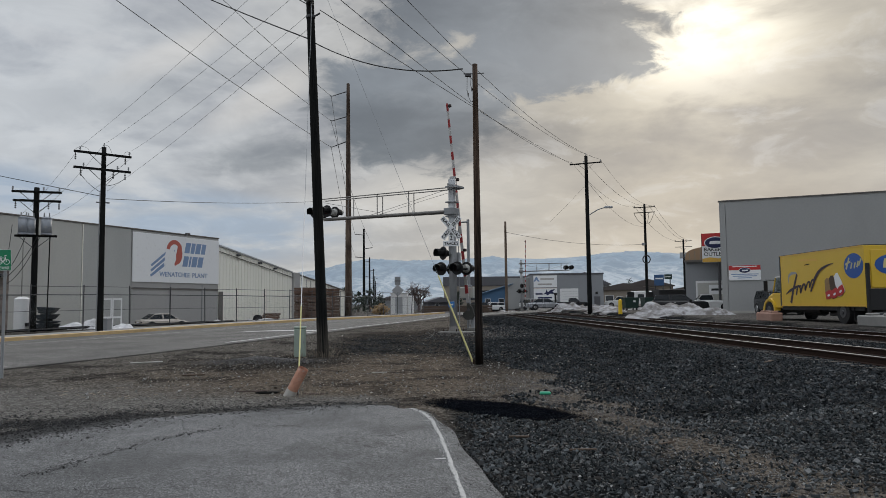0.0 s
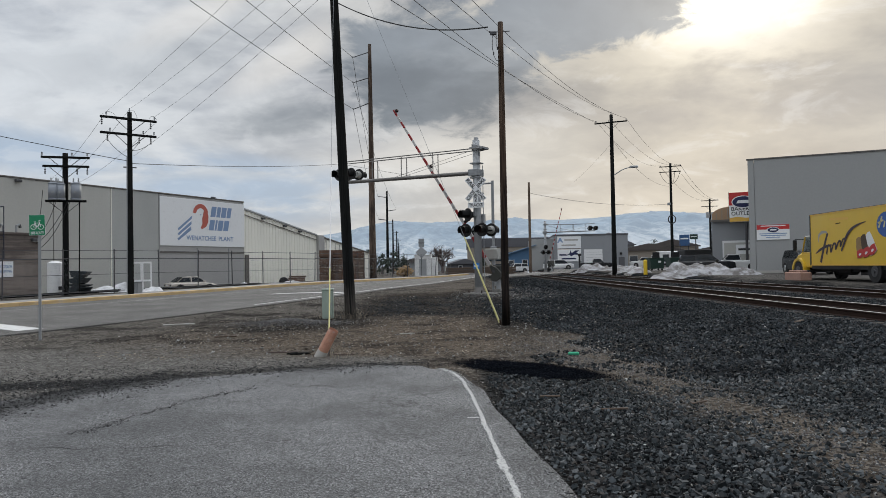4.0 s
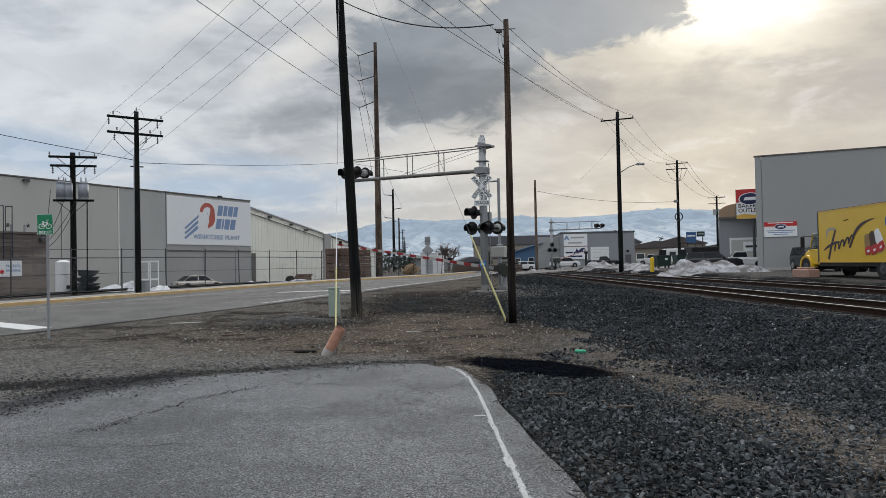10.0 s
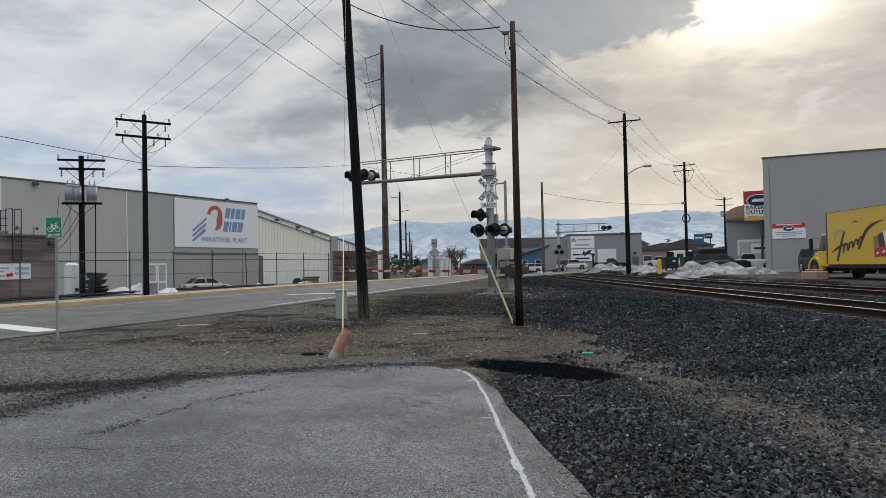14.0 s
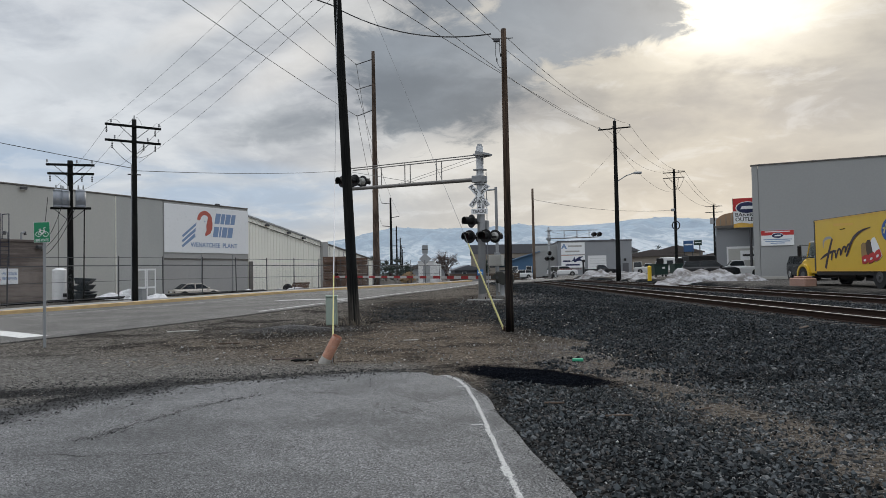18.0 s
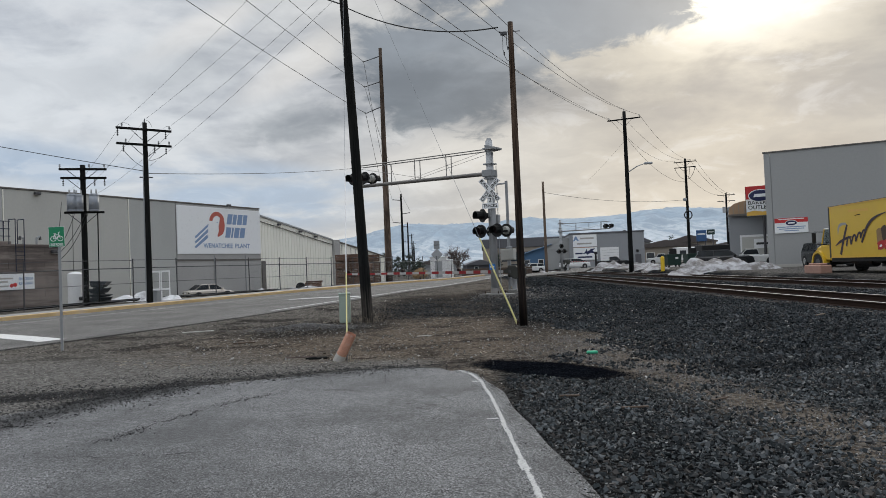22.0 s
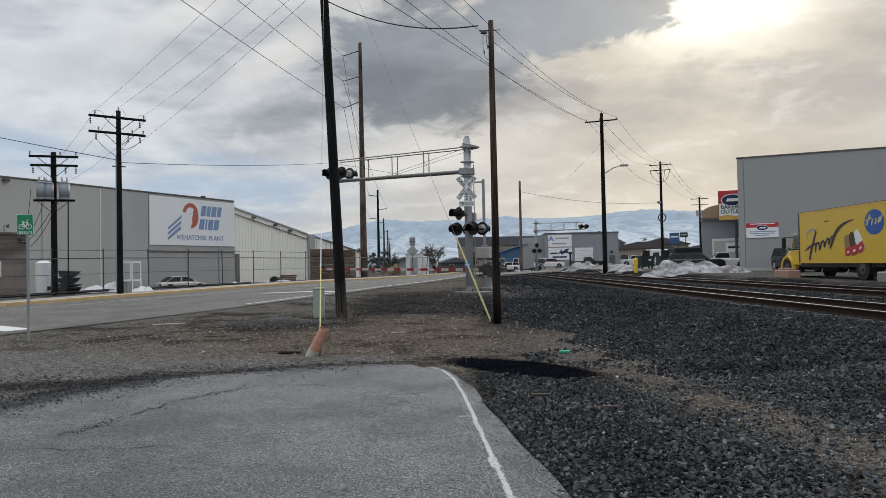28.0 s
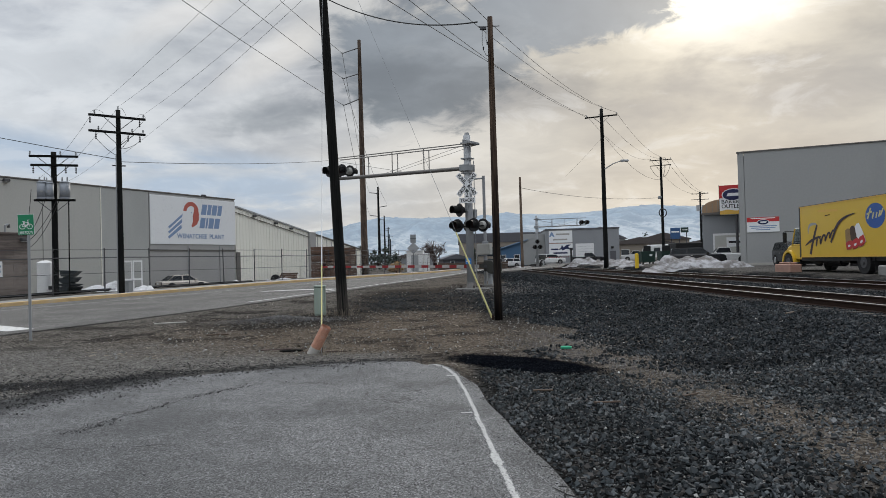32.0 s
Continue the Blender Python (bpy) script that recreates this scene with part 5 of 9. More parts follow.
    plain_house("house", 46.0, 182, -18, 12, 10, 4.8, 1.8, "tanwall", "shingle", "tan house with a brown gable roof", 0.6, False, ((2, 3.5, 1, 2.4), (5, 6.5, 1, 2.4)))
    # low wall of stacked beams behind the road
    w = thing("barrier_wall", pose(-2.3, 100, 0.35, 0, 0, 0), "low dark timber barrier behind the road", "barrier")
    for k in range(3):
        part("beam", box(-0.2, 9.5, 0, 0.3, 0.33 * k, 0.33 * k + 0.3, 0.02), M["timber"], w)
    # white relay cabin with a gabled front and a vent shaft
    r = thing("relay_cabin", pose(-5.83, 85.8, 0.3, 0, 0, 0), "white metal relay cabin with a flat roof", "cabin")
    part("body", box(0, 1.95, 0, 2.4, 0.1, 2.55, 0.02), M["white"], r)
    part("roof", box(-0.08, 2.03, -0.08, 2.48, 2.55, 2.68, 0.03), M["white"], r)
    part("vent", box(0.3, 0.7, 0.3, 0.6, 2.66, 2.85, 0.02), M["silver"], r)
    q = thing("traffic_sign", pose(-4.9, 84.2, 0.3, 0, 0, 4), "backs of two grey traffic signs on a steel post", "sign")
    part("post", rod((0, 0, 0), (0, 0, 4.5), 0.045), M["steel"], q)
    part("panel", box(-0.33, 0.33, -0.04, -0.02, 3.5, 4.5, 0.01), M["steel"], q)
    part("brace", box(-0.36, 0.36, -0.06, -0.041, 3.96, 4.04), M["darksteel"], q)
    part("diamond_panel", box(-0.5, 0.5, -0.045, -0.025, -0.5, 0.5, 0.01, pose(0, 0, 2.9, 0, 45, 0)), M["silver"], q, "pale diamond panel")
    part("door", box(0.55, 1.4, -0.02, 0, 0.2, 2.1), M["silver"], r)
    part("side_box", box(2.0, 2.68, 0.2, 1.2, 0.1, 2.3, 0.02), M["white"], r)
    part("plinth", box(-0.1, 2.8, -0.1, 2.5, 0, 0.1), M["concrete"], r)


M["rustroof"] = material("rusty_roof_sheet", (0.36, 0.24, 0.15), 0.7, 0.2, 0.2, 0.6, 10)
M["blueroof"] = material("blue_roof_sheet", (0.12, 0.20, 0.30), 0.6, 0.2, 0.1)
build_packing_plant()
build_block_house()
build_right_side()
build_far_side()


# ---- poles and cables ----
def crossarm(parent, z, y0, y1, ang, name="crossarm", r=0.06, mat="creosote", pins=(), braces=True, thick=0.055):
    """A timber arm along its own direction, with braces, and insulators on it."""
    R = pose(0, 0, z, 0, 0, ang)
    arm = part(name, box(y0, y1, -0.20, -0.09, -0.06, 0.06, 0.012, R), M[mat], parent)
    if braces:
        for s in (-1, 1):
            bm = shape()
            add_rod(bm, R @ Vector((s * 0.75, -0.14, -0.05)), R @ Vector((s * 0.10, -0.12, -0.62)), 0.018, seg=6)
            part("brace", bm, M["darksteel"], arm)
    for p, kind in pins:
        bm = shape()
        if kind == "up":
            add_rod(bm, R @ Vector((p, -0.145, 0.05)), R @ Vector((p, -0.145, 0.14)), 0.02, seg=6)
            add_rod(bm, R @ Vector((p, -0.145, 0.13)), R @ Vector((p, -0.145, 0.19)), 0.055, 0.04, seg=8)
            add_rod(bm, R @ Vector((p, -0.145, 0.19)), R @ Vector((p, -0.145, 0.26)), 0.035, 0.045, seg=8)
        else:
            add_rod(bm, R @ Vector((p, -0.145, -0.06)), R @ Vector((p, -0.145, -0.16)), 0.02, seg=6)
            for k in range(3):
                add_rod(bm, R @ Vector((p, -0.145, -0.16 - 0.1 * k)), R @ Vector((p, -0.145, -0.23 - 0.1 * k)), 0.055, 0.03, seg=8)
        part("insulator", bm, M["darksteel" if kind == "down" else "steel"], arm)
    return arm


def pole(name, x, y, top, r0, r1, mat, label, lean=(0.0, 0.0), base=None, seg=16):
    z = gz(x, y) - 0.02 if base is None else base
    o = thing(name, pose(x, y, z), label, "pole", "timber poles")
    bm = shape()
    k = 8
    for i in range(k):
        a, b = i / k, (i + 1) / k
        h = top - z
        add_rod(bm, (lean[0] * a, lean[1] * a, h * a), (lean[0] * b, lean[1] * b, h * b), r0 + (r1 - r0) * a, r0 + (r1 - r0) * b, seg, caps=i in (0, k - 1))
    bmesh.ops.remove_doubles(bm, verts=bm.verts, dist=0.001)
    part("shaft", bm, M[mat], o, smooth=True)
    return o


def span(a, b, r=0.014, sag=0.4, label="dark overhead cable between two poles", name="overhead_cable"):
    return wire(name, [a, b], r, M["wire"], label, sag=sag)


PL = Vector((-3.43, 21.75))      # big dark pole
LEAN = 0.55 / 14.4               # how far it leans to the left for each metre up
PR = Vector((1.07, 18.8))        # slim brown pole
P2 = Vector((-17.75, 38.06))     # crossarm pole behind the kerb
PT = Vector((-21.45, 38.4))      # transformer pole
LP = Vector((14.6, 70.5))
FP = Vector((31.1, 108.6))
TP = Vector((-10.0, 79.4))


M["tallpole"] = wood_pole("grey_brown_weathered_wood", (0.055, 0.041, 0.033), (0.15, 0.11, 0.085), 14.0)
M["palepole"] = wood_pole("pale_weathered_wood", (0.12, 0.09, 0.07), (0.17, 0.13, 0.10))
M["wornfoot"] = wood_pole("worn_pole_foot", (0.085, 0.075, 0.066), (0.04, 0.036, 0.033))


def scuffed_foot():
    """Creosoted wood that weather and scuffing have bared, ragged towards the top."""
    m = bpy.data.materials.new("scuffed_creosote")
    m.use_nodes = True
    n = Nodes(m.node_tree)
    co = n.add("ShaderNodeTexCoord").outputs["Object"]
    z = n.add("ShaderNodeSeparateXYZ", {0: co}).outputs[2]
    grain = n.noise(n.vec("MULTIPLY", co, (1, 1, 0.05)), 24.0, 6.0, 0.65)
    bare = n.span(n.math("ADD", z, n.math("MULTIPLY", n.math("SUBTRACT", n.noise(n.vec("MULTIPLY", co, (1, 1, 0.2)), 7.0, 5.0, 0.7), 0.5), 1.6)), 0.25, 1.25, 1.0, 0.0)
    c = n.mix(bare, n.mix(n.span(grain, 0.4, 0.6), (0.008, 0.009, 0.009), (0.016, 0.016, 0.016)), n.mix(n.span(grain, 0.35, 0.6), (0.022, 0.020, 0.018), (0.075, 0.067, 0.059)))
    bs = n.add("ShaderNodeBsdfPrincipled", {"Base Color": c, "Roughness": 0.92, "Specular IOR Level": 0.1})
    n.put(bs.inputs["Normal"], n.add("ShaderNodeBump", {"Strength": 0.6, "Distance": 0.02, "Height": grain}).outputs[0])
    n.add("ShaderNodeOutputMaterial", {0: bs.outputs[0]})
    return m


M["scuffed"] = scuffed_foot()


def backlit_pole():
    """Brown streaked timber; the backlit shade of its lower third is painted into the colour."""
    m = bpy.data.materials.new("backlit_brown_wood")
    m.use_nodes = True
    n = Nodes(m.node_tree)
    co = n.add("ShaderNodeTexCoord").outputs["Object"]
    z = n.add("ShaderNodeSeparateXYZ", {0: co}).outputs[2]
    grain = n.noise(n.vec("MULTIPLY", co, (1, 1, 0.04)), 26.0, 6.0, 0.65)
    stain = n.noise(n.vec("MULTIPLY", co, (1, 1, 0.12)), 6.0, 5.0, 0.7)
    # 1 where plain brown shows, 0 low down where the painted shade lies
    dry = n.span(n.math("ADD", z, n.math("MULTIPLY", n.math("SUBTRACT", stain, 0.5), 5.0)), 1.6, 5.2)
    wood = n.mix(n.span(grain, 0.35, 0.62), (0.028, 0.020, 0.016), (0.105, 0.072, 0.052))
    c = n.mix(dry, n.mix(n.span(grain, 0.4, 0.7), (0.007, 0.006, 0.006), (0.026, 0.019, 0.015)), wood)
    bs = n.add("ShaderNodeBsdfPrincipled", {"Base Color": c, "Roughness": 0.92, "Specular IOR Level": 0.1})
    n.put(bs.inputs["Normal"], n.add("ShaderNodeBump", {"Strength": 0.6, "Distance": 0.02, "Height": grain}).outputs[0])
    n.add("ShaderNodeOutputMaterial", {0: bs.outputs[0]})
    return m


M["backlit_brown"] = backlit_pole()


def build_poles():
    # the tall dark pole that leans, and its guys
    o = pole("utility_pole", PL.x, PL.y, 14.4, 0.166, 0.106, "creosote", "tall dark creosoted utility pole that leans a little", (-0.55, 0.0))
    zb = gz(PL.x, PL.y)
    b = shape()
    add_rod(b, (0, 0, 0.0), (-0.025, 0, 0.6), 0.183, 0.168, 16)
    add_rod(b, (-0.025, 0, 0.6), (-LEAN * 1.7, 0, 1.7), 0.168, 0.162, 16)
    part("foot_wrap", b, M["scuffed"], o, "pale worn foot")
    for z, q in ((10.4, 0.145), (11.2, 0.14)):
        part("band", rod((-LEAN * z, 0, z), (-LEAN * z, 0, z + 0.08), q, q, 14), M["darksteel"], o)
        part("bracket", rod((-LEAN * z + 0.08, -0.08, z), (-LEAN * z + 0.30, -0.08, z + 0.12), 0.03), M["darksteel"], o)
    part("conduit", rod((0.03, -0.165, 0.1), (0.03 - LEAN * 9.8, -0.125, 9.8), 0.02), M["creosote"], o)
    crossarm(o, 13.6, -1.4, 1.6, 42, pins=((-1.3, "up"), (-0.5, "up"), (0.6, "up"), (1.4, "up")))
    t = part("transformer", rod((-0.42, -0.28, 10.85), (-0.43, -0.28, 11.45), 0.14, 0.14, 16), M["silver"], o, "small grey can", True)
    part("lid", rod((-0.43, -0.28, 11.45), (-0.43, -0.28, 11.5), 0.15, 0.08, 16), M["silver"], t)
    for z in (11.6, 11.9):
        part("cutout", rod((-0.42, -0.12, z), (-0.08, -0.2, z + 0.12), 0.06, 0.04), M["black"], o)
    for z0, z1, dx in ((11.3, 9.6, 0.24), (11.6, 9.3, 0.18)):
        wire("drop_loop", [(-0.55 + dx, -0.25, z0), (-0.36, -0.13, z1)], 0.012, M["wire"], "", o, sag=0.0)
    o2 = pole("utility_pole", PR.x, PR.y, 7.94, 0.106, 0.068, "backlit_brown", "slim brown weathered timber pole")
    part("eye_bolt", rod((-0.30, -0.02, 7.66), (0.24, -0.02, 7.68), 0.012), M["darksteel"], o2)
    b = shape()
    add_box(b, -0.27, -0.10, -0.05, 0.02, 7.59, 7.68, 0.01)
    add_rod(b, (-0.30, -0.02, 7.68), (-0.10, -0.02, 7.62), 0.022)
    part("clamp", b, M["darksteel"], o2)
    for k, (dx, z1) in enumerate(((-0.21, 7.12), (-0.11, 7.25))):
        wire("loose_end", [(dx, -0.03, 7.58), (dx - 0.01, -0.04, z1 + 0.1), (dx + 0.02, -0.03, z1)], 0.007, M["wire"], "", o2)
        part("weight", rod((dx + 0.02, -0.03, z1 + 0.02), (dx + 0.02, -0.03, z1 - 0.06), 0.02, 0.014), M["black"], o2)
    wire("ground_loop", [(-0.19, -0.03, 7.06), (-0.12, -0.04, 6.9), (-0.02, -0.08, 6.92)], 0.007, M["wire"], "", o2)

    # crossarm pole with drop loops
    o = pole("utility_pole", P2.x, P2.y, 10.12, 0.165, 0.115, "creosote", "dark utility pole with two crossarms behind the kerb")
    zb = gz(P2.x, P2.y)
    crossarm(o, 9.74 - zb, -1.5, 1.36, 40, pins=((-1.2, "up"), (-1.42, "down"), (1.25, "up"), (1.05, "down")))
    crossarm(o, 8.91 - zb, -1.5, 1.34, 40, pins=((-1.15, "down"), (-1.02, "up"), (0.45, "down"), (0.66, "up"), (1.05, "down"), (1.22, "up")))
    part("top_pin", rod((0, 0, 10.08 - zb), (0, 0, 10.36 - zb), 0.03), M["steel"], o)
    part("conduit", rod((-0.14, -0.1, 0.2), (-0.1, -0.08, 7.7 - zb), 0.04), M["steel"], o, "grey conduit")
    R = pose(0, 0, 8.5 - zb, 0, 0, 40)
    for p, ze, sg in ((-1.15, 7.72, 0.10), (0.45, 8.0, 0.05), (1.05, 8.05, 0.12)):
        wire("drop_loop", [R @ Vector((p, -0.15, 0.05)), (-0.08 if p < 0 else 0.08, -0.12, ze - zb)], 0.013, M["wire"], "", o, sag=sg)
    # jumpers that arch over the top arm
    R = pose(0, 0, 9.74 - zb, 0, 0, 40)
    for p, q in ((-1.42, -0.75), (0.95, 1.36), (0.0, 0.35)):
        wire("jumper", [R @ Vector((p, -0.15, 0.1 if p else 0.45)), R @ Vector((q, -0.15, 0.12))], 0.008, M["wire"], "", o, sag=-0.17)
    part("strain_clamp", rod((-0.35, 0, 7.2 - zb), (0.35, 0, 7.15 - zb), 0.035), M["darksteel"], o)

    # transformer pole
    o = pole("utility_pole", PT.x, PT.y, 8.05, 0.165, 0.135, "creosote", "dark utility pole that carries two grey transformers")
    zb = gz(PT.x, PT.y)
    crossarm(o, 7.82 - zb, -1.15, 1.22, 20, pins=((-1.1, "up"), (0.35, "up"), (1.1, "up")))
    crossarm(o, 7.34 - zb, -1.08, 1.2, 20, pins=((-0.95, "down"), (0.6, "down"), (1.1, "down")))
    crossarm(o, 5.46 - zb, -0.95, 1.05, 20, braces=True)
    R = pose(0, 0, 0, 0, 0, 20)
    for i, (px, h, r) in enumerate(((-0.50, 0.82, 0.255), (-0.16, 0.78, 0.22), (0.58, 0.82, 0.26))):
        t = part("transformer", rod(R @ Vector((px, -0.42, 5.55 - zb)), R @ Vector((px, -0.42, 5.55 + h - zb)), r, r, 20), M["can"], o, "grey can transformer", True)
        part("lid", rod(R @ Vector((px, -0.42, 5.55 + h - zb)), R @ Vector((px, -0.42, 5.63 + h - zb)), r + 0.025, r * 0.6, 20), M["can"], t)
        part("bottom_rim", rod(R @ Vector((px, -0.42, 5.50 - zb)), R @ Vector((px, -0.42, 5.58 - zb)), r + 0.015, r + 0.015, 20), M["can"], t)
        part("hanger", box(px - 0.05, px + 0.05, -0.16, -0.08, 5.7 - zb, 6.2 - zb, 0.01, R), M["darksteel"], t)
        part("name_plate", box(px - 0.06, px + 0.06, -0.42 - r - 0.008, -0.42 - r + 0.02, 5.85 - zb, 5.95 - zb, 0.0, R), M["steel"], t)
        for s in (-0.12, 0.12):
            part("bushing", rod(R @ Vector((px + s, -0.42, 5.6 + h - zb)), R @ Vector((px + s, -0.42, 5.86 + h - zb)), 0.045, 0.03), M["steel"], t)
    for a, bq, s in (((-1.0, -0.5, 6.0), (-1.25, -0.3, 4.3), 0.3), ((-0.3, -0.7, 5.5), (-1.4, 0.3, 3.5), 0.25), ((0.2, -0.6, 5.4), (-1.5, 0.4, 3.2), 0.3), ((0.3, -0.5, 5.4), (-1.4, 0.4, 2.9), 0.4)):
        wire("service_loop", [R @ Vector((a[0], a[1], a[2] - zb)), R @ Vector((bq[0], bq[1], bq[2] - zb))], 0.015, M["wire"], "", o, sag=s)
    part("conduit", rod(R @ Vector((0.72, -0.2, 5.4 - zb)), R @ Vector((0.68, -0.2, 0.2)), 0.03), M["creosote"], o)

    # street pole with the lamp arm, and those that follow it along the line
    o = pole("utility_pole", LP.x, LP.y, 16.0, 0.24, 0.16, "creosote", "tall dark utility pole with a street lamp arm")
    zb = gz(LP.x, LP.y)
    crossarm(o, 15.25 - zb, -1.6, 1.55, -23, pins=((-1.45, "up"), (-0.2, "up"), (1.45, "up")))
    part("top_pin", rod((0, 0, 15.9 - zb), (0, 0, 16.3 - zb), 0.04), M["steel"], o)
    b = shape()
    add_rod(b, (0.1, -0.1, 10.1 - zb), (0.95, -0.25, 10.62 - zb), 0.05)
    add_rod(b, (0.95, -0.25, 10.62 - zb), (1.7, -0.35, 10.85 - zb), 0.045)
    part("lamp_arm", b, M["steel"], o)
    part("lamp_head", box(1.6, 2.4, -0.5, -0.2, 10.74 - zb, 10.96 - zb, 0.06), M["silver"], o, "grey street lamp head")
    o = pole("utility_pole", FP.x, FP.y, 16.3, 0.24, 0.16, "creosote", "dark utility pole with two crossarms and a coil of cable", base=0.6)
    crossarm(o, 15.2, -1.6, 1.55, -23, pins=((-1.45, "up"), (1.45, "up"), (0.7, "up")))
    crossarm(o, 14.4, -1.6, 1.5, -23, pins=((-1.45, "down"), (0.6, "down"), (1.3, "down")))
    for p in (-1.45, 0.6, 1.3):
        wire("drop_loop", [(p * 0.92, -0.39 * p, 14.1), (0.1, -0.1, 12.7)], 0.03, M["wire"], "", o, sag=0.5)
    b = shape()
    for k in range(18):
        a0, a1 = k * math.tau / 18, (k + 1) * math.tau / 18
        add_rod(b, (0.55 * math.cos(a0), -0.25, 7.3 + 0.6 * math.sin(a0)), (0.55 * math.cos(a1), -0.25, 7.3 + 0.6 * math.sin(a1)), 0.085, seg=6)
    part("cable_coil", b, M["wire"], o, "coil of black cable")
    part("camera_box", box(-0.6, -0.15, -0.4, 0.0, 9.4, 9.8, 0.05), M["steel"], o)
    o = pole("utility_pole", 50.7, 149.7, 14.4, 0.24, 0.17, "creosote", "far dark utility pole with transformers", base=0.6)
    crossarm(o, 13.4, -1.7, 1.7, -23, pins=((-1.5, "up"), (1.5, "up")))
    crossarm(o, 12.2, -1.7, 1.7, -23)
    for p in (-0.55, 0.55):
        part("transformer", rod((p, -0.25, 9.8), (p, -0.25, 11.0), 0.36, 0.36, 12), M["silver"], o)
    o = pole("utility_pole", 8.7, 94.6, 12.3, 0.20, 0.14, "palepole", "slim pale brown timber pole by the crossing", base=0.5)

    # tall transmission pole on the left, with three bracket arms, and the line that goes on
    o = pole("transmission_pole", TP.x, TP.y, 26.3, 0.40, 0.18, "tallpole", "very tall reddish brown transmission pole with bent bracket arms", base=0.3, seg=18)
    for z, zt in ((25.45, 24.8), (22.6, 22.0), (19.8, 19.05)):
        z, zt = z - 0.3, zt - 0.3
        a = part("bracket_arm", rod((0, 0, z), (-1.8, -0.3, zt), 0.06, 0.045), M["darksteel"], o)
        part("insulator", rod((-1.8, -0.3, zt), (-1.98, -0.33, zt + 0.1), 0.11, 0.07), M["steel"], a)
    for i, (x, y, top) in enumerate(((-16.6, 158, 18.2), (-23, 236, 17.0), (-29.0, 314, 17.0), (-35.5, 392, 17.0), (-42, 470, 17))):
        o = pole("transmission_pole", x, y, top, 0.34, 0.2, "creosote", "far dark transmission pole with short arms", base=0.2, seg=10)
        for k, (z, s) in enumerate(((top - 1.6, -1), (top - 4.6, 1), (top - 6.6, -1))):
            part("bracket_arm", rod((0, 0, z), (1.9 * s, 0, z + 0.25), 0.08), M["darksteel"], o)
    # timber post and steel posts near the crossing mast
    o = thing("signal_post", pose(1.6, 38.5, gz(1.6, 38.5)), "slim grey steel post with a short top arm", "post")
    part("post", rod((0, 0, 0), (0, 0, 5.6), 0.085, 0.075, 12), M["steel"], o)
    part("arm", rod((0.05, 0, 5.48), (-0.52, -0.05, 5.44), 0.045), M["steel"], o)
    part("base_box", box(-0.16, 0.16, -0.12, 0.14, 1.5, 2.1, 0.02), M["steel"], o)


# power lines from the crossarm pole to the big one: place on the arm, height, height at the big pole
SPANS_TO_PLANT = ((-1.2, 9.98, 12.78), (0.05, 10.33, 11.50), (1.25, 9.98, 10.56), (0.15, 7.75, 10.12))
# and from the big pole to the lamp pole: height, place on the arm, its height, sag
SPANS_TO_LAMP = ((10.7, -1.45, 15.3, 0.2), (11.6, -1.45, 15.45, 0.8), (12.8, -0.1, 16.2, 0.85), (14.2, 1.45, 15.5, 1.45))


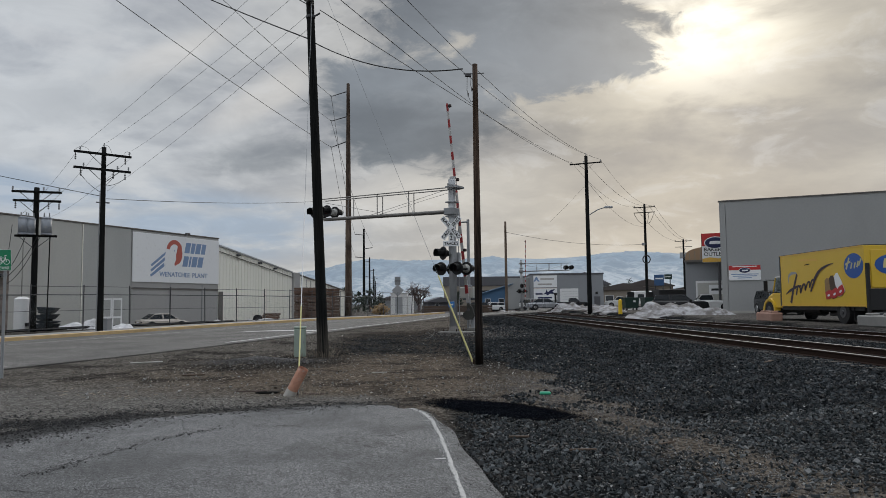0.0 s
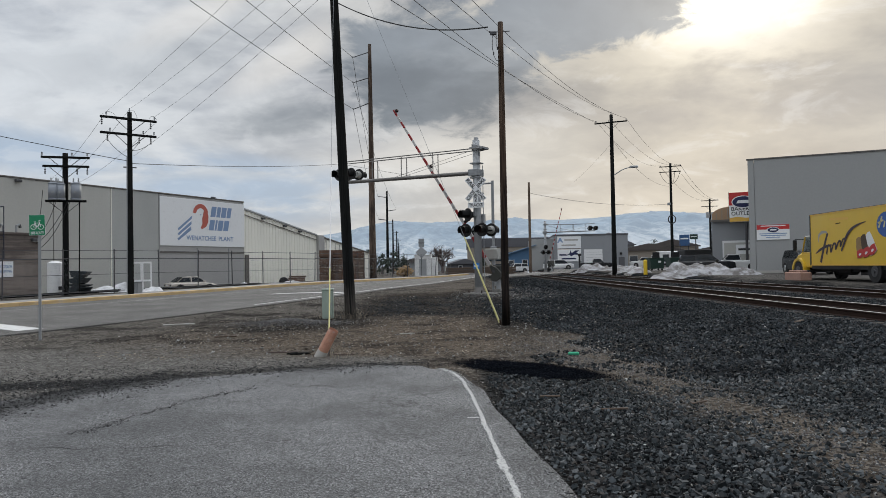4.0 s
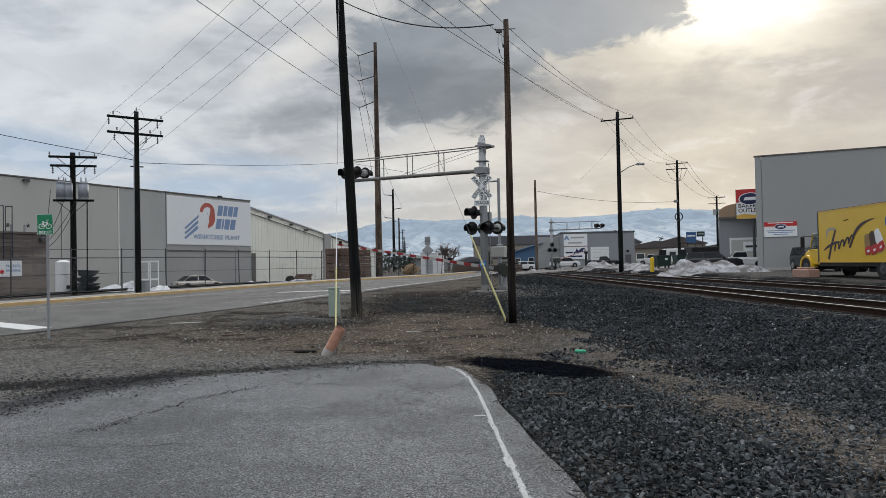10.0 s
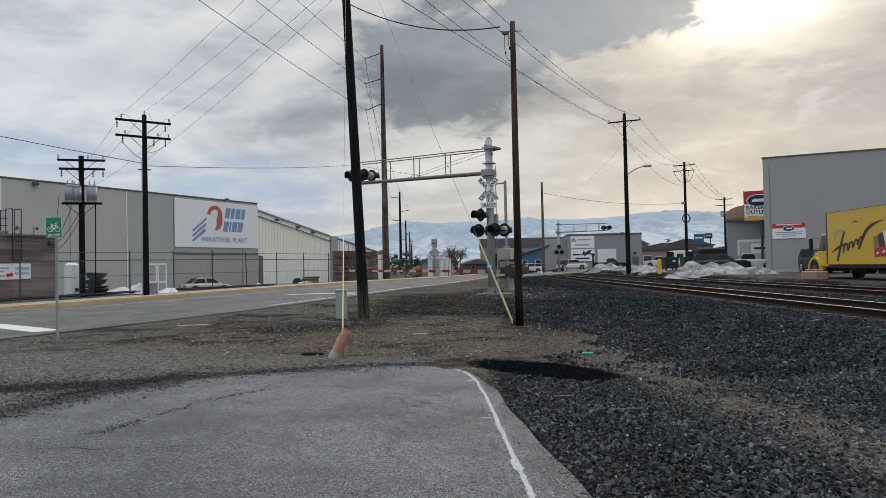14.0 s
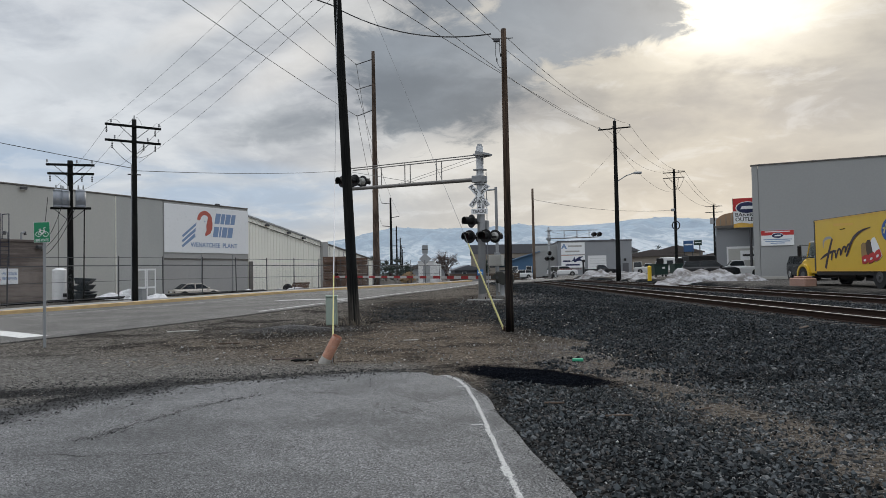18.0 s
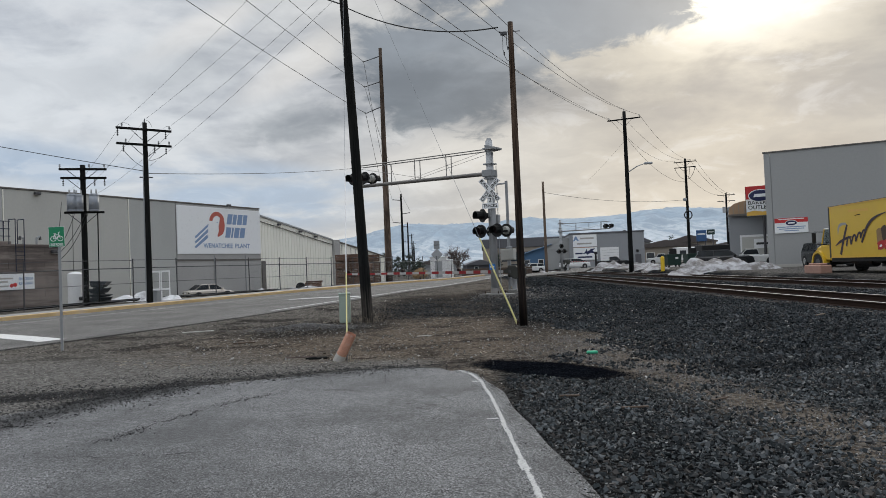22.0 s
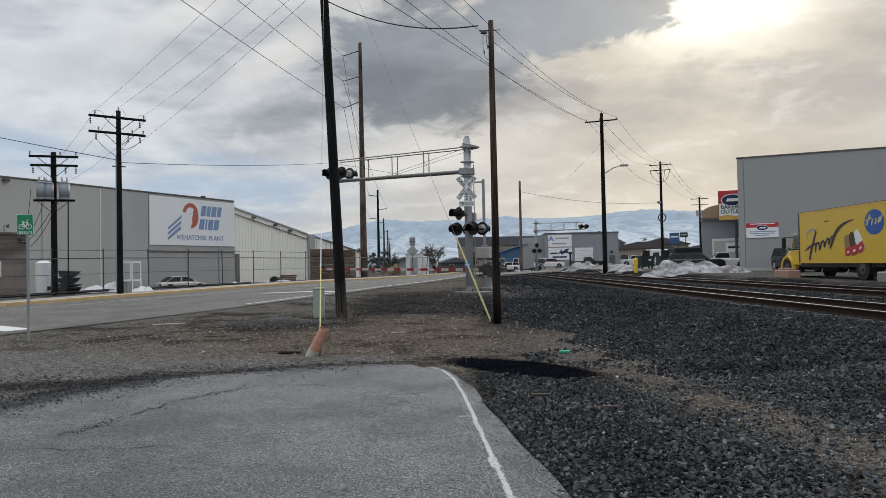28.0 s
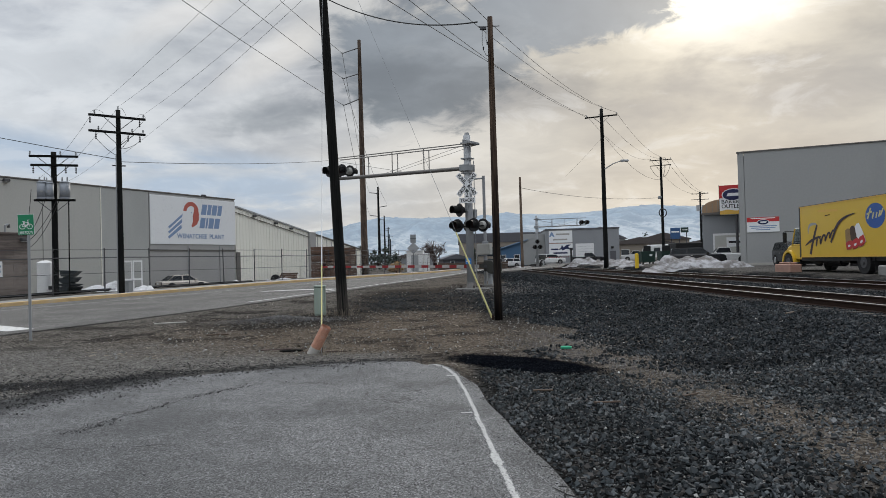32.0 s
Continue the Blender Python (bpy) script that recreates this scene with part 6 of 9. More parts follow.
def build_cables():
    L = lambda z, dx=0.0: (PL.x - LEAN * z + dx, PL.y, z)
    thin = "thin dark overhead power line"
    # crossarm pole to the big pole
    R2 = pose(P2.x, P2.y, 0, 0, 0, 40)
    for p, z, ze in SPANS_TO_PLANT:
        span(R2 @ Vector((p, -0.145, z)), L(ze, -0.08), 0.0055, 0.2, thin)
    # the same line on, away to the left
    for p in (-1.42, 0.0, 1.25):
        span(R2 @ Vector((p, -0.145, 9.6 if p else 10.3)), (-38 + p, 66, 9.5), 0.008, 0.5, thin)
    # service cable across
    span((-33.5, 29.3, 10.7), (P2.x - 0.1, P2.y, 7.5), 0.018, 0.12, "black service cable over the road")
    span((P2.x + 0.1, P2.y, 7.36), (TP.x, TP.y, 13.3), 0.018, 0.35, "black service cable over the road")
    span((8.7, 94.6, 10.9), (FP.x, FP.y, 10.2), 0.022, 0.7, thin)
    # cables that reach the big pole from the left
    span((-13.5, 29.9, 16.5), L(9.8, -0.1), 0.022, 0.1, "thick black cable to the big pole")
    span((-11.4, 30.1, 18.2), L(10.9, -0.1), 0.016, 0.1, "black cable to the big pole")
    # big pole to the slim one and to the lamp pole's line
    span(L(9.65, 0.12), (PR.x - 0.33, PR.y, 7.82), 0.018, 0.35, "sagging black cable between two poles")
    RP = pose(LP.x, LP.y, 0, 0, 0, -23)
    for ze, p, z, sag in SPANS_TO_LAMP:
        span(L(ze, 0.3), RP @ Vector((p, -0.145, z)), 0.013, sag, thin)
    RF = pose(FP.x, FP.y, 0, 0, 0, -23)
    for p in (-1.45, 0.7, 1.45):
        span(RP @ Vector((p if p != 0.7 else -0.1, -0.145, 15.5)), RF @ Vector((p, -0.145, 16.0)), 0.013, 1.3, thin)
        span(RF @ Vector((p, -0.145, 16.0)), (50.7 + p, 149.7, 14.1), 0.02, 1.2, thin)
    span(RP @ Vector((0, 0, 13.6)), RF @ Vector((0, 0, 12.9)), 0.014, 1.3, thin)
    span(RP @ Vector((0, -0.1, 13.2)), (10.2, 66.0, 9.0), 0.007, 0.1, thin)
    # transmission conductors: level over the yard, and on to the far poles
    for i, z in enumerate((24.8, 22.0, 19.05)):
        a = Vector((TP.x - 1.85, TP.y - 0.3, z))
        span(a, (a.x - 8.85, a.y - 58.5, z + 0.2), 0.022, 0.5, "long transmission conductor over the yard")
        span(a, (-16.6 + (-1.9, 1.9, -1.9)[i], 158, 16.8 - 2.3 * i), 0.022, 1.6, "long transmission conductor over the yard")
    # guys with their yellow guards
    g = thing("guy_wire", pose(0, 0, 0), "steel guy wire with a yellow plastic guard beside a pole", "guy wire", "guy wires")
    b = Vector((0.93, 18.95, gz(0.93, 18.95)))
    a = Vector(L(12.3, 0.1))
    part("strand", rod(a, b, 0.0055, 0.0055, 6), M["steel"], g)
    c = b.lerp(a, 0.19)
    part("guard", rod(b.lerp(a, 0.004), c, 0.026, 0.02, 10), M["guard"], g, "yellow plastic guard")
    part("anchor_eye", rod(b + Vector((0, 0, -0.1)), b + Vector((0, 0, 0.12)), 0.03), M["rust"], g)
    g = thing("guy_wire", pose(0, 0, 0), "steel guy wire with a pale yellow guard", "guy wire", "guy wires")
    a, b = Vector(L(11.3, 0.08)), Vector((-2.47, 13.05, gz(-2.47, 13.05)))
    part("strand", rod(a, b, 0.0055, 0.0055, 6), M["steel"], g)
    part("guard", rod(b.lerp(a, 0.01), b.lerp(a, 0.14), 0.015, 0.013, 10), M["guard"], g, "pale yellow plastic guard")
    part("sleeve", rod(b.lerp(a, 0.14), b.lerp(a, 0.34), 0.010, 0.009, 8), M["white"], g, "pale grey sleeve")
    part("anchor_rod", rod(b + Vector((0, 0, -0.1)), b.lerp(a, 0.03), 0.018), M["rust"], g)
    # the leaning, faded orange pipe that is cut open at the top
    p = thing("marker_pipe", pose(-2.62, 13.0, gz(-2.62, 13.0), 8, 29, 0), "leaning faded orange and grey marker pipe", "pipe")
    bm = shape()
    add_rod(bm, (0, 0, -0.05), (0, 0, 0.56), 0.095, 0.092, 18, caps=False)
    add_rod(bm, (0, 0, 0.56), (0, 0, -0.05), 0.078, 0.08, 18, caps=False)
    part("shell", bm, M["orange"], p)
    part("ground_collar", rod((0, 0, -0.03), (0, 0, 0.13), 0.099, 0.097, 18), M["concrete"], p, "bare grey foot")


# ---- crossing signals ----
AX = Vector((-0.86, 0.51, 0)).normalized()        # over the road
AT = math.degrees(math.atan2(AX.y, AX.x)) - 180   # turn of a frame whose -x lies over the road


M["casegrey"] = material("dull_olive_grey_paint", (0.055, 0.056, 0.05), 0.75, 0.1, 0.2)
M["armsteel"] = material("weathered_arm_steel", (0.22, 0.21, 0.20), 0.65, 0.2, 0.2, 2.0, 25)
M["stripewhite"] = material("weathered_white_stripe", (0.42, 0.41, 0.40), 0.6, vary=0.15, scale=6)
M["stripered"] = material("weathered_red_stripe", (0.27, 0.022, 0.024), 0.6, vary=0.15, scale=6)


def lamp_pair(parent, z, x0, face, name="flasher", places=(-0.38, 0.38)):
    """Two round black backboards with hoods and lenses; face: -1 towards the reader, 1 away."""
    for dx in places:
        b = shape()
        add_rod(b, (x0 + dx, face * 0.30, z), (x0 + dx, face * 0.33, z), 0.30, 0.30, 20)
        f = part(name, b, M["black"], parent, "black round signal with a hood")
        b = shape()
        add_rod(b, (x0 + dx, face * 0.32, z), (x0 + dx, face * 0.10, z), 0.2, 0.15, 16)
        part("lamp_case", b, M["whitelens" if face > 0 else "black"], f, "pale lamp case" if face > 0 else "")
        b = shape()
        add_rod(b, (x0 + dx, face * 0.335, z), (x0 + dx, face * 0.35, z), 0.155, 0.155, 16)
        part("lens", b, M["lampred"], f, "dark red lens")
        b = shape()
        k = 9
        for i in range(k):
            a0, a1 = radians(-40 + 260 * i / k), radians(-40 + 260 * (i + 1) / k)
            p0, p1 = (math.cos(a0) * 0.2, math.sin(a0) * 0.2), (math.cos(a1) * 0.2, math.sin(a1) * 0.2)
            vs = [b.verts.new((x0 + dx + p[0], face * yy, z + p[1])) for p, yy in ((p0, 0.335), (p1, 0.335), (p1, 0.72), (p0, 0.72))]
            b.faces.new(vs)
        bmesh.ops.solidify(b, geom=b.faces[:], thickness=0.012)
        part("hood", b, M["black"], f)


def signal_mast(m, label, height=6.92, arm=7.6, flip=1.0):
    """A mast with a truss arm over the road on its -x side (flip -1: on its +x side)."""
    o = thing("crossing_signal", m, label, "crossing signal", "crossing signals")
    f = flip
    mast = part("mast", rod((0, 0, 0.1), (0, 0, height), 0.18, 0.168, 20), M["silver"], o, smooth=True)
    part("cap", rod((0, 0, height), (0, 0, height + 0.12), 0.12, 0.1, 12), M["silver"], mast)
    part("base_plate", box(-0.42, 0.42, -0.42, 0.42, 0.0, 0.06, 0.01), M["darksteel"], o)
    part("base_collar", rod((0, 0, 0.06), (0, 0, 0.30), 0.21, 0.19, 16), M["armsteel"], o)
    for sx in (-0.33, 0.33):
        for sy in (-0.33, 0.33):
            part("anchor_bolt", rod((sx, sy, 0.05), (sx, sy, 0.17), 0.025, seg=6), M["rust"], o)
    for z in (height - 0.35, height - 1.05, height - 1.7, height - 2.4):
        part("clamp", box(-0.24, 0.24, -0.22, 0.22, z - 0.03, z + 0.03, 0.01), M["steel"], o)
    zt, zb = height - 0.42, height - 1.36
    for y in (-0.3, 0.3):
        part("top_rail", rod((0.4 * f, y, zt), (-arm * f, y, zt + 0.08), 0.026), M["armsteel"], o)
        part("bottom_chord", rod((0.2 * f, y * 0.6, zb - 0.12), (-arm * f, y * 0.6, zb + 0.03), 0.07, 0.06, 10), M["armsteel"], o)
        for x in (-2.2, -4.0, -5.75):
            part("post", rod((x * f, y * 0.75, zt + 0.02), (x * f, y * 0.75, zb - 0.08), 0.024), M["armsteel"], o)
        part("stay", rod((-0.2 * f, y, zt - 0.1), (-f * arm * 0.6, y * 0.6, zb), 0.009, seg=6), M["armsteel"], o)
        part("stay", rod((-f * arm * 0.95, y, zt - 0.1), (-f * arm * 0.45, y * 0.6, zb), 0.009, seg=6), M["armsteel"], o)
    part("walkway", prism([(-0.3 * f, zb - 0.14), (-arm * f, zb + 0.01), (-arm * f, zb + 0.05), (-0.3 * f, zb - 0.10)], 0.4), M["armsteel"], o).location.y = -0.2
    part("root_box", box(-0.30, 0.22, -0.27, 0.27, zb - 0.27, zb + 0.04, 0.02), M["steel"], o)
    part("top_bracket", prism([(-0.1, zt - 0.08), (0.5, zt - 0.02), (0.5, zt + 0.06), (-0.1, zt + 0.22)], 0.5), M["steel"], o).location.y = -0.25
    for face in (-1, 1):
        lamp_pair(o, zb + 0.40, -f * (arm - 0.2), face)
    # ladder at the back
    for x, y in ((0.28, 0.05), (0.13, 0.31)):
        part("ladder_rail", rod((x, y, 0.3), (x, y, zb + 0.2), 0.016), M["steel"], o)
    for k in range(15):
        part("rung", rod((0.28, 0.05, 0.6 + 0.33 * k), (0.13, 0.31, 0.6 + 0.33 * k), 0.010, seg=6), M["steel"], o)
    return o


def build_signals():
    x, y = 0.66, 32.5
    o = signal_mast(pose(x, y, gz(x, y) - 0.02, 0, 0, AT), "silver crossing signal mast with a truss arm over the road")
    # crossbuck: two white blades with black letters, facing the traffic
    face = pose(0.1, -0.30, 4.67, 0, 0, 20) @ Matrix.Scale(1.02, 4)
    for ang, words in ((-50, ("RAIL", "ROAD")), (50, ("CROS", "SING"))):
        R = face @ pose(0, -0.01 if ang > 0 else -0.04, 0, 0, -ang, 0)
        bl = part("blade", box(-0.61, 0.61, -0.008, 0.008, -0.114, 0.114, 0.004, R), M["signwhite"], o, "white crossbuck blade")
        for w, xx in ((words[0], -0.325), (words[1], 0.325)):
            t = writing(w, 0.21, M["blackletter"], bl, (0, 0, 0), Matrix.Identity(4), width=0.50)
            t.data.transform(R @ Matrix.Translation((xx, -0.011, 0)) @ FACE_S)
    R = face @ pose(0, -0.02, -0.45, 0, 0, 0)
    pl = part("number_board", box(-0.11, 0.11, -0.008, 0.008, -0.13, 0.13, 0.004, R), M["signwhite"], o)
    t = writing("2", 0.27, M["blackletter"], pl, (0, 0, 0), Matrix.Identity(4))
    t.data.transform(R @ Matrix.Translation((0, -0.011, 0)) @ FACE_S)
    R = face @ pose(0, -0.02, -0.69, 0, 0, 0)
    pl = part("tracks_board", box(-0.36, 0.36, -0.008, 0.008, -0.12, 0.12, 0.004, R), M["signwhite"], o)
    t = writing("TRACKS", 0.20, M["blackletter"], pl, (0, 0, 0), Matrix.Identity(4), width=0.6)
    t.data.transform(R @ Matrix.Translation((0, -0.011, 0)) @ FACE_S)
    part("sign_bracket", box(-0.05, 0.05, -0.28, 0.1, 3.5, 4.7), M["steel"], o)
    # flashers: a low pair to each side, one turned aside above
    part("flasher_bar", box(-0.75, 0.75, -0.04, 0.04, 2.78, 2.86, 0.01), M["black"], o)
    lamp_pair(o, 2.86, -0.02, -1, places=(-0.42, 0.42))
    lamp_pair(o, 2.86, 0.16, 1, places=(-0.36, 0.36))
    side = thing_part(o, "side_flasher", pose(-0.14, -0.1, 3.55, 0, 0, -26))
    lamp_pair(side, 0.0, 0.0, -1, "flasher_head", (0.0,))
    part("blue_tag", box(-0.15, 0.15, -0.19, -0.17, 1.12, 1.38, 0.005), M["bluetag"], o, "small blue notice plate")
    part("tag_bar", box(-0.1, 0.1, -0.195, -0.191, 1.22, 1.28), M["signwhite"], o)
    part("junction_box", box(-0.2, 0.2, 0.18, 0.4, 3.2, 3.6, 0.02), M["silver"], o)

    c = thing("relay_cabinet", pose(1.36, 33.75, gz(1.36, 33.75) - 0.02, 0, 0, AT), "pale grey relay cabinet on a pipe behind the gate", "cabinet")
    part("pipe", rod((0, 0, 0), (0, 0, 1.5), 0.06), M["steel"], c)
    part("body", box(-0.34, 0.34, -0.15, 0.15, 1.48, 2.0, 0.02), M["tilt"], c)
    part("cabinet_door", box(-0.29, 0.29, -0.165, -0.151, 1.53, 1.95, 0.005), M["tilt"], c)
    pad = thing("concrete_pad", pose(1.6, 31.7, gz(1.6, 31.7) - 0.05, 0, 0, AT), "thin worn concrete pad beside the signal mast", "pad", kind="structure")
    part("slab", box(-1.7, -0.1, -0.35, 0.35, 0, 0.085, 0.01), M["block_grey"], pad)
    # the gate beside the mast
    gx, gy = 1.45, 33.27
    g = thing("crossing_gate", pose(gx, gy, gz(gx, gy) - 0.02, 0, 0, AT), "crossing gate with a red and white striped arm", "gate", "crossing gates")
    gate_parts(g, 0.96, 9.8)
    # far side, facing the other way
    fx, fy = 11.4, 101.0
    signal_mast(pose(fx, fy, 0.45, 0, 0, 6), "far grey crossing signal mast with a truss arm", 7.0, 7.0, -1.0)
    far_pair(fx, fy)
    g2 = thing("crossing_gate", pose(fx + 0.5, fy - 0.9, 0.5, 0, 0, 180 + 52), "far crossing gate with a striped arm", "gate", "crossing gates")
    gate_parts(g2, 1.2, 8.6)
    return g, g2


def far_pair(x, y):
    o = thing("crossing_flasher", pose(x, y, 0.45, 0, 0, 6), "pair of black round crossing flashers on a post", "signal")
    part("bracket", box(-0.8, 0.8, -0.25, -0.17, 2.7, 2.78), M["black"], o)
    lamp_pair(o, 2.75, 0.0, -1)
    lamp_pair(o, 3.5, 0.0, -1, places=(0.0,))
    return o


def thing_part(parent, name, m):
    b = shape()
    add_rod(b, (0, 0, -0.12), (0, 0, 0.12), 0.06, 0.06, 10)
    ob = part(name, b, M["black"], parent)
    ob.matrix_local = m
    return ob


def gate_parts(g, pz, length):
    """Stand, mechanism case, counterweights, and the striped arm that turns about x = 0, z = pz."""
    part("stand", rod((0, 0.25, 0.0), (0, 0.25, pz), 0.12, 0.11, 14), M["silver"], g)
    part("footing", box(-0.22, 0.22, 0.03, 0.47, 0.0, 0.14, 0.02), M["block_grey"], g)
    part("case", box(-0.24, 0.26, 0.05, 0.45, pz - 0.25, pz + 0.28, 0.04), M["casegrey"], g)
    part("case_door", box(-0.19, 0.21, 0.03, 0.049, pz - 0.19, pz + 0.22, 0.01), M["casegrey"], g)
    b = shape()
    add_rod(b, (0, -0.2, 0), (0, 0.62, 0), 0.07, 0.07, 12)
    arm = part("arm", b, M["darksteel"], g, "striped arm")
    arm.matrix_local = pose(0, 0, pz)
    # counterweights behind the pivot
    for y in (-0.14, 0.56):
        bar = shape()
        add_prism(bar, [(-0.30, -0.05), (0.02, -0.10), (0.12, -0.30), (0.30, -0.34), (0.44, -0.2), (0.46, 0.12), (0.28, 0.26), (-0.05, 0.2), (-0.30, 0.05)], y - 0.05, y + 0.05)
        part("counterweight", bar, M["casegrey"], arm)
    n = 24
    x0 = -0.35
    step = (length - 0.35) / n
    for i in range(n):
        a, b2 = i / n, (i + 1) / n
        h0, h1 = 0.075 - 0.03 * a, 0.075 - 0.03 * b2
        bm = shape()
        add_prism(bm, [(x0 - step * i, -h0), (x0 - step * (i + 1), -h1), (x0 - step * (i + 1), h1), (x0 - step * i, h0)], -0.2, -0.15)
        part("stripe", bm, M["stripered" if i % 2 else "stripewhite"], arm, "red stripe" if i % 2 else "white stripe")
    for f in (0.28, 0.62, 0.985):
        bm = shape()
        add_box(bm, -length * f - 0.07, -length * f + 0.07, -0.24, -0.1, 0.05, 0.20, 0.02)
        part("arm_lamp", bm, M["lampred"], arm, "small red arm lamp")


build_poles()
build_cables()
GATE, GATE_FAR = build_signals()


# ---- vehicles: local +x is the front, z = 0 the ground ----
def wheel(parent, x, y, r, w, name="wheel"):
    b = shape()
    add_rod(b, (x, y - w / 2, r), (x, y + w / 2, r), r, r, 18)
    t = part(name, b, M["rubber"], parent)
    s = -1 if y < 0 else 1
    b = shape()
    add_rod(b, (x, y + s * (w / 2 - 0.02), r), (x, y + s * (w / 2 + 0.012), r), r * 0.62, r * 0.55, 14)
    part("rim", b, M["chrome"], t)
    return t


def loft(sections, mat, name, parent, label="", smooth=True):
    """A body through cross sections: x, and a ring of (y, z)."""
    bm = shape()
    rings = [[bm.verts.new((x, y, z)) for y, z in ring] for x, ring in sections]
    for a, b in zip(rings[:-1], rings[1:]):
        for i in range(len(a)):
            j = (i + 1) % len(a)
            bm.faces.new((a[i], a[j], b[j], b[i]))
    bm.faces.new(rings[0][::-1])
    bm.faces.new(rings[-1])
    bmesh.ops.recalc_face_normals(bm, faces=bm.faces[:])
    return part(name, bm, mat, parent, label, smooth)


def car(name, m, paint, label, length=4.7, width=1.8, height=1.45, style="sedan", category="car"):
    o = thing(name, m, label, category)
    L, W, H = length, width / 2, height
    g = 0.22
    belt = 0.62 * H if style != "van" else 0.55 * H
    wr = 0.33 if H < 1.6 else 0.38

    def ring(zlow, ztop, w, inset=0.06):
        return [(-w + inset, zlow), (-w, zlow + 0.12), (-w, ztop - 0.10), (-w + inset, ztop), (w - inset, ztop), (w, ztop - 0.10), (w, zlow + 0.12), (w - inset, zlow)]

    hood = 0.52 * H if style in ("sedan",) else 0.60 * H
    tail = {"sedan": 0.62 * H, "van": 0.60 * H, "suv": 0.64 * H, "pickup": 0.62 * H}[style]
    loft([(-L / 2, ring(g + 0.18, tail - 0.06, W * 0.86)), (-L / 2 + 0.12, ring(g + 0.08, tail, W * 0.95)), (-L / 2 + 0.8, ring(g, belt, W)), (0, ring(g, belt, W)), (L * 0.22, ring(g, belt, W)), (L / 2 - 0.45, ring(g, hood, W * 0.97)), (L / 2 - 0.1, ring(g + 0.05, hood - 0.10, W * 0.9)), (L / 2, ring(g + 0.15, hood - 0.24, W * 0.8))], paint, "body", o, smooth=False)
    x0, x1, x2, x3 = {"sedan": (-L * 0.40, -L * 0.22, L * 0.06, L * 0.24), "van": (-L * 0.485, -L * 0.46, L * 0.14, L * 0.36), "suv": (-L * 0.485, -L * 0.44, L * 0.06, L * 0.22), "pickup": (-L * 0.12, -L * 0.09, L * 0.10, L * 0.22)}[style]
    wt = W * 0.78
    loft([(x0, [(-W * 0.93, belt - 0.03), (-W * 0.93, belt), (W * 0.93, belt), (W * 0.93, belt - 0.03)]), (x1, [(-W * 0.93, belt - 0.03), (-wt, H - 0.04), (wt, H - 0.04), (W * 0.93, belt - 0.03)]), (x2, [(-W * 0.93, belt - 0.03), (-wt, H), (wt, H), (W * 0.93, belt - 0.03)]), (x3, [(-W * 0.93, belt - 0.03), (-W * 0.93, belt), (W * 0.93, belt), (W * 0.93, belt - 0.03)])], paint, "cabin", o, smooth=False)
    # glass, laid just outside the cabin
    def side_pane(a, b, s):
        bm = shape()
        def at(x, f):
            yb, yt = W * 0.93, wt
            return (x, s * (yb + (yt - yb) * f + 0.012), belt + (H - belt) * f)
        lo, hi = 0.10, 0.84
        def clampx(x, f):
            return min(max(x, x0 + (x1 - x0) * f + 0.06), x3 + (x2 - x3) * f - 0.06)
        vs = [bm.verts.new(at(clampx(a, lo), lo)), bm.verts.new(at(clampx(b, lo), lo)), bm.verts.new(at(clampx(b, hi), hi)), bm.verts.new(at(clampx(a, hi), hi))]
        bm.faces.new(vs)
        bmesh.ops.solidify(bm, geom=bm.faces[:], thickness=0.008)
        part("side_window", bm, M["glass"], o)
    mid = (x1 + x2) / 2
    for s in (-1, 1):
        if style == "pickup":
            side_pane(x0, x3, s)
        else:
            side_pane(x0, mid - 0.05, s)
            side_pane(mid + 0.05, x3, s)
        part("side_mirror", box(x3 - 0.30, x3 - 0.12, s * W * 0.95, s * (W * 0.95 + 0.17), belt, belt + 0.14, 0.03), paint, o)
        part("door_handle", box(mid + 0.3, mid + 0.48, s * W, s * (W + 0.02), belt - 0.14, belt - 0.11), M["chrome"], o)
    for (xa, xb, nm) in ((x3, x2, "windscreen"), (x0, x1, "rear_window")):
        bm = shape()
        e = 0.015 if nm == "windscreen" else -0.015
        vs = [bm.verts.new(p) for p in ((xa + (xb - xa) * 0.1 + e, -W * 0.84, belt + (H - belt) * 0.1 + 0.01), (xa + (xb - xa) * 0.1 + e, W * 0.84, belt + (H - belt) * 0.1 + 0.01), (xa + (xb - xa) * 0.9 + e, wt * 0.92, belt + (H - belt) * 0.9 + 0.01), (xa + (xb - xa) * 0.9 + e, -wt * 0.92, belt + (H - belt) * 0.9 + 0.01))]
        bm.faces.new(vs)
        bmesh.ops.solidify(bm, geom=bm.faces[:], thickness=0.008)
        part(nm, bm, M["glass"], o)
    if style == "pickup":
        # the bed is not hollowed out: a flat black slab paints its shade
        part("bed_hollow_shade", box(-L / 2 + 0.15, x0 - 0.08, -W * 0.85, W * 0.85, belt - 0.02, belt + 0.012), M["black"], o)
    for s in (-1, 1):
        part("tail_light", box(-L / 2 - 0.005, -L / 2 + 0.12, s * W * 0.55, s * W * 0.88, tail - 0.28, tail - 0.12, 0.02), M["lampred"], o)
        part("headlight", box(L / 2 - 0.16, L / 2 + 0.01, s * W * 0.5, s * W * 0.82, hood - 0.36, hood - 0.24, 0.02), M["whitelens"], o)
        for x in (-L * 0.31, L * 0.30):
            bm = shape()
            add_rod(bm, (x, s * (W - 0.2), wr), (x, s * (W + 0.004), wr), wr * 1.16, wr * 1.16, 18)
            part("wheel_arch", bm, M["black"], o)
            wheel(o, x, s * (W - 0.085), wr, 0.2)
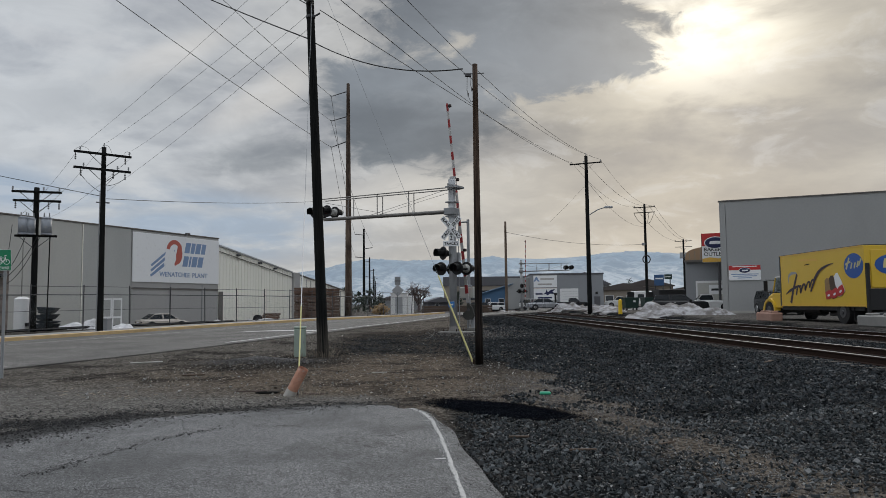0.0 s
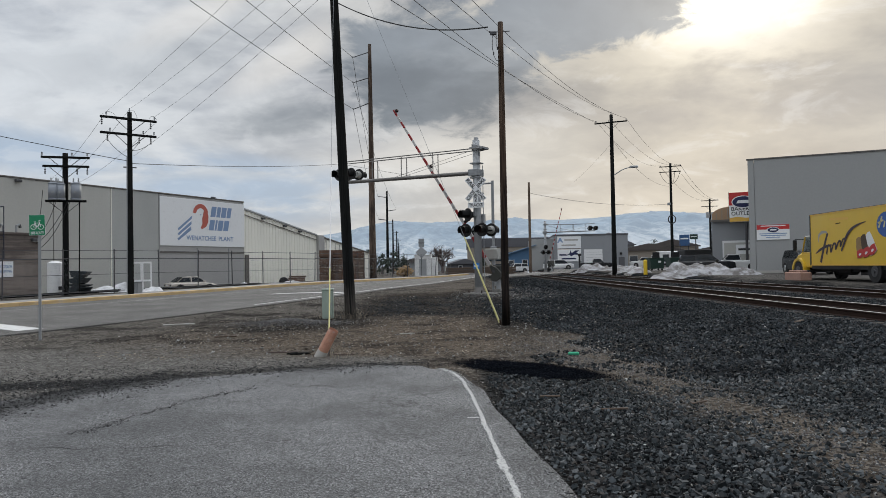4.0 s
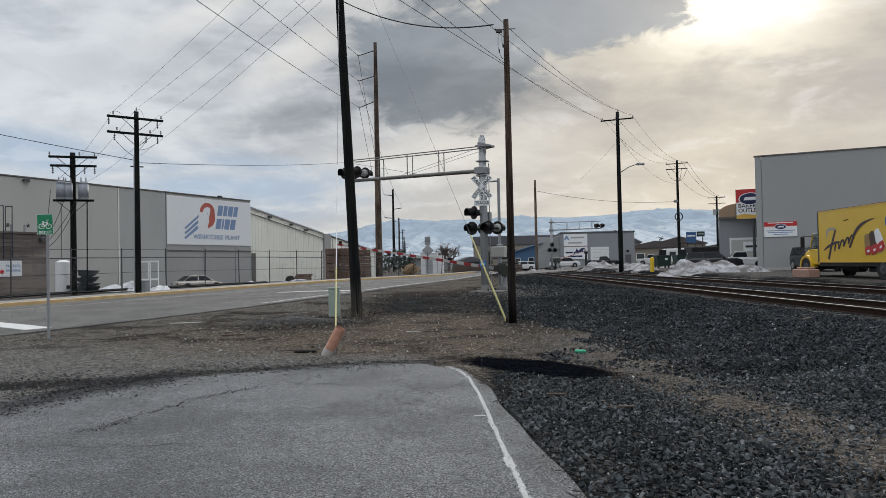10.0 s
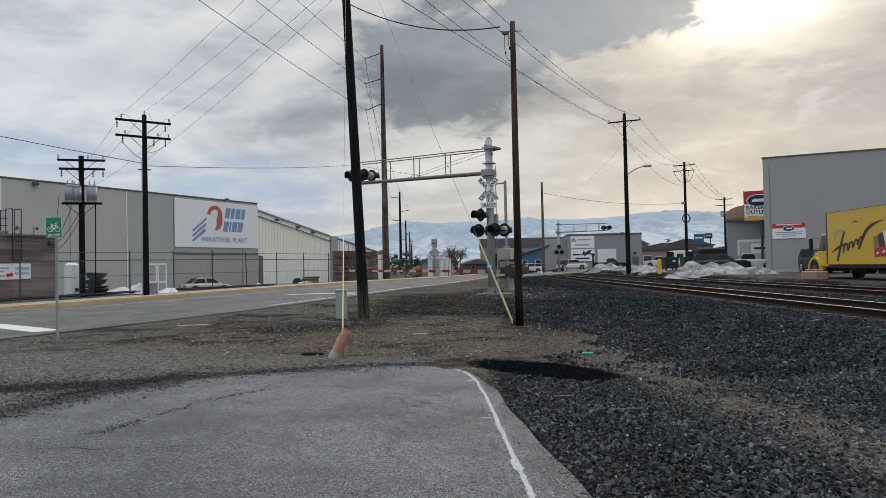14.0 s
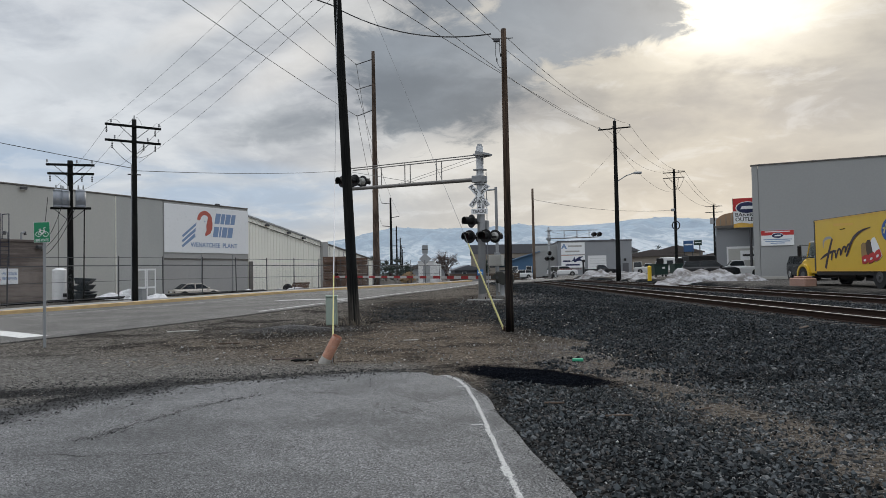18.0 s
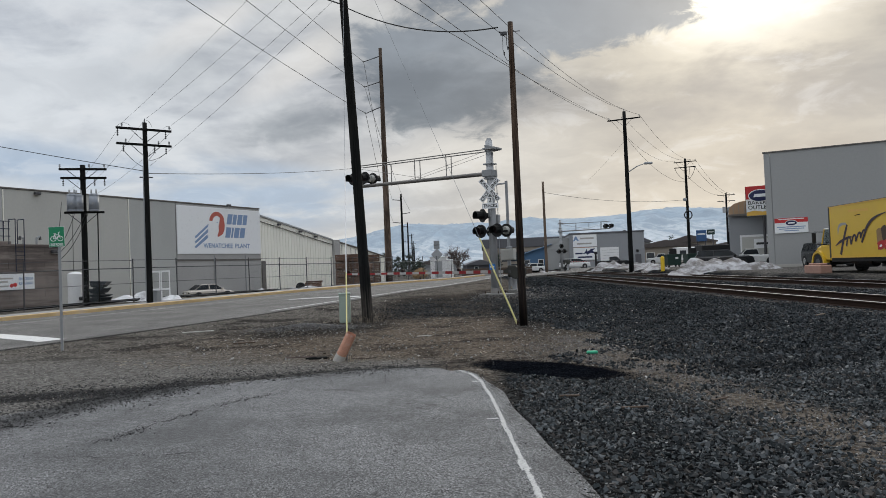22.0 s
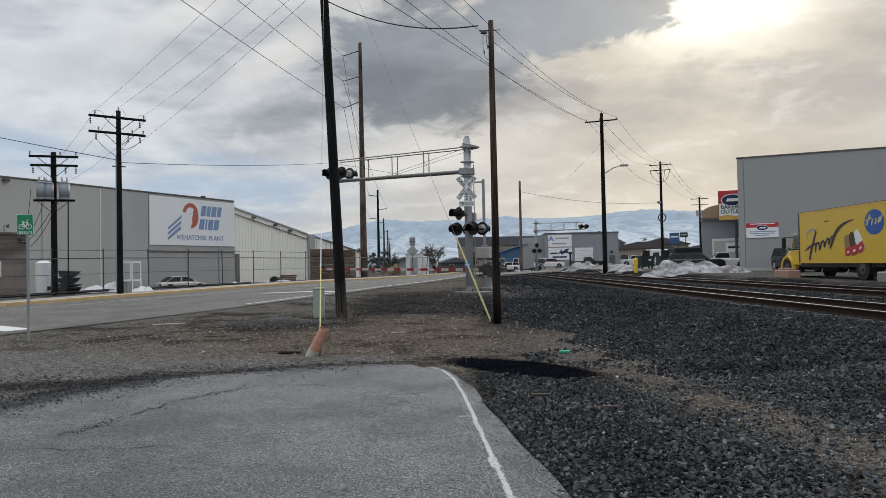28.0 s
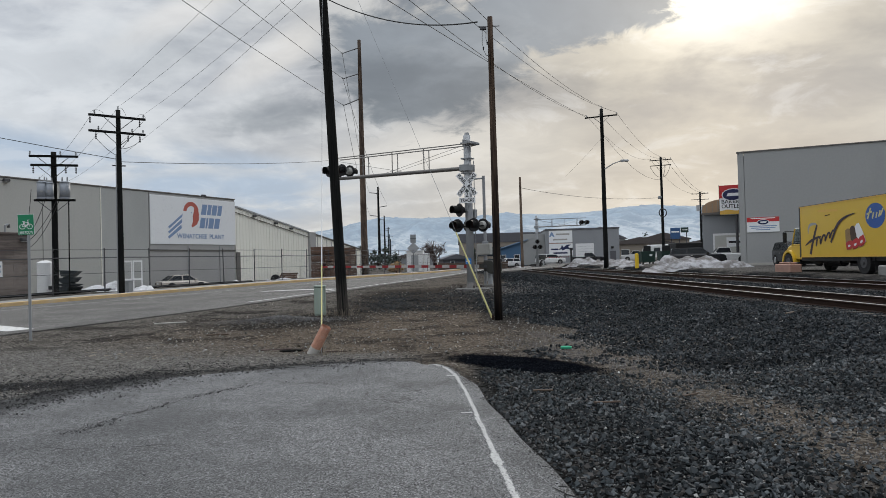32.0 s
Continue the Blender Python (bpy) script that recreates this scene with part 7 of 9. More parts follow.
    part("bumper", box(-L / 2 - 0.05, -L / 2 + 0.1, -W * 0.85, W * 0.85, g + 0.1, g + 0.3, 0.03), paint, o)
    part("bumper", box(L / 2 - 0.1, L / 2 + 0.04, -W * 0.8, W * 0.8, g + 0.08, g + 0.28, 0.03), M["darksteel"] if H > 1.6 else paint, o)
    part("licence_plate", box(-L / 2 - 0.06, -L / 2 - 0.045, -0.17, 0.17, g + 0.36, g + 0.5), M["signwhite"], o)
    return o


def paint(name, c, rough=0.3, metal=0.3):
    return material(name, c, rough, metal, 0.05, 1.0, 6, bump=0.0, spec=0.5)


P_BEIGE, P_WHITE, P_DARK, P_SILVER, P_BLUE = paint("beige_car_paint", (0.55, 0.50, 0.45)), paint("white_car_paint", (0.68, 0.68, 0.68), 0.3, 0.0), paint("dark_car_paint", (0.009, 0.011, 0.014), 0.13, 0.0), paint("silver_car_paint", (0.30, 0.31, 0.33), 0.28, 0.6), paint("blue_car_paint", (0.04, 0.09, 0.2))


def build_cars():
    def at(x, y, turn, z=None):
        return pose(x, y, gz(x, y) + 0.01 if z is None else z, 0, 0, turn)
    car("sedan", at(-23.55, 61.9, 44), P_BEIGE, "beige saloon car parked behind the fence", 4.2, 1.68, 1.36)
    car("minivan", at(14.6, 112.0, 4), P_WHITE, "white minivan parked before the workshop", 4.5, 1.85, 1.55, "van")
    car("pickup_truck", at(20.9, 114.5, -6), P_DARK, "dark pickup parked behind a snow heap", 5.0, 1.9, 1.6, "pickup", "truck")
    car("pickup_truck", at(32.3, 130.1, 172), P_WHITE, "white pickup parked on the far lot", 5.3, 1.9, 1.85, "pickup", "truck")
    car("sport_utility", at(20.8, 62.7, -14), P_DARK, "black sport utility car parked behind the snow heap", 4.6, 1.8, 1.5, "suv")
    car("pickup_truck", at(24.1, 65.3, 166), P_WHITE, "white pickup parked by the shop", 4.6, 1.75, 1.5, "pickup", "truck")
    car("sport_utility", at(22.3, 47.6, 264), P_DARK, "dark sport utility car parked at the warehouse corner", 4.6, 1.85, 1.6, "suv")
    car("hatchback", at(5.6, 118, 170), P_DARK, "dark small car parked by the blue shop", 4.2, 1.75, 1.5, "suv")
    car("hatchback", at(8.6, 121, 200), P_WHITE, "white small car parked by the blue shop", 4.2, 1.75, 1.5, "suv")
    moving = car("sedan", at(13.6, 92.6, -2, 0.68), P_SILVER, "silver saloon car that drives off along the road", 4.7, 1.8, 1.45)
    # motorhome, dark trailer
    o = thing("motorhome", at(32.0, 116.9, 4), "white motorhome with dark windows", "motorhome")
    part("body", box(-0.9, 3, -1.2, 1.2, 0.5, 2.6, 0.12), P_WHITE, o)
    part("cab", box(3, 4.6, -1.05, 1.05, 0.5, 1.9, 0.15), P_WHITE, o)
    for x in (-0.5, 1.4):
        part("window", box(x, x + 1.0, -1.23, -1.2, 1.5, 2.1, 0.005), M["glass"], o)
    for x in (-0.2, 3.4):
        for y in (-1.0, 1.0):
            wheel(o, x, y, 0.4, 0.25)
    o = thing("box_trailer", at(28.6, 90.5, 10), "black box trailer parked on the lot", "trailer")
    part("body", box(-1.75, 1.75, -1.0, 1.0, 0.5, 2.35, 0.06), M["black"], o)
    for y in (-1.0, 1.0):
        wheel(o, 0, y, 0.4, 0.25)
    part("drawbar", box(1.75, 3.6, -0.06, 0.06, 0.5, 0.62), M["darksteel"], o)
    part("jack", rod((3.4, 0, 0), (3.4, 0, 0.6), 0.05), M["darksteel"], o)
    return moving


def build_delivery_truck():
    """Parked beside the track; its nose points away along +y."""
    x, y = 17.2, 29.1
    o = thing("delivery_truck", pose(x, y, gz(18.2, 32) + 0.0, 0, 0, 0), "yellow bakery delivery truck with blue and dark script", "truck")
    z0, z1, Ly, W = 0.74, 3.22, 7.25, 2.4
    part("cargo_box", box(0, W, 0, Ly, z0, z1, 0.04), M["yellow"], o)
    # worn metal rails along the edges
    for zz in (z0 - 0.005, z1 - 0.045):
        part("edge_rail", box(-0.015, 0.0, 0.02, Ly - 0.02, zz, zz + 0.05), M["gold"], o)
    part("roof_rail", box(-0.02, W + 0.02, -0.02, Ly + 0.02, z1, z1 + 0.03, 0.01), M["darksteel"], o)
    part("front_corner", box(-0.02, 0.06, Ly - 0.08, Ly + 0.02, z0, z1, 0.01), M["darksteel"], o)
    # everything on the side is laid on the face x = 0, which looks to -x; u runs from the nose to the rear
    def side(bm, d=0.0):
        bmesh.ops.transform(bm, matrix=Matrix.Translation((-0.004 - d, Ly, 0)) @ pose(0, 0, 0, 0, 0, -90), verts=bm.verts)
        return bm
    def patch(points, mat, name, d=0.0, label=""):
        b = shape()
        add_prism(b, points, -0.004, 0.0)
        part(name, side(b, d), M[mat], o, label)
    def ell(cx, cz, rx, rz, k=28):
        return [(cx + rx * math.cos(math.tau * i / k), cz + rz * math.sin(math.tau * i / k)) for i in range(k)]
    # the maker's flourish: a slash, a crossbar, a rolling wave and a long swoosh, as plain ribbons
    def ribbon(points, widths, mat, d):
        n = 10 * (len(points) - 1)
        ts = np.linspace(0, len(points) - 1, n + 1)
        P = [Vector(p) for p in points]
        def at(t):
            i = min(int(t), len(P) - 2)
            f = t - i
            a, b, c, e = P[max(i - 1, 0)], P[i], P[i + 1], P[min(i + 2, len(P) - 1)]
            return 0.5 * (2 * b + (c - a) * f + (2 * a - 5 * b + 4 * c - e) * f * f + (3 * b - a - 3 * c + e) * f ** 3)
        L_, R_ = [], []
        for t in ts:
            p, q = at(max(t - 0.02, 0)), at(min(t + 0.02, len(P) - 1))
            w = float(np.interp(t / (len(P) - 1), np.linspace(0, 1, len(widths)), widths)) / 2
            nrm = Vector((-(q - p).y, (q - p).x)).normalized() * w
            m = at(t)
            L_.append(m + nrm)
            R_.append(m - nrm)
        b = shape()
        for i in range(n):
            add_prism(b, [tuple(L_[i]), tuple(R_[i]), tuple(R_[i + 1]), tuple(L_[i + 1])], -0.003, 0.0)
        bmesh.ops.remove_doubles(b, verts=b.verts, dist=0.0004)
        part("script_stroke", side(b, d), M[mat], o)
    ribbon([(0.85, 1.85), (0.9, 2.16), (1.15, 2.31), (1.58, 2.32), (1.74, 2.2)], (0.03, 0.13, 0.14, 0.10, 0.05), "silver", 0.0)
    ribbon([(1.74, 2.26), (1.51, 1.88), (1.25, 1.39), (1.03, 0.89)], (0.13, 0.17, 0.17, 0.19), "scriptink", 0.003)
    ribbon([(0.55, 1.31), (1.03, 1.50), (1.64, 1.65), (2.10, 1.70)], (0.04, 0.13, 0.12, 0.05), "scriptink", 0.006)
    ribbon([(1.60, 1.26), (1.76, 1.66), (1.98, 1.62), (2.02, 1.38), (2.26, 1.72), (2.46, 1.72), (2.46, 1.50), (2.72, 1.82), (2.90, 1.82), (2.88, 1.62), (3.12, 1.92), (3.30, 1.92)], (0.12, 0.11, 0.11, 0.11, 0.10, 0.11, 0.10, 0.10), "scriptink", 0.009)
    ribbon([(3.51, 2.14), (3.29, 1.84), (2.96, 1.40)], (0.08, 0.14, 0.12), "scriptink", 0.012)
    ribbon([(3.26, 1.86), (3.59, 2.18), (3.96, 2.39), (4.43, 2.53), (5.03, 2.62)], (0.16, 0.16, 0.13, 0.08, 0.02), "scriptink", 0.015)
    # three packed loaves
    for k, (bx, bz, tx, tz, w, mat) in enumerate(((4.55, 1.10, 4.37, 1.93, 0.50, "drygrass"), (5.06, 1.15, 4.74, 2.02, 0.52, "timber"), (5.56, 1.26, 5.14, 2.10, 0.50, "signwhite"))):
        axis = Vector((tx - bx, tz - bz))
        across_ = Vector((axis.y, -axis.x)).normalized() * (w / 2)
        b0, t0 = Vector((bx, bz)), Vector((tx, tz))
        loaf = [b0 + across_ + across_ * 0.15, b0 + axis * 0.6 + across_, t0 + across_ * 0.7, t0 + axis * 0.06, t0 - across_ * 0.7, b0 + axis * 0.6 - across_, b0 - across_ * 1.15, b0 - axis * 0.06]
        patch([tuple(p) for p in loaf], mat, "loaf_picture", 0.001 + 0.004 * k)
        wrap = [b0 + axis * 0.02 + across_ * 1.05, b0 + axis * 0.36 + across_ * 1.02, b0 + axis * 0.40, b0 + axis * 0.36 - across_ * 1.02, b0 + axis * 0.02 - across_ * 1.05, b0 - axis * 0.05]
        patch([tuple(p) for p in wrap], "red", "loaf_wrap", 0.014 + 0.004 * k)
        patch([tuple(b0 + axis * 0.14 + across_ * 0.42 * math.cos(a) + axis * 0.06 * math.sin(a)) for a in np.linspace(0, math.tau, 13)[:-1]], "signwhite", "loaf_label", 0.026 + 0.004 * k)
    patch([(2.45, 2.64), (2.95, 2.66), (2.9, 2.70), (2.5, 2.68)], "rust", "rust_scar", 0.0, "small rusty scar")
    patch(ell(6.5, 2.42, 0.7, 0.52), "oval_blue", "oval_mark", 0.0, "blue oval mark")
    for (a, b, w) in (((5.5, 2.3), (5.75, 2.75), 0.09), ((5.45, 2.5), (5.85, 2.6), 0.07), ((5.85, 2.3), (5.95, 2.55), 0.08), ((6.1, 2.32), (6.2, 2.55), 0.08), ((6.3, 2.35), (6.42, 2.6), 0.08), ((6.42, 2.4), (6.62, 2.68), 0.08)):
        n = Vector((-(b[1] - a[1]), b[0] - a[0])).normalized() * (w / 2)
        patch([(a[0] + n.x + 0.46, a[1] + n.y), (a[0] - n.x + 0.46, a[1] - n.y), (b[0] - n.x + 0.46, b[1] - n.y), (b[0] + n.x + 0.46, b[1] + n.y)], "guard", "oval_stroke", 0.006)
    patch([(1.9, 2.86), (3.6, 2.79), (3.6, 2.90), (1.9, 2.97)], "gold", "faded_bar", 0.0, "faded line of writing")
    # the back: roll-up door with a blue oval, dark frame, step
    part("rear_frame", box(-0.03, W + 0.03, -0.07, -0.002, z0 - 0.05, z1 - 0.02, 0.01), M["yellow"], o)
    part("rear_door", box(0.22, W - 0.22, -0.10, -0.071, z0 + 0.75, z1 - 0.2, 0.01), M["yellow"], o)
    part("lift_gate", box(0.05, W - 0.05, -0.22, -0.11, z0 - 0.15, z0 + 0.72, 0.02), M["black"], o)
    b = shape()
    add_ball(b, (W / 2, -0.105, z0 + 1.68), 0.85, 1, 0.015, 0.52, 26, 8)
    part("rear_oval", b, M["oval_blue"], o, "blue oval mark")
    for k in range(5):
        b = shape()
        flat_bar(b, 0.68 + 0.23 * k, 0.80 + 0.23 * k, z0 + 1.55, z0 + 1.82 + (0.1 if k == 0 else 0), -0.128, -0.119, 0.07)
        part("oval_stroke", b, M["guard"], o)
    for xx in (-0.02, W - 0.10):
        part("gate_rail", box(xx, xx + 0.13, -0.2, -0.071, z0 - 0.5, z0 + 1.75, 0.01), M["black"], o)
    part("bumper", box(0.2, W - 0.2, -0.25, -0.1, 0.35, 0.5, 0.02), M["darksteel"], o)
    # chassis, wheels, cab and nose
    # black box added to deepen the shade beneath the cargo box
    part("underbody_shade", box(0.1, W - 0.1, 0.3, Ly + 0.1, 0.56, z0 - 0.004), M["black"], o)
    part("chassis", box(0.6, W - 0.6, -0.1, Ly + 2.4, 0.45, 0.72), M["black"], o)
    part("fuel_tank", rod((0.75, 4.6, 0.5), (0.75, 6.0, 0.5), 0.22, 0.22, 14), M["black"], o)
    part("battery_box", box(0.6, 0.95, 3.2, 3.9, 0.3, 0.72, 0.02), M["black"], o)
    for yy, rr in ((1.75, 0.49), (Ly + 1.45, 0.47)):
        for xx in (0.18, W - 0.18):
            b = shape()
            add_rod(b, (xx - 0.15, yy, rr), (xx + 0.15, yy, rr), rr, rr, 22)
            t = part("wheel", b, M["rubber"], o)
            s = -1 if xx < 1 else 1
            part("rim", rod((xx + s * 0.13, yy, rr), (xx + s * 0.165, yy, rr), 0.27, 0.24, 16), M["darksteel"], t)
            part("hub", rod((xx + s * 0.16, yy, rr), (xx + s * 0.21, yy, rr), 0.10, 0.08, 12), M["darksteel"], t)
    part("mud_flap", box(0.05, 0.55, 0.98, 1.0, 0.15, 0.7), M["black"], o)
    part("cab", box(0.12, W - 0.12, Ly + 0.12, Ly + 1.25, 0.62, 1.35, 0.05), M["yellow"], o)
    # upper cab: back wall, roof, posts and clear panes
    part("cab_back", box(0.16, W - 0.16, Ly + 0.10, Ly + 0.16, 1.34, 2.17, 0.01), M["yellow"], o)
    part("dashboard", box(0.25, W - 0.25, Ly + 0.85, Ly + 1.12, 1.33, 1.5, 0.04), M["black"], o)
    part("cab_seat", box(0.35, W - 0.35, Ly + 0.2, Ly + 0.36, 1.3, 1.85, 0.05), M["black"], o)
    part("steering_wheel", rod((0.62, Ly + 0.72, 1.52), (0.62, Ly + 0.75, 1.55), 0.2, 0.2, 14), M["black"], o)
    for xx in (0.16, W - 0.16):
        part("cab_post", rod((xx, Ly + 1.22, 1.34), (xx, Ly + 0.86, 2.18), 0.04, 0.035), M["yellow"], o)
        part("cab_post", rod((xx, Ly + 0.19, 1.34), (xx, Ly + 0.19, 2.18), 0.05), M["yellow"], o)
        part("window_sill", rod((xx, Ly + 0.15, 1.36), (xx, Ly + 1.2, 1.36), 0.035), M["yellow"], o)
        b = shape()
        add_prism(b, [(Ly + 0.2, 1.38), (Ly + 1.18, 1.38), (Ly + 0.84, 2.16), (Ly + 0.2, 2.16)], xx - 0.005, xx + 0.005)
        bmesh.ops.transform(b, matrix=Matrix(((0, 1, 0, 0), (1, 0, 0, 0), (0, 0, 1, 0), (0, 0, 0, 1))), verts=b.verts)
        bmesh.ops.recalc_face_normals(b, faces=b.faces[:])
        part("side_window", b, M["clearpane"], o).visible_shadow = False
    bm = shape()
    vs = [bm.verts.new(p) for p in ((0.18, Ly + 1.21, 1.38), (W - 0.18, Ly + 1.21, 1.38), (W - 0.18, Ly + 0.87, 2.16), (0.18, Ly + 0.87, 2.16))]
    bm.faces.new(vs)
    bmesh.ops.solidify(bm, geom=bm.faces[:], thickness=0.012)
    part("windscreen", bm, M["clearpane"], o).visible_shadow = False
    def pts(w, zl, zt):
        return [(-w, zl), (-w, zt - 0.12), (-w + 0.14, zt), (w - 0.14, zt), (w, zt - 0.12), (w, zl)]
    hood = loft([(Ly + 1.2, pts(0.95, 0.75, 1.42)), (Ly + 2.0, pts(0.9, 0.75, 1.36)), (Ly + 2.45, pts(0.78, 0.6, 1.22))], M["yellow"], "hood", o, smooth=False)
    hood.data.transform(Matrix.Translation((W / 2, 0, 0)) @ Matrix(((0, 1, 0, 0), (1, 0, 0, 0), (0, 0, 1, 0), (0, 0, 0, 1))))
    hood.data.flip_normals()
    for xx in (0.02, W - 0.32):
        b = shape()
        k = 10
        prof = [(Ly + 1.45 + 0.68 * math.cos(math.pi * i / k), 0.5 + 0.62 * math.sin(math.pi * i / k)) for i in range(k + 1)] + [(Ly + 1.45 - 0.54 * math.cos(math.pi * i / k), 0.5 + 0.5 * math.sin(math.pi * i / k)) for i in range(k + 1)]
        add_prism(b, prof, xx, xx + 0.30)
        bmesh.ops.transform(b, matrix=Matrix(((0, 1, 0, 0), (1, 0, 0, 0), (0, 0, 1, 0), (0, 0, 0, 1))), verts=b.verts)
        bmesh.ops.recalc_face_normals(b, faces=b.faces[:])
        part("wing", b, M["yellow"], o)
    for xx in (0.0, W):
        mx = xx * 1.14 - 0.17
        for zz in (1.45, 2.08):
            part("mirror_arm", rod((xx * 0.86 + 0.16, Ly + 1.0, zz - 0.02), (mx, Ly + 1.3, zz), 0.018), M["black"], o)
        part("mirror", box(mx - 0.10, mx + 0.10, Ly + 1.27, Ly + 1.34, 1.5, 2.04, 0.02), M["black"], o)
    part("cab_roof", box(0.16, W - 0.16, Ly + 0.1, Ly + 0.9, 2.17, 2.23, 0.02), M["white"], o, "white cab roof")
    part("door_seam", box(0.112, 0.118, Ly + 0.3, Ly + 0.32, 0.7, 1.36), M["black"], o)
    part("step", box(0.0, 0.3, Ly + 0.3, Ly + 0.75, 0.42, 0.5, 0.02), M["black"], o)
    part("front_bumper", box(0.2, W - 0.2, Ly + 2.4, Ly + 2.55, 0.35, 0.62, 0.03), M["darksteel"], o)
    for (bx, by, w, mm) in ((16.3, 35.6, 1.7, "pink"), (16.55, 26.4, 2.3, "block_grey")):
        z = gz(bx + 0.3, by)
        q = thing("barrier_block", pose(bx, by, z - 0.03), ("reddish" if mm == "pink" else "pale grey") + " concrete barrier block beside the track", "block", "barrier blocks")
        part("body", box(0, 0.6, 0, w, 0, 0.44, 0.05), M[mm], q)
        for k in (0.25, 0.75):
            part("stacking_lug", box(0.12, 0.48, k * w - 0.22, k * w + 0.22, 0.435, 0.53, 0.04), M[mm], q)
            part("lifting_eye", rod((0.3, k * w - 0.08, 0.53), (0.3, k * w + 0.08, 0.55), 0.02), M["rust"], q)


M["signblue"] = material("dull_blue_sheet", (0.03, 0.085, 0.2), 0.5, vary=0.15)
M["scriptink"] = material("dark_purple_sheet", (0.035, 0.022, 0.040), 0.45, vary=0.1)
M["oval_blue"] = material("blue_truck_sheet", (0.02, 0.09, 0.34), 0.4, vary=0.08)
MOVING_CAR = build_cars()
build_delivery_truck()


# ---- fence along the pavement ----
def build_fence():
    N = -34.3
    o = thing("fence", pose(0, 0, 0), "grey chain-link fence with leaning posts behind the pavement", "fence", kind="structure")
    s = 3.32
    tops = []
    while s < 78:
        x, y = on_grid(N, s)
        z = gz(x, y)
        lx, ly = random.uniform(-0.06, 0.06), random.uniform(-0.06, 0.06)
        if s > 58:
            lx = random.uniform(-0.25, 0.25)
        part("fence_post", rod((x, y, z - 0.1), (x + lx, y + ly, z + 2.5), 0.035, 0.033, 8), M["darksteel"], o)
        tops.append((x, y, z, lx, ly))
        s += 3.3
    for h, r in ((1.97, 0.026), (2.42, 0.014), (1.1, 0.012), (0.14, 0.02)):
        for (x0, y0, z0, a0, b0), (x1, y1, z1, a1, b1) in zip(tops[:-1], tops[1:]):
            f = h / 2.5
            part("fence_rail" if r > 0.015 else "tension_wire", rod((x0 + a0 * f, y0 + b0 * f, z0 + h), (x1 + a1 * f, y1 + b1 * f, z1 + h - random.uniform(0, 0.04)), r, r, 6), M["darksteel"], o)
    V, F = [], []
    for (x0, y0, z0, a0, b0), (x1, y1, z1, a1, b1) in zip(tops[:-1], tops[1:]):
        L = math.hypot(x1 - x0, y1 - y0)
        dx, dy = (x1 - x0) / L, (y1 - y0) / L
        lo, hi, q = 0.05, 1.97, 0.11
        k = int((L + hi - lo) / q)
        for i in range(k):
            c = -(hi - lo) + i * q
            for sgn in (1, -1):
                t0, t1 = max(0.0, c), min(L, c + hi - lo)
                if t1 - t0 < 0.1:
                    continue
                za, zb = lo + (t0 - c), lo + (t1 - c)
                if sgn < 0:
                    t0, t1 = L - t0, L - t1
                w = 0.0009
                b = len(V)
                for t, zz in ((t0, za), (t1, zb)):
                    px, py, pz = x0 + dx * t, y0 + dy * t, z0 + zz
                    V += [(px, py, pz - w), (px - dy * w, py + dx * w, pz + w), (px + dy * w, py - dx * w, pz + w)]
                F += [(b, b + 1, b + 4, b + 3), (b + 1, b + 2, b + 5, b + 4), (b + 2, b, b + 3, b + 5)]
    me = bpy.data.meshes.new("chain_link")
    me.from_pydata(V, [], F)
    me.materials.append(M["steel"])
    c = new("chain_link", me)
    c.parent = o
    tagged(c, kind="stuff")
    # long low timber rail along the foot
    for i in range(10):
        s = 3 + i * 4.0
        x0, y0 = on_grid(N - 0.25, s)
        x1, y1 = on_grid(N - 0.25, s + 3.9)
        part("foot_rail", rod((x0, y0, gz(x0, y0) + 0.12), (x1, y1, gz(x1, y1) + 0.12), 0.07, 0.07, 6), M["creosote"], o)


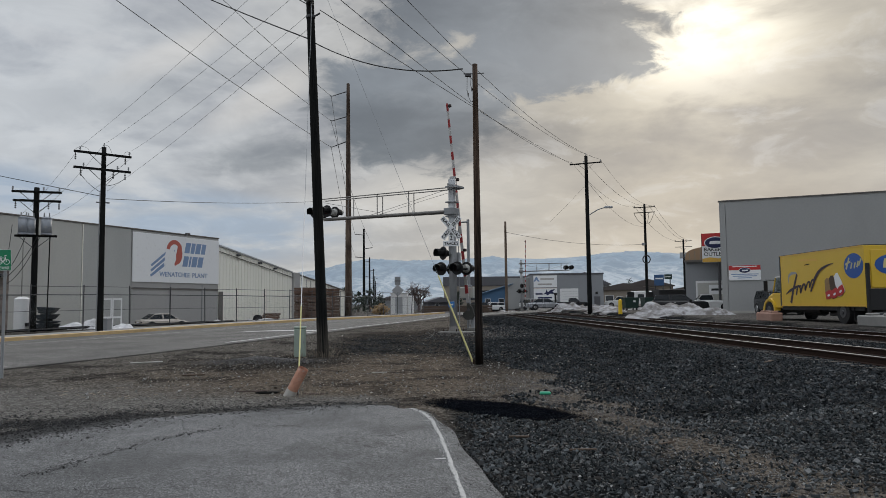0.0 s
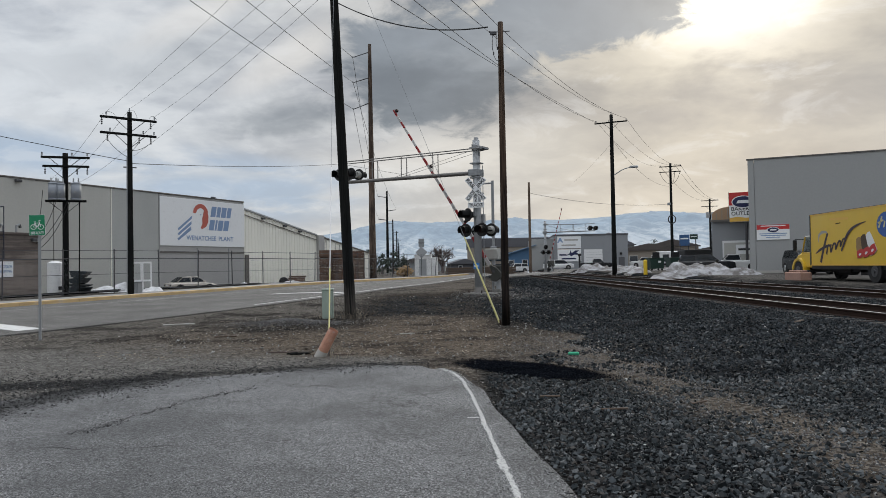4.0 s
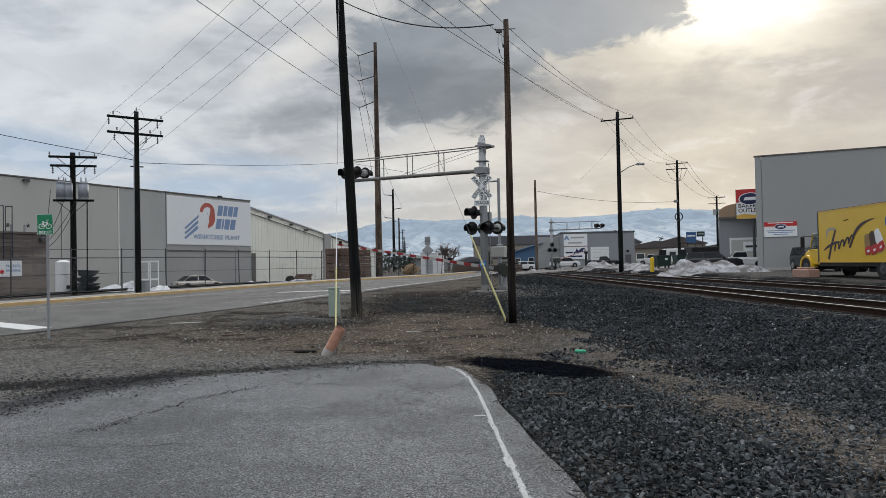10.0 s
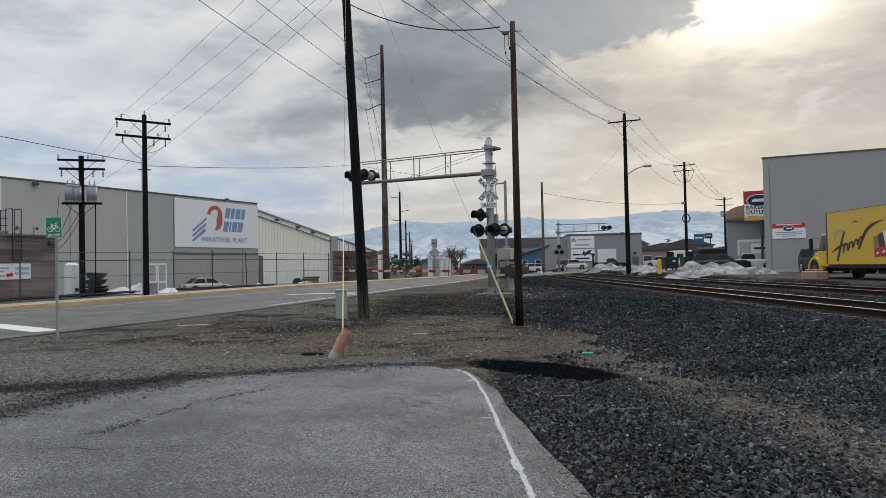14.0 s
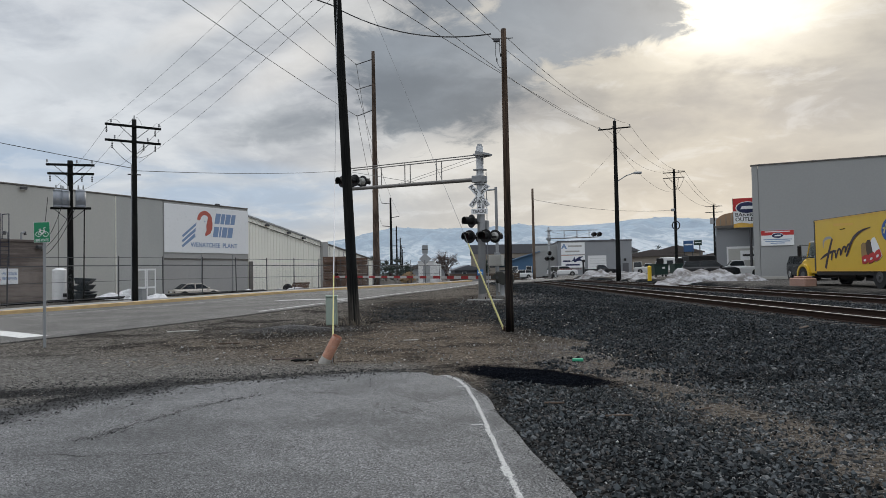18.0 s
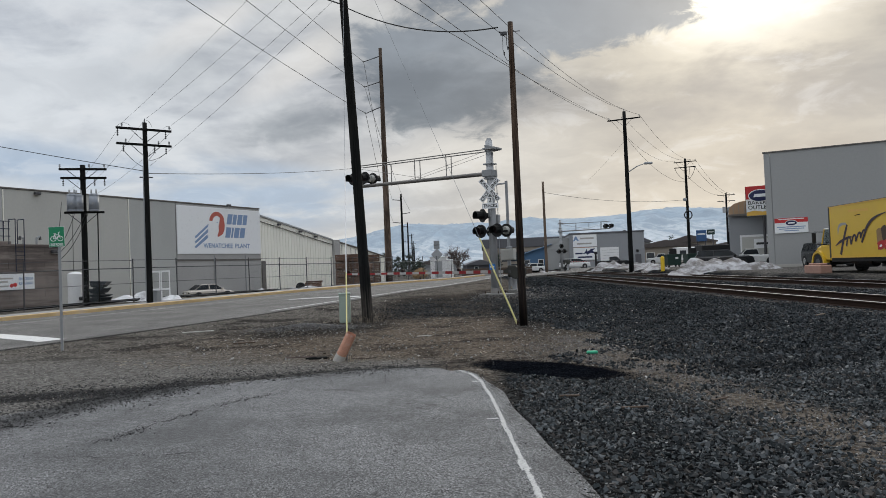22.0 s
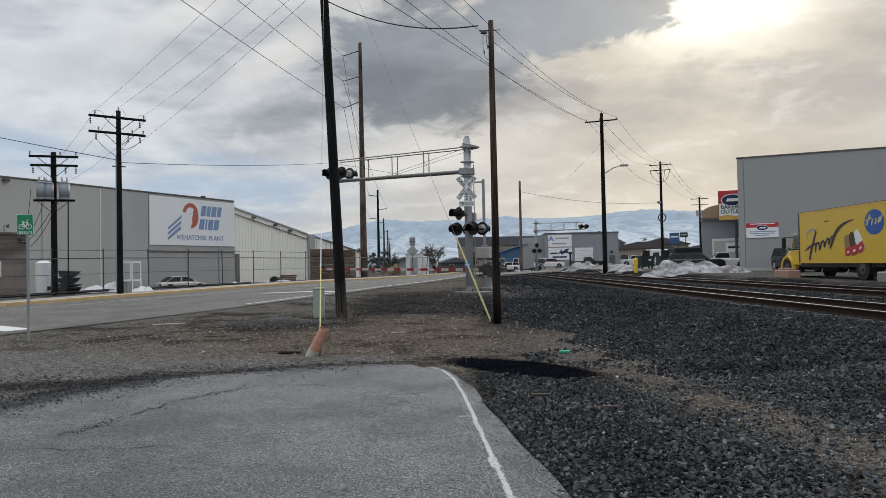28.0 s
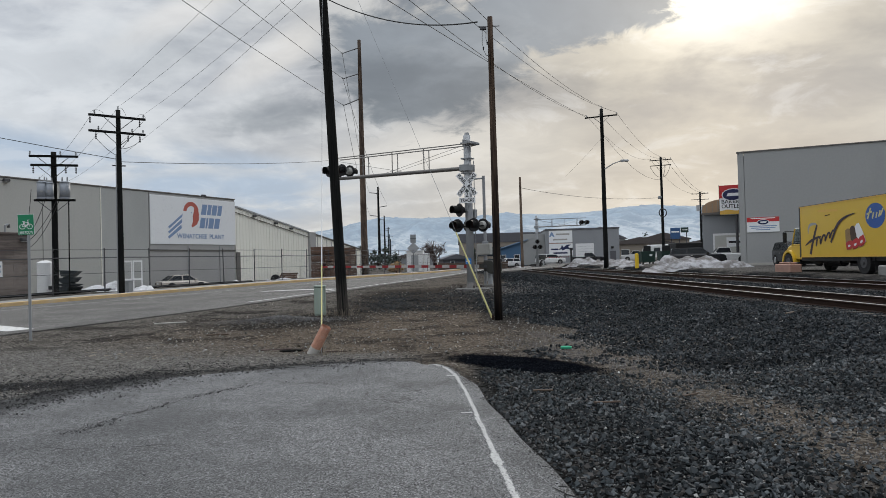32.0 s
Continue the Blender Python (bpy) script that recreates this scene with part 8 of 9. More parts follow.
def build_yard():
    def at(n, s, turn=0):
        x, y = on_grid(n, s)
        return pose(x, y, gz(x, y), 0, 0, -23 + turn)
    def xy(x, y, turn=0):
        return pose(x, y, gz(x, y), 0, 0, turn - 23)
    t = thing("storage_tank", xy(-22.9, 39.9), "white upright plastic storage tank in the yard", "tank")
    part("shell", rod((0, 0, 0), (0, 0, 1.75), 0.40, 0.40, 24), M["white"], t)
    part("dome", rod((0, 0, 1.75), (0, 0, 1.88), 0.40, 0.16, 24), M["white"], t)
    part("valve", box(0.36, 0.55, -0.1, 0.1, 0.25, 0.45, 0.02), M["black"], t)
    for k, (w, z, h, tilt) in enumerate(((0.52, 0.10, 0.26, 0), (0.46, 0.42, 0.10, 3), (0.40, 0.62, 0.24, -2), (0.42, 0.95, 0.30, 4))):
        b = thing("stacked_tray", xy(-21.4, 39.7, 14 * k - 10), "dark blue-grey flared tray in an untidy stack", "tray", "stacked trays")
        b.location.z += z
        bm = shape()
        add_prism(bm, [(-w * 0.75, 0), (w * 0.55, 0), (w * 1.2, h), (w * 1.2, h + 0.03), (-w, h + 0.03), (-w, h)], -0.4, 0.4)
        bmesh.ops.transform(bm, matrix=pose(0, 0, 0, 0, tilt, 0), verts=bm.verts)
        part("tray", bm, M["slate"], b)
        part("skid", box(-w * 0.6, w * 0.4, -0.3, -0.22, -0.1, 0.0), M["slate"], b)
        part("skid", box(-w * 0.6, w * 0.4, 0.22, 0.3, -0.1, 0.0), M["slate"], b)
    for k, (fx, fy) in enumerate(((-19.1, 41.75), (-18.62, 42.0))):
        f = thing("window_frame", xy(fx, fy, 45), "white empty window frame that stands in the yard", "frame", "white frames")
        for a in (-0.26, 0.19):
            part("stile", box(a, a + 0.07, -0.03, 0.03, 0, 1.75), M["white"], f)
        for z in (0.0, 0.6, 1.65):
            part("crossbar", box(-0.19, 0.19, -0.03, 0.03, z, z + 0.1), M["white"], f)
    m = thing("meter_cabinet", xy(-17.85, 39.1), "grey meter cabinet beside the pole", "cabinet")
    part("body", box(-0.19, 0.19, -0.16, 0.16, 0, 0.72, 0.02), M["steel"], m)
    part("lid", box(-0.21, 0.21, -0.18, 0.18, 0.72, 0.77, 0.02), M["steel"], m)
    # stacks of slatted fruit bins
    def fruit_bin(m):
        o = thing("fruit_bin", m, "brown slatted wooden fruit bin in a stack", "bin", "stacked fruit bins")
        for k in range(4):
            z = 0.1 + k * 0.17
            for y in (-0.6, 0.575):
                part("slat", box(-0.6, 0.6, y, y + 0.025, z, z + 0.15), M["bin"], o)
            for x in (-0.6, 0.575):
                part("slat", box(x, x + 0.025, -0.57, 0.57, z, z + 0.15), M["bin"], o)
        for x in (-0.57, 0.5):
            for y in (-0.57, 0.5):
                part("corner_post", box(x, x + 0.07, y, y + 0.07, 0, 0.78), M["bin"], o)
        for x in (-0.5, -0.05, 0.4):
            part("runner", box(x, x + 0.1, -0.6, 0.6, 0, 0.09), M["bin"], o)
        part("floor", box(-0.57, 0.57, -0.57, 0.57, 0.09, 0.11), M["bin"], o)
        return o
    first = fruit_bin(xy(-13.75, 72.7))
    first.location.z += 0.2
    for i, (n, s, k) in enumerate(((-13.75, 72.7, 4), (-12.55, 72.95, 4), (-13.65, 74.0, 4), (-12.45, 74.2, 4), (-11.75, 79.2, 4))):
        for j in range(k):
            if i == 0 and j == 0:
                continue
            m = xy(n + random.uniform(-0.04, 0.04), s + random.uniform(-0.04, 0.04), random.uniform(-2, 2))
            m.translation.z = first.location.z + 0.785 * j
            copy_thing(first, m)
    # scrap heap by the shed
    h = thing("timber_heap", xy(-17.8, 75.95, 20), "stack of old brown timber with a tyre beside the shed", "heap")
    for k in range(18):
        part("beam", box(-0.85, 0.85, -0.1, 0.1, 0, 0.17, 0.01, pose(random.uniform(-0.1, 0.1) + 0.03 * (k // 3), 0.26 * (k % 3), 0.19 * (k // 3), 0, 0, random.uniform(-6, 6))), M["bin"], h)
    part("tyre", rod((-1.3, 0, 0.5), (-1.3, 0.3, 0.5), 0.5, 0.5, 16), M["rubber"], h)


build_fence()
build_yard()


# ---- street furniture and small things near the camera ----
def build_bike_sign():
    x, y = -10.02, 16.82
    o = thing("bike_route_sign", pose(x, y, gz(x, y) - 0.05, 0, 0, 20), "green bicycle route sign on a grey steel post", "sign")
    part("post", box(-0.03, 0.03, -0.02, 0.02, 0, 2.95, 0.004), M["steel"], o)
    pl = part("plate", box(-0.19, 0.19, -0.028, -0.021, 2.62, 3.16, 0.003), M["signwhite"], o)
    part("green_face", box(-0.183, 0.183, -0.031, -0.0285, 2.627, 3.153), M["green"], pl)
    writing("BIKE ROUTE", 0.10, M["signwhite"], pl, (0, -0.033, 2.68), FACE_S, width=0.30, depth=0.002)
    # the bicycle
    def tube(a, b, r=0.008):
        a, b = (a[0] * 0.86, 2.90 + (a[1] - 2.9) * 0.86), (b[0] * 0.86, 2.90 + (b[1] - 2.9) * 0.86)
        part("symbol_line", rod((a[0], -0.034, a[1]), (b[0], -0.034, b[1]), r, r, 6), M["signwhite"], pl)
    for cx in (-0.082, 0.086):
        k = 16
        bm = shape()
        for i in range(k):
            a0, a1 = math.tau * i / k, math.tau * (i + 1) / k
            add_rod(bm, (cx + 0.064 * math.cos(a0), -0.034, 2.84 + 0.064 * math.sin(a0)), (cx + 0.064 * math.cos(a1), -0.034, 2.84 + 0.064 * math.sin(a1)), 0.008, 0.008, 6)
        part("symbol_wheel", bm, M["signwhite"], pl)
    for a, b in (((-0.095, 2.83), (-0.05, 2.97)), ((-0.05, 2.95), (0.07, 2.95)), ((0.1, 2.83), (0.05, 3.02)), ((-0.0, 2.83), (0.065, 2.95)), ((-0.0, 2.83), (-0.05, 2.95)), ((-0.095, 2.83), (0.0, 2.83)), ((-0.085, 2.985), (-0.02, 2.985)), ((0.05, 3.02), (0.1, 3.03))):
        tube(a, b)
    part("bracket", box(-0.04, 0.04, -0.02, 0.03, 2.4, 2.46, 0.005), M["steel"], o)
    pl.matrix_local = Matrix.Translation((-0.05, 0, 2.77)) @ pose(0, 0, 0, 0, -1.5, 0) @ Matrix.Scale(0.9, 4) @ Matrix.Translation((0, 0, -2.89))


def build_pedestal():
    x, y = -4.15, 21.9
    o = thing("cable_pedestal", pose(x, y, gz(x, y) - 0.03, 0, 0, 8), "grey-green metal cable pedestal beside the pole", "cabinet")
    part("body", box(-0.17, 0.17, -0.14, 0.14, 0, 0.86, 0.015), M["pedestal"], o)
    part("cap", box(-0.185, 0.185, -0.155, 0.155, 0.86, 0.93, 0.02), M["pedestal"], o)
    part("door", box(-0.14, 0.14, -0.152, -0.141, 0.06, 0.8, 0.004), M["pedestal"], o)
    part("hasp", box(0.09, 0.12, -0.165, -0.153, 0.42, 0.5), M["steel"], o)


def build_litter():
    def bar(x, y, turn, l, w, h, mat, name, label, cat):
        o = link(name, box(-l / 2, l / 2, -w / 2, w / 2, 0, h, min(w, h) * 0.25), M[mat])
        o.matrix_world = pose(x, y, gz(x, y) + 0.012, 0, 0, turn)
        tagged(o, label, cat)
    bar(-8.1, 20.3, 22, 0.85, 0.09, 0.03, "concrete", "scrap_board", "pale weathered board lying on the gravel", "board")
    bar(1.88, 12.66, -8, 0.19, 0.08, 0.05, "greenplastic", "plastic_scrap", "green piece of plastic lying on the gravel", "litter")
    bar(7.1, 15.6, 50, 0.55, 0.05, 0.04, "timber", "broken_stick", "broken stick lying on the ballast", "stick")
    bar(-3.05, 13.25, 12, 0.34, 0.035, 0.035, "creosote", "broken_stick", "dark broken stick lying by the pipe", "stick")
    bar(-3.2, 13.35, 38, 0.22, 0.03, 0.03, "creosote", "broken_stick", "dark broken stick lying by the pipe", "stick")
    bar(-2.98, 13.4, -20, 0.26, 0.045, 0.04, "wornfoot", "broken_stick", "pale weathered stick lying by the pipe", "stick")
    bar(-3.45, 13.6, 8, 0.62, 0.025, 0.02, "bark", "broken_stick", "thin brown stick lying by the pipe", "stick")
    bar(-2.2, 13.1, -6, 0.38, 0.02, 0.015, "bark", "broken_stick", "thin brown stick lying by the pipe", "stick")
    bar(4.9, 13.0, 62, 0.5, 0.03, 0.025, "wornfoot", "broken_stick", "grey dry stick lying on the ballast", "stick")
    bar(1.6, 7.9, 4, 0.3, 0.025, 0.02, "timber", "broken_stick", "brown splinter lying on the ballast", "stick")
    bar(1.0, 8.7, -3, 0.24, 0.03, 0.02, "timber", "broken_stick", "brown splinter lying on the ballast", "stick")
    bar(2.6, 8.2, 35, 0.26, 0.022, 0.02, "timber", "broken_stick", "brown splinter lying on the ballast", "stick")
    bar(-1.35, 16.9, 10, 0.35, 0.05, 0.02, "concrete", "scrap_board", "pale splinter lying on the earth", "board")
    bar(-5.6, 16.8, 14, 0.5, 0.06, 0.03, "timber", "scrap_board", "brown broken lath lying on the gravel", "board")
    # thin black tube added to draw a small dark crack; no wire lies here
    w = wire("loose_wire", [(0.66, 4.98, 0.04), (0.71, 4.9, 0.06), (0.68, 4.78, 0.05), (0.76, 4.7, 0.05)], 0.005, M["wire"], "thin black tube that marks a small dark crack at the asphalt edge", n=5)
    b = thing("bollard", pose(15.0, 60.2, gz(15.0, 60.2)), "yellow steel bollard beside the track", "bollard")
    part("post", rod((0, 0, 0), (0, 0, 1.15), 0.16, 0.16, 16), M["bollard"], b)
    part("cap", rod((0, 0, 1.15), (0, 0, 1.23), 0.16, 0.06, 16), M["bollard"], b)
    x, y = 20.8, 79.3
    d = thing("dumpster", pose(x, y, gz(x, y), 0, 0, 6), "dark green steel dumpster with an open lid", "dumpster")
    bm = shape()
    add_prism(bm, [(-0.68, 0.2), (0.68, 0.2), (0.8, 1.3), (-0.8, 1.3)], -0.7, 0.7)
    part("bin", bm, M["dumpster"], d)
    part("rim", box(-0.84, 0.84, -0.74, 0.74, 1.3, 1.38, 0.02), M["dumpster"], d)
    part("lid", box(0.0, 0.8, 0.68, 0.74, 1.38, 2.0, 0.02), M["black"], d, "open black lid")
    for sx in (-0.55, 0.55):
        for sy in (-0.5, 0.5):
            part("caster", rod((sx, sy - 0.05, 0.1), (sx, sy + 0.05, 0.1), 0.1, 0.1, 10), M["rubber"], d)
    part("label_plate", box(0.1, 0.4, -0.73, -0.701, 0.85, 1.05), M["signwhite"], d)
    m = d.matrix_world.copy()
    m.translation = Vector((23.4, 80.9, gz(23.4, 80.9)))
    copy_thing(d, m)
    # far billboard
    s = thing("billboard", pose(51.6, 167.3, 0.6, 0, 0, -15), "blue and green advertising boards on posts", "billboard")
    part("panel", box(-1.95, 0.25, 0, 0.2, 4.6, 7.15, 0.02), M["signblue"], s, "blue board")
    part("panel", box(0.35, 2.05, 0.05, 0.25, 6.05, 7.2, 0.02), M["dumpster"], s, "dark green board")
    part("text_bar", box(-1.7, 0.0, -0.01, -0.001, 6.1, 6.4), M["signwhite"], s)
    part("text_bar", box(0.6, 1.8, 0.04, 0.049, 6.55, 6.7), M["signwhite"], s)
    for x in (-1.7, 0.0, 1.6):
        part("post", rod((x, 0.1, 0), (x, 0.1, 5 if x < 1 else 6.1), 0.12), M["darksteel"], s)


build_bike_sign()
build_pedestal()
build_litter()


# ---- snow heaps ----
def snow_heap(cx, cy, lx, ly, h, turn, label, seed, lumps=3.0, peak=2.4):
    k = 46
    bm_v, F = [], []
    c, s = math.cos(radians(turn)), math.sin(radians(turn))
    for j in range(k + 1):
        for i in range(k + 1):
            u, v = -1 + 2 * i / k, -1 + 2 * j / k
            r = math.hypot(u, v)
            px, py = u * lx, v * ly
            x, y = cx + c * px - s * py, cy + s * px + c * py
            n1 = noise.fractal((x * 0.5 + seed, y * 0.5, 0.3), 1.0, 2.0, 4)
            n2 = noise.noise((x * lumps, y * lumps, seed))
            f = max(0.0, 1 - (r * (1 + 0.3 * n1)) ** peak)
            n3 = noise.noise((x * 0.9 + seed * 3, y * 0.9, 1.7))
            z = h * f * (0.62 + 0.5 * n1 + 0.22 * n3) + 0.12 * n2 * (f > 0.02) * min(1, f * 4)
            bm_v.append((x, y, gz(x, y) - 0.06 + max(0.0, z)))
    for j in range(k):
        for i in range(k):
            o = j * (k + 1) + i
            F.append((o, o + 1, o + k + 2, o + k + 1))
    me = bpy.data.meshes.new("snowdrift")
    me.from_pydata(bm_v, [], F)
    me.materials.append(M["cleansnow" if "yard" in label or "kerb" in label else "snow"])
    me.shade_smooth()
    tagged(new("snowdrift", me), label, "snow heap", "snow heaps")


def build_snow():
    far = "old grey snow heap at the edge of the lot"
    snow_heap(16.2, 51.8, 4.0, 2.4, 1.85, -53, "large old snow heap with grey crust beside the track", 1.0, peak=1.25)
    snow_heap(18.1, 49.4, 2.2, 1.5, 0.85, -53, "old snow heap with grey crust beside the track", 4.0)
    snow_heap(15.9, 66.0, 1.3, 1.6, 0.5, -10, far, 2.0)
    snow_heap(16.4, 71.7, 2.2, 2.0, 0.7, -10, far, 3.0)
    snow_heap(15.6, 88.5, 2.8, 2.5, 1.25, 0, far, 5.0)
    snow_heap(19.0, 86.0, 3.2, 2.5, 0.7, 0, far, 6.0)
    snow_heap(10.0, 108.5, 2.0, 2.0, 0.4, 0, far, 7.0)
    snow_heap(24.5, 82.0, 4.0, 3.0, 0.6, 10, far, 8.0)
    near = "low patch of old snow in the yard"
    for x, y, lx, ly, h, sd in ((-20.6, 42.0, 1.7, 0.9, 0.5, 11.0), (-19.9, 41.8, 0.9, 0.6, 0.75, 17.0), (-19.6, 61.6, 1.9, 1.2, 0.7, 12.0), (-18.2, 41.8, 0.8, 0.6, 0.45, 13.0), (-18.2, 73.4, 2.6, 0.9, 1.0, 14.0), (-17.0, 75.0, 1.4, 1.2, 0.3, 15.0), (-9.5, 85, 1.6, 1.6, 0.35, 16.0)):
        snow_heap(x, y, lx, ly, h, 0, near, sd)
    x, y = on_grid(-30.5, 23.2)
    for i in range(2):
        snow_heap(x + 0.6 * i, y + 1.4 * i, 0.2, 0.6, 0.22, -23, "small ridge of snow on the kerb", 20.0 + i)
    p = thing("dark_post", pose(17.0, 106.6, gz(17.0, 106.6)), "dark upright post beside the white minivan", "post")
    part("post", rod((0, 0, 0), (0, 0, 2.0), 0.16, 0.14, 10), M["black"], p)
    part("cap", box(-0.22, 0.22, -0.2, 0.2, 2.0, 2.35, 0.03), M["black"], p)


build_snow()


# ---- plants ----
def bare_tree(x, y, h, spread, label, seed, z=0.4):
    rnd = random.Random(seed)
    o = thing("bare_tree", pose(x, y, z), label, "tree")
    trunk = shape()
    add_rod(trunk, (0, 0, 0), (0, 0, h * 0.2), 0.25, 0.2, 8)
    V, F = [], []

    def limb(a, d, l, r, depth):
        b = a + d * l
        n = len(V)
        side = d.orthogonal().normalized()
        side2 = d.cross(side).normalized()
        for p, q in ((a, r), (b, r * 0.6)):
            for k in range(3):
                an = math.tau * k / 3
                V.append(tuple(p + (side * math.cos(an) + side2 * math.sin(an)) * q))
        for k in range(3):
            F.append((n + k, n + (k + 1) % 3, n + 3 + (k + 1) % 3, n + 3 + k))
        if depth == 0:
            return
        for i in range(rnd.choice((2, 3, 3)) if depth > 1 else 3):
            e = (d + Vector((rnd.uniform(-1, 1) * spread, rnd.uniform(-1, 1) * spread, rnd.uniform(-0.25, 0.45)))).normalized()
            limb(a + d * l * rnd.uniform(0.55, 1.0), e, l * rnd.uniform(0.6, 0.82), r * 0.6, depth - 1)

    for i in range(11):
        d = Vector((rnd.uniform(-0.6, 0.6), rnd.uniform(-0.6, 0.6), 1)).normalized()
        limb(Vector((0, 0, h * rnd.uniform(0.1, 0.2))), d, h * 0.28, 0.11, 5)
    part("trunk", trunk, M["bark"], o)
    me = bpy.data.meshes.new("crown")
    me.from_pydata(V, [], F)
    me.materials.append(M["bark"])
    c = new("crown", me)
    c.parent = o


def dark_bush(x, y, w, h, label, seed, mat="needle", n=900, z=0.3, name="evergreen_tree", cat="tree", cone=True, leaf=0.22):
    rnd = random.Random(seed)
    o = thing(name, pose(x, y, z), label, cat)
    part("trunk", rod((0, 0, 0), (0, 0, h * 0.6), 0.15, 0.06, 7), M["bark"], o)
    clumps = []
    for i in range(26):
        f = rnd.random()
        rr = w * ((1 - f) * 0.9 + 0.12 if cone else math.sqrt(max(0.05, 1 - (2 * f - 1) ** 2)))
        a = rnd.uniform(0, math.tau)
        q = rr * math.sqrt(rnd.random())
        clumps.append((q * math.cos(a), q * math.sin(a), h * (0.12 + 0.86 * f), rnd.uniform(0.18, 0.36) * w))
    V, F = [], []
    for i in range(n):
        cx, cy, cz, cr = rnd.choice(clumps)
        p = Vector((cx, cy, cz)) + Vector((rnd.gauss(0, 0.5), rnd.gauss(0, 0.5), rnd.gauss(0, 0.4))) * cr
        p.z = max(p.z, 0.05)
        d = Vector((rnd.uniform(-1, 1), rnd.uniform(-1, 1), rnd.uniform(-0.6, 0.6))).normalized()
        e = d.orthogonal().normalized()
        s = leaf * rnd.uniform(0.5, 1.3)
        b = len(V)
        V += [tuple(p + d * s), tuple(p + e * s * 0.45), tuple(p - d * s), tuple(p - e * s * 0.45)]
        F.append((b, b + 1, b + 2, b + 3))
    me = bpy.data.meshes.new("crown")
    me.from_pydata(V, [], F)
    me.materials.append(M[mat])
    c = new("crown", me)
    c.parent = o


def build_plants():
    bare_tree(-3.4, 116, 5.0, 0.9, "bare purple-brown tree with a wide twiggy crown", 3)
    for i, (x, y, w, h) in enumerate(((-20.5, 122, 2.6, 3.4), (-16.8, 126, 2.2, 3.9), (-14.5, 128, 2.0, 3.4), (-12.6, 130, 1.9, 3.9), (-11.0, 131, 1.6, 3.0), (-18.5, 140, 2.6, 4.2), (-22.5, 118, 2.2, 3.2))):
        dark_bush(x, y, w, h, "dark evergreen tree behind the road", 30 + i, n=700)
    dark_bush(-7.38, 89.70, 1.1, 1.1, "dry brown bush at the roadside", 50, "drygrass", 600, 0.35, "dry_bush", "bush", False, 0.2)
    bare_tree(-23.5, 130, 5.5, 0.7, "bare brown tree beyond the sheds", 8)
    dark_bush(46.5, 178, 2.2, 6.3, "dark evergreen tree behind the houses", 60, n=600, z=0.6)
    dark_bush(3.4, 138, 1.2, 3.6, "dark evergreen shrub by the houses", 61, n=500)


def dry_tuft(x, y, n, h, seed, label):
    """Dry grass stalks, each a thin bent blade."""
    rnd = random.Random(seed)
    V, F = [], []
    for i in range(n):
        a, r = rnd.uniform(0, math.tau), rnd.uniform(0.12, 0.42)
        p = Vector((x + r * math.cos(a), y + r * math.sin(a) * 0.7, 0))
        p.z = gz(p.x, p.y) - 0.01
        d = Vector((math.cos(a) * rnd.uniform(0.1, 0.9), math.sin(a) * 0.5, 1)).normalized()
        l, w = h * rnd.uniform(0.35, 1.0), 0.004
        side = Vector((-d.y, d.x, 0)).normalized() * w
        q, t = p + d * l * 0.6, p + d * l + Vector((math.cos(a), math.sin(a), -0.3)) * l * 0.25
        b = len(V)
        V += [tuple(p - side), tuple(p + side), tuple(q + side), tuple(q - side), tuple(t)]
        F += [(b, b + 1, b + 2, b + 3), (b + 3, b + 2, b + 4)]
    me = bpy.data.meshes.new("dry_grass")
    me.from_pydata(V, [], F)
    me.materials.append(M["straw"])
    tagged(new("dry_grass", me), label, "grass", kind="stuff")


build_plants()
dry_tuft(PL.x + 0.05, PL.y - 0.1, 60, 0.36, 71, "dry pale grass stalks round the dark pole's foot")
dry_tuft(-4.15, 21.7, 50, 0.25, 72, "dry pale grass stalks by the cable pedestal")
dry_tuft(-2.4, 12.9, 30, 0.14, 73, "few dry grass stalks by the marker pipe")


